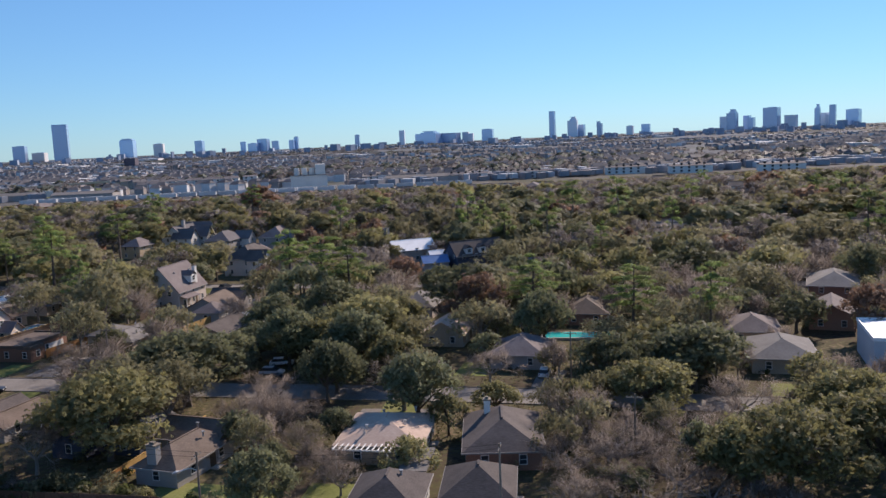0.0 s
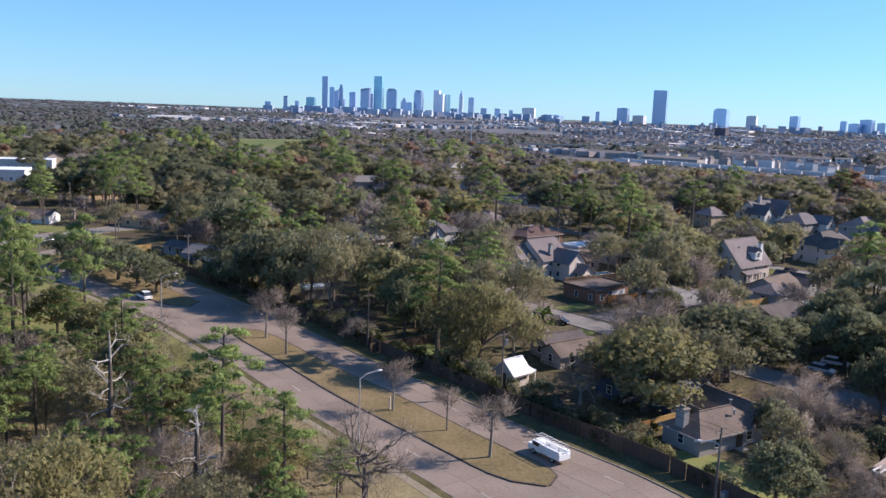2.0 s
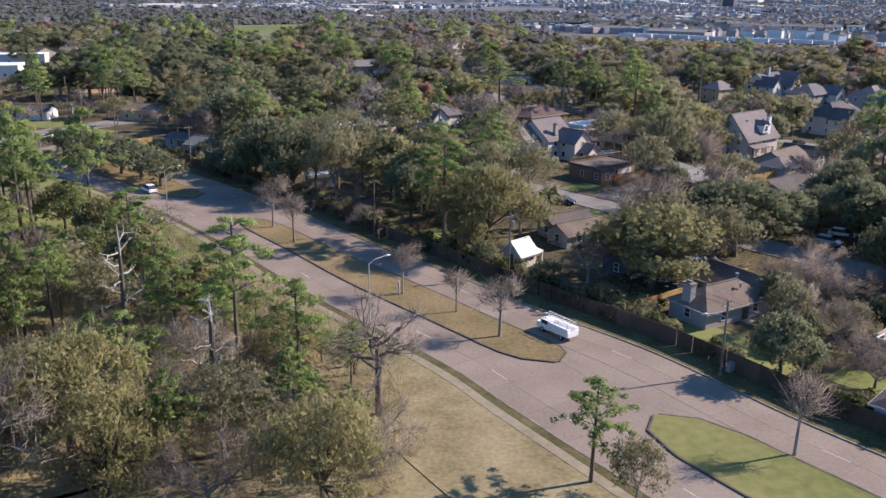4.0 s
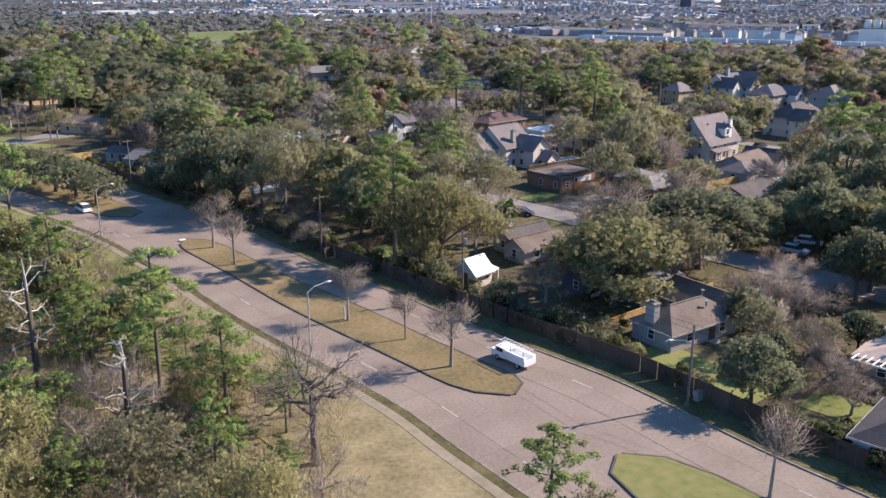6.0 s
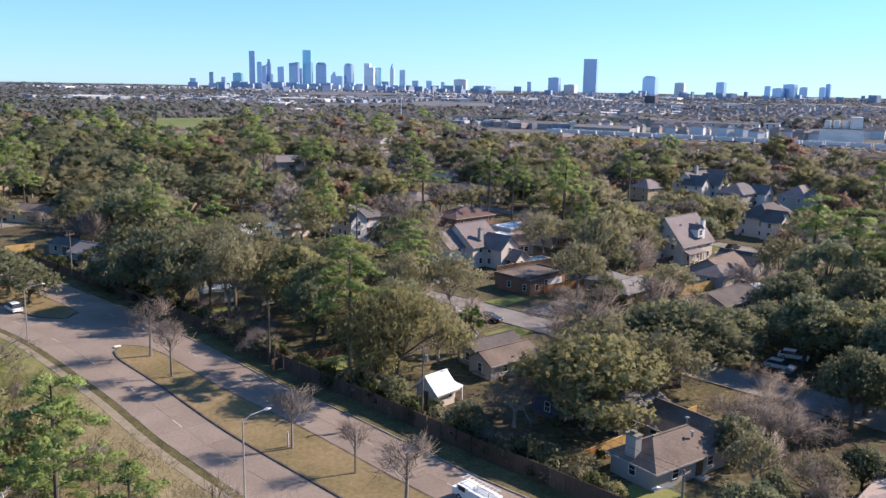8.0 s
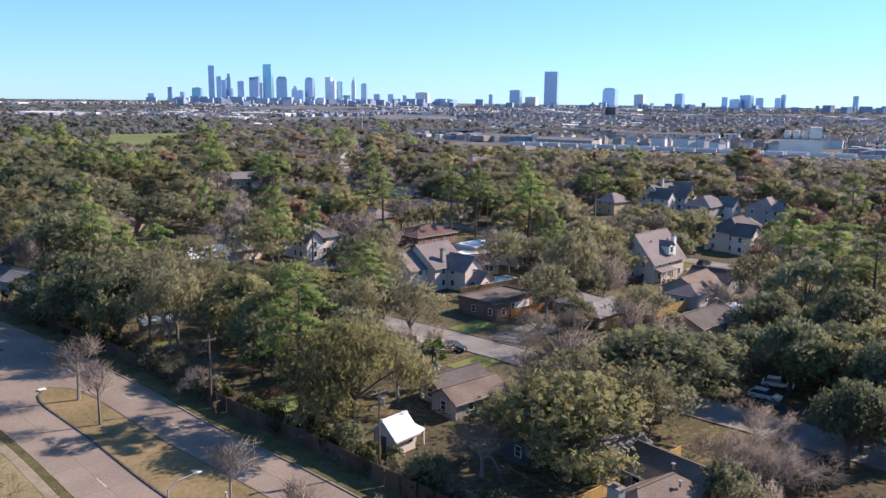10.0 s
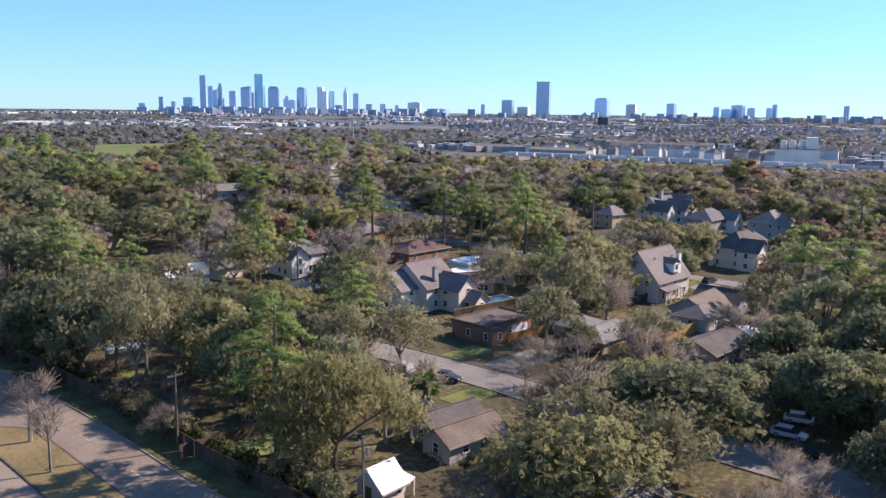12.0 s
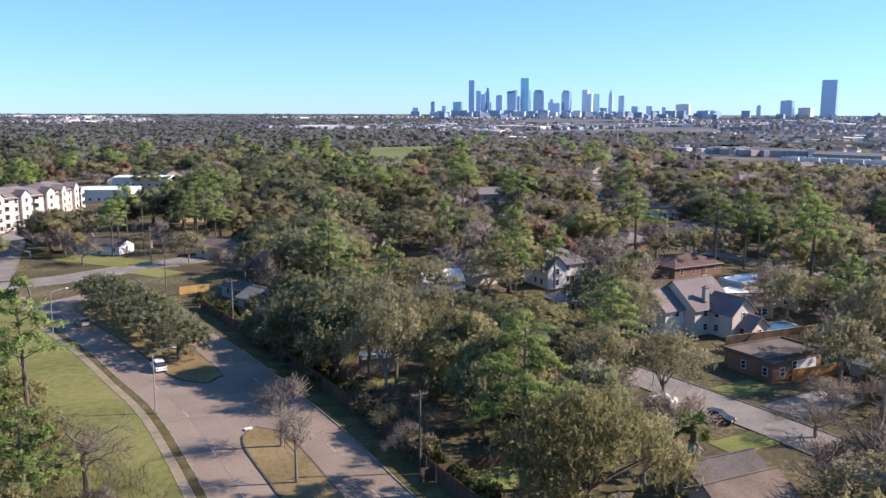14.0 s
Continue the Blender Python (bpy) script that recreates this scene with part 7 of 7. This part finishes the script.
def tower(bearing, w, h, style, material, label, reach=4250):
    """One far tower: a slab, a stepped shaft, a twin slab, a slanted or rounded head, or a spire."""
    b = radians(bearing)
    t = thing("tower", reach * math.sin(b), reach * math.cos(b), 4, -bearing - 6 - (bearing * 170) % 16, label, "skyscraper", "towers on the skyline")
    d = w * 0.8
    tiers = [(0, 0, h / 2 + 3, w * 0.94, d, h + 6)]
    if style == "step":
        tiers = [(0, 0, h * 0.42 + 3, w * 0.96, d, h * 0.84 + 6), (w * 0.08, 0, h * 0.46 + 3, w * 0.66, d * 0.8, h * 0.92 + 6), (w * 0.1, 0, h / 2 + 3, w * 0.45, d * 0.6, h + 6)]
    elif style == "twin":
        tiers = [(-w * 0.2, 0, h / 2 + 3, w * 0.56, d, h + 6), (w * 0.28, 0, h * 0.43 + 3, w * 0.4, d * 0.9, h * 0.86 + 6)]
    elif style == "round":
        tiers = [(0, 0, h * 0.44 + 3, w * 0.96, d, h * 0.88 + 6)] + [(0, 0, h * (0.9 + 0.02 * k) + 6, w * (0.9 - 0.02 * (k + 1) ** 2), d * 0.8, h * 0.03) for k in range(4)]
    elif style == "slant":
        tiers = [(0, 0, h * 0.46 + 3, w * 0.94, d, h * 0.92 + 6)]
        z0, z1 = h * 0.92 + 7, h + 3
        part("slanted_top", Solid().slab([(-w * 0.47, -d / 2, z0), (w * 0.47, -d / 2, z1), (w * 0.47, d / 2, z1), (-w * 0.47, d / 2, z0)], h * 0.08), material, t)
    elif style == "spire":
        tiers = [(0, 0, h * 0.45 + 3, w * 0.6, w * 0.6, h * 0.9 + 6), (0, 0, h * 0.48 + 3, w * 0.46, w * 0.46, h * 0.96 + 6)]
    for k, tier in enumerate(tiers):
        part("tier" if k else "shaft", Solid().box(*tier), material, t)
    if style == "spire":
        part("spire", Solid().tube([(0, 0, h * 0.96 + 3), (0, 0, h + 14), (0, 0, h + 24)], [w * 0.3, w * 0.1, 0.4], 6), HAZED_GLASS_BLUE, t)
    elif style in ("flat", "step"):
        part("roof_plant", Solid().box(w * 0.05, 0, h + 6.6, w * 0.5, d * 0.5, 2.4), GLASS_DARK, t)


SHAPES = {4: "slab", 12: "slab", 20: "spire", 13: "round", 15: "flat", 16: "round", 7: "step", 14: "step", 17: "twin", 10: "slant", 1: "slant"}
for k, (b, w, h) in enumerate(DOWNTOWN):
    glazing = {12: GLASS_TEAL, 20: STONE_PALE, 17: STONE_PALE, 18: GLASS_TEAL, 3: GLASS_TEAL, 4: GLASS_DARK, 16: GLASS_DARK, 7: GLASS_DARK}
    tower(b, w, h, SHAPES[k] if k in SHAPES else "flat" if h > 60 else "slab", glazing[k] if k in glazing else (HAZED_GLASS_BLUE, GLASS_DARK, HAZED_GLASS_BLUE)[k % 3], "pale tower with a pointed top on the skyline" if k == 20 else "glass tower on the distant skyline, blue-grey haze in its colour", 4250 + 40 * (k % 5))
for k, (b, w, h) in enumerate(MIDTOWN):
    tower(b, w, h, "round" if k in (6, 1) else "slab" if k == 5 else "flat", STONE_BEIGE if k in (0, 4, 7) else (GLASS_DARK if k in (3, 5) else HAZED_GLASS_BLUE), "slab tower standing alone on the horizon", 4250 + 40 * (k % 5))
for k, (b, w, h) in enumerate(UPTOWN):
    tower(b, w, h, ("flat", "slab", "step", "slab", "twin")[k % 5], (GLASS_DARK, STONE_PALE, HAZED_GLASS_BLUE)[k % 3], "tower on the far horizon with haze painted into its colour", 4250 + 40 * (k % 5))
tower(22.3, 30, 17, "slab", surface("dark_brick_block", (0.07, 0.06, 0.075), (0.12, 0.1, 0.12), big=0.05, bump=0), "dark brick apartment block before the skyline", 2300)
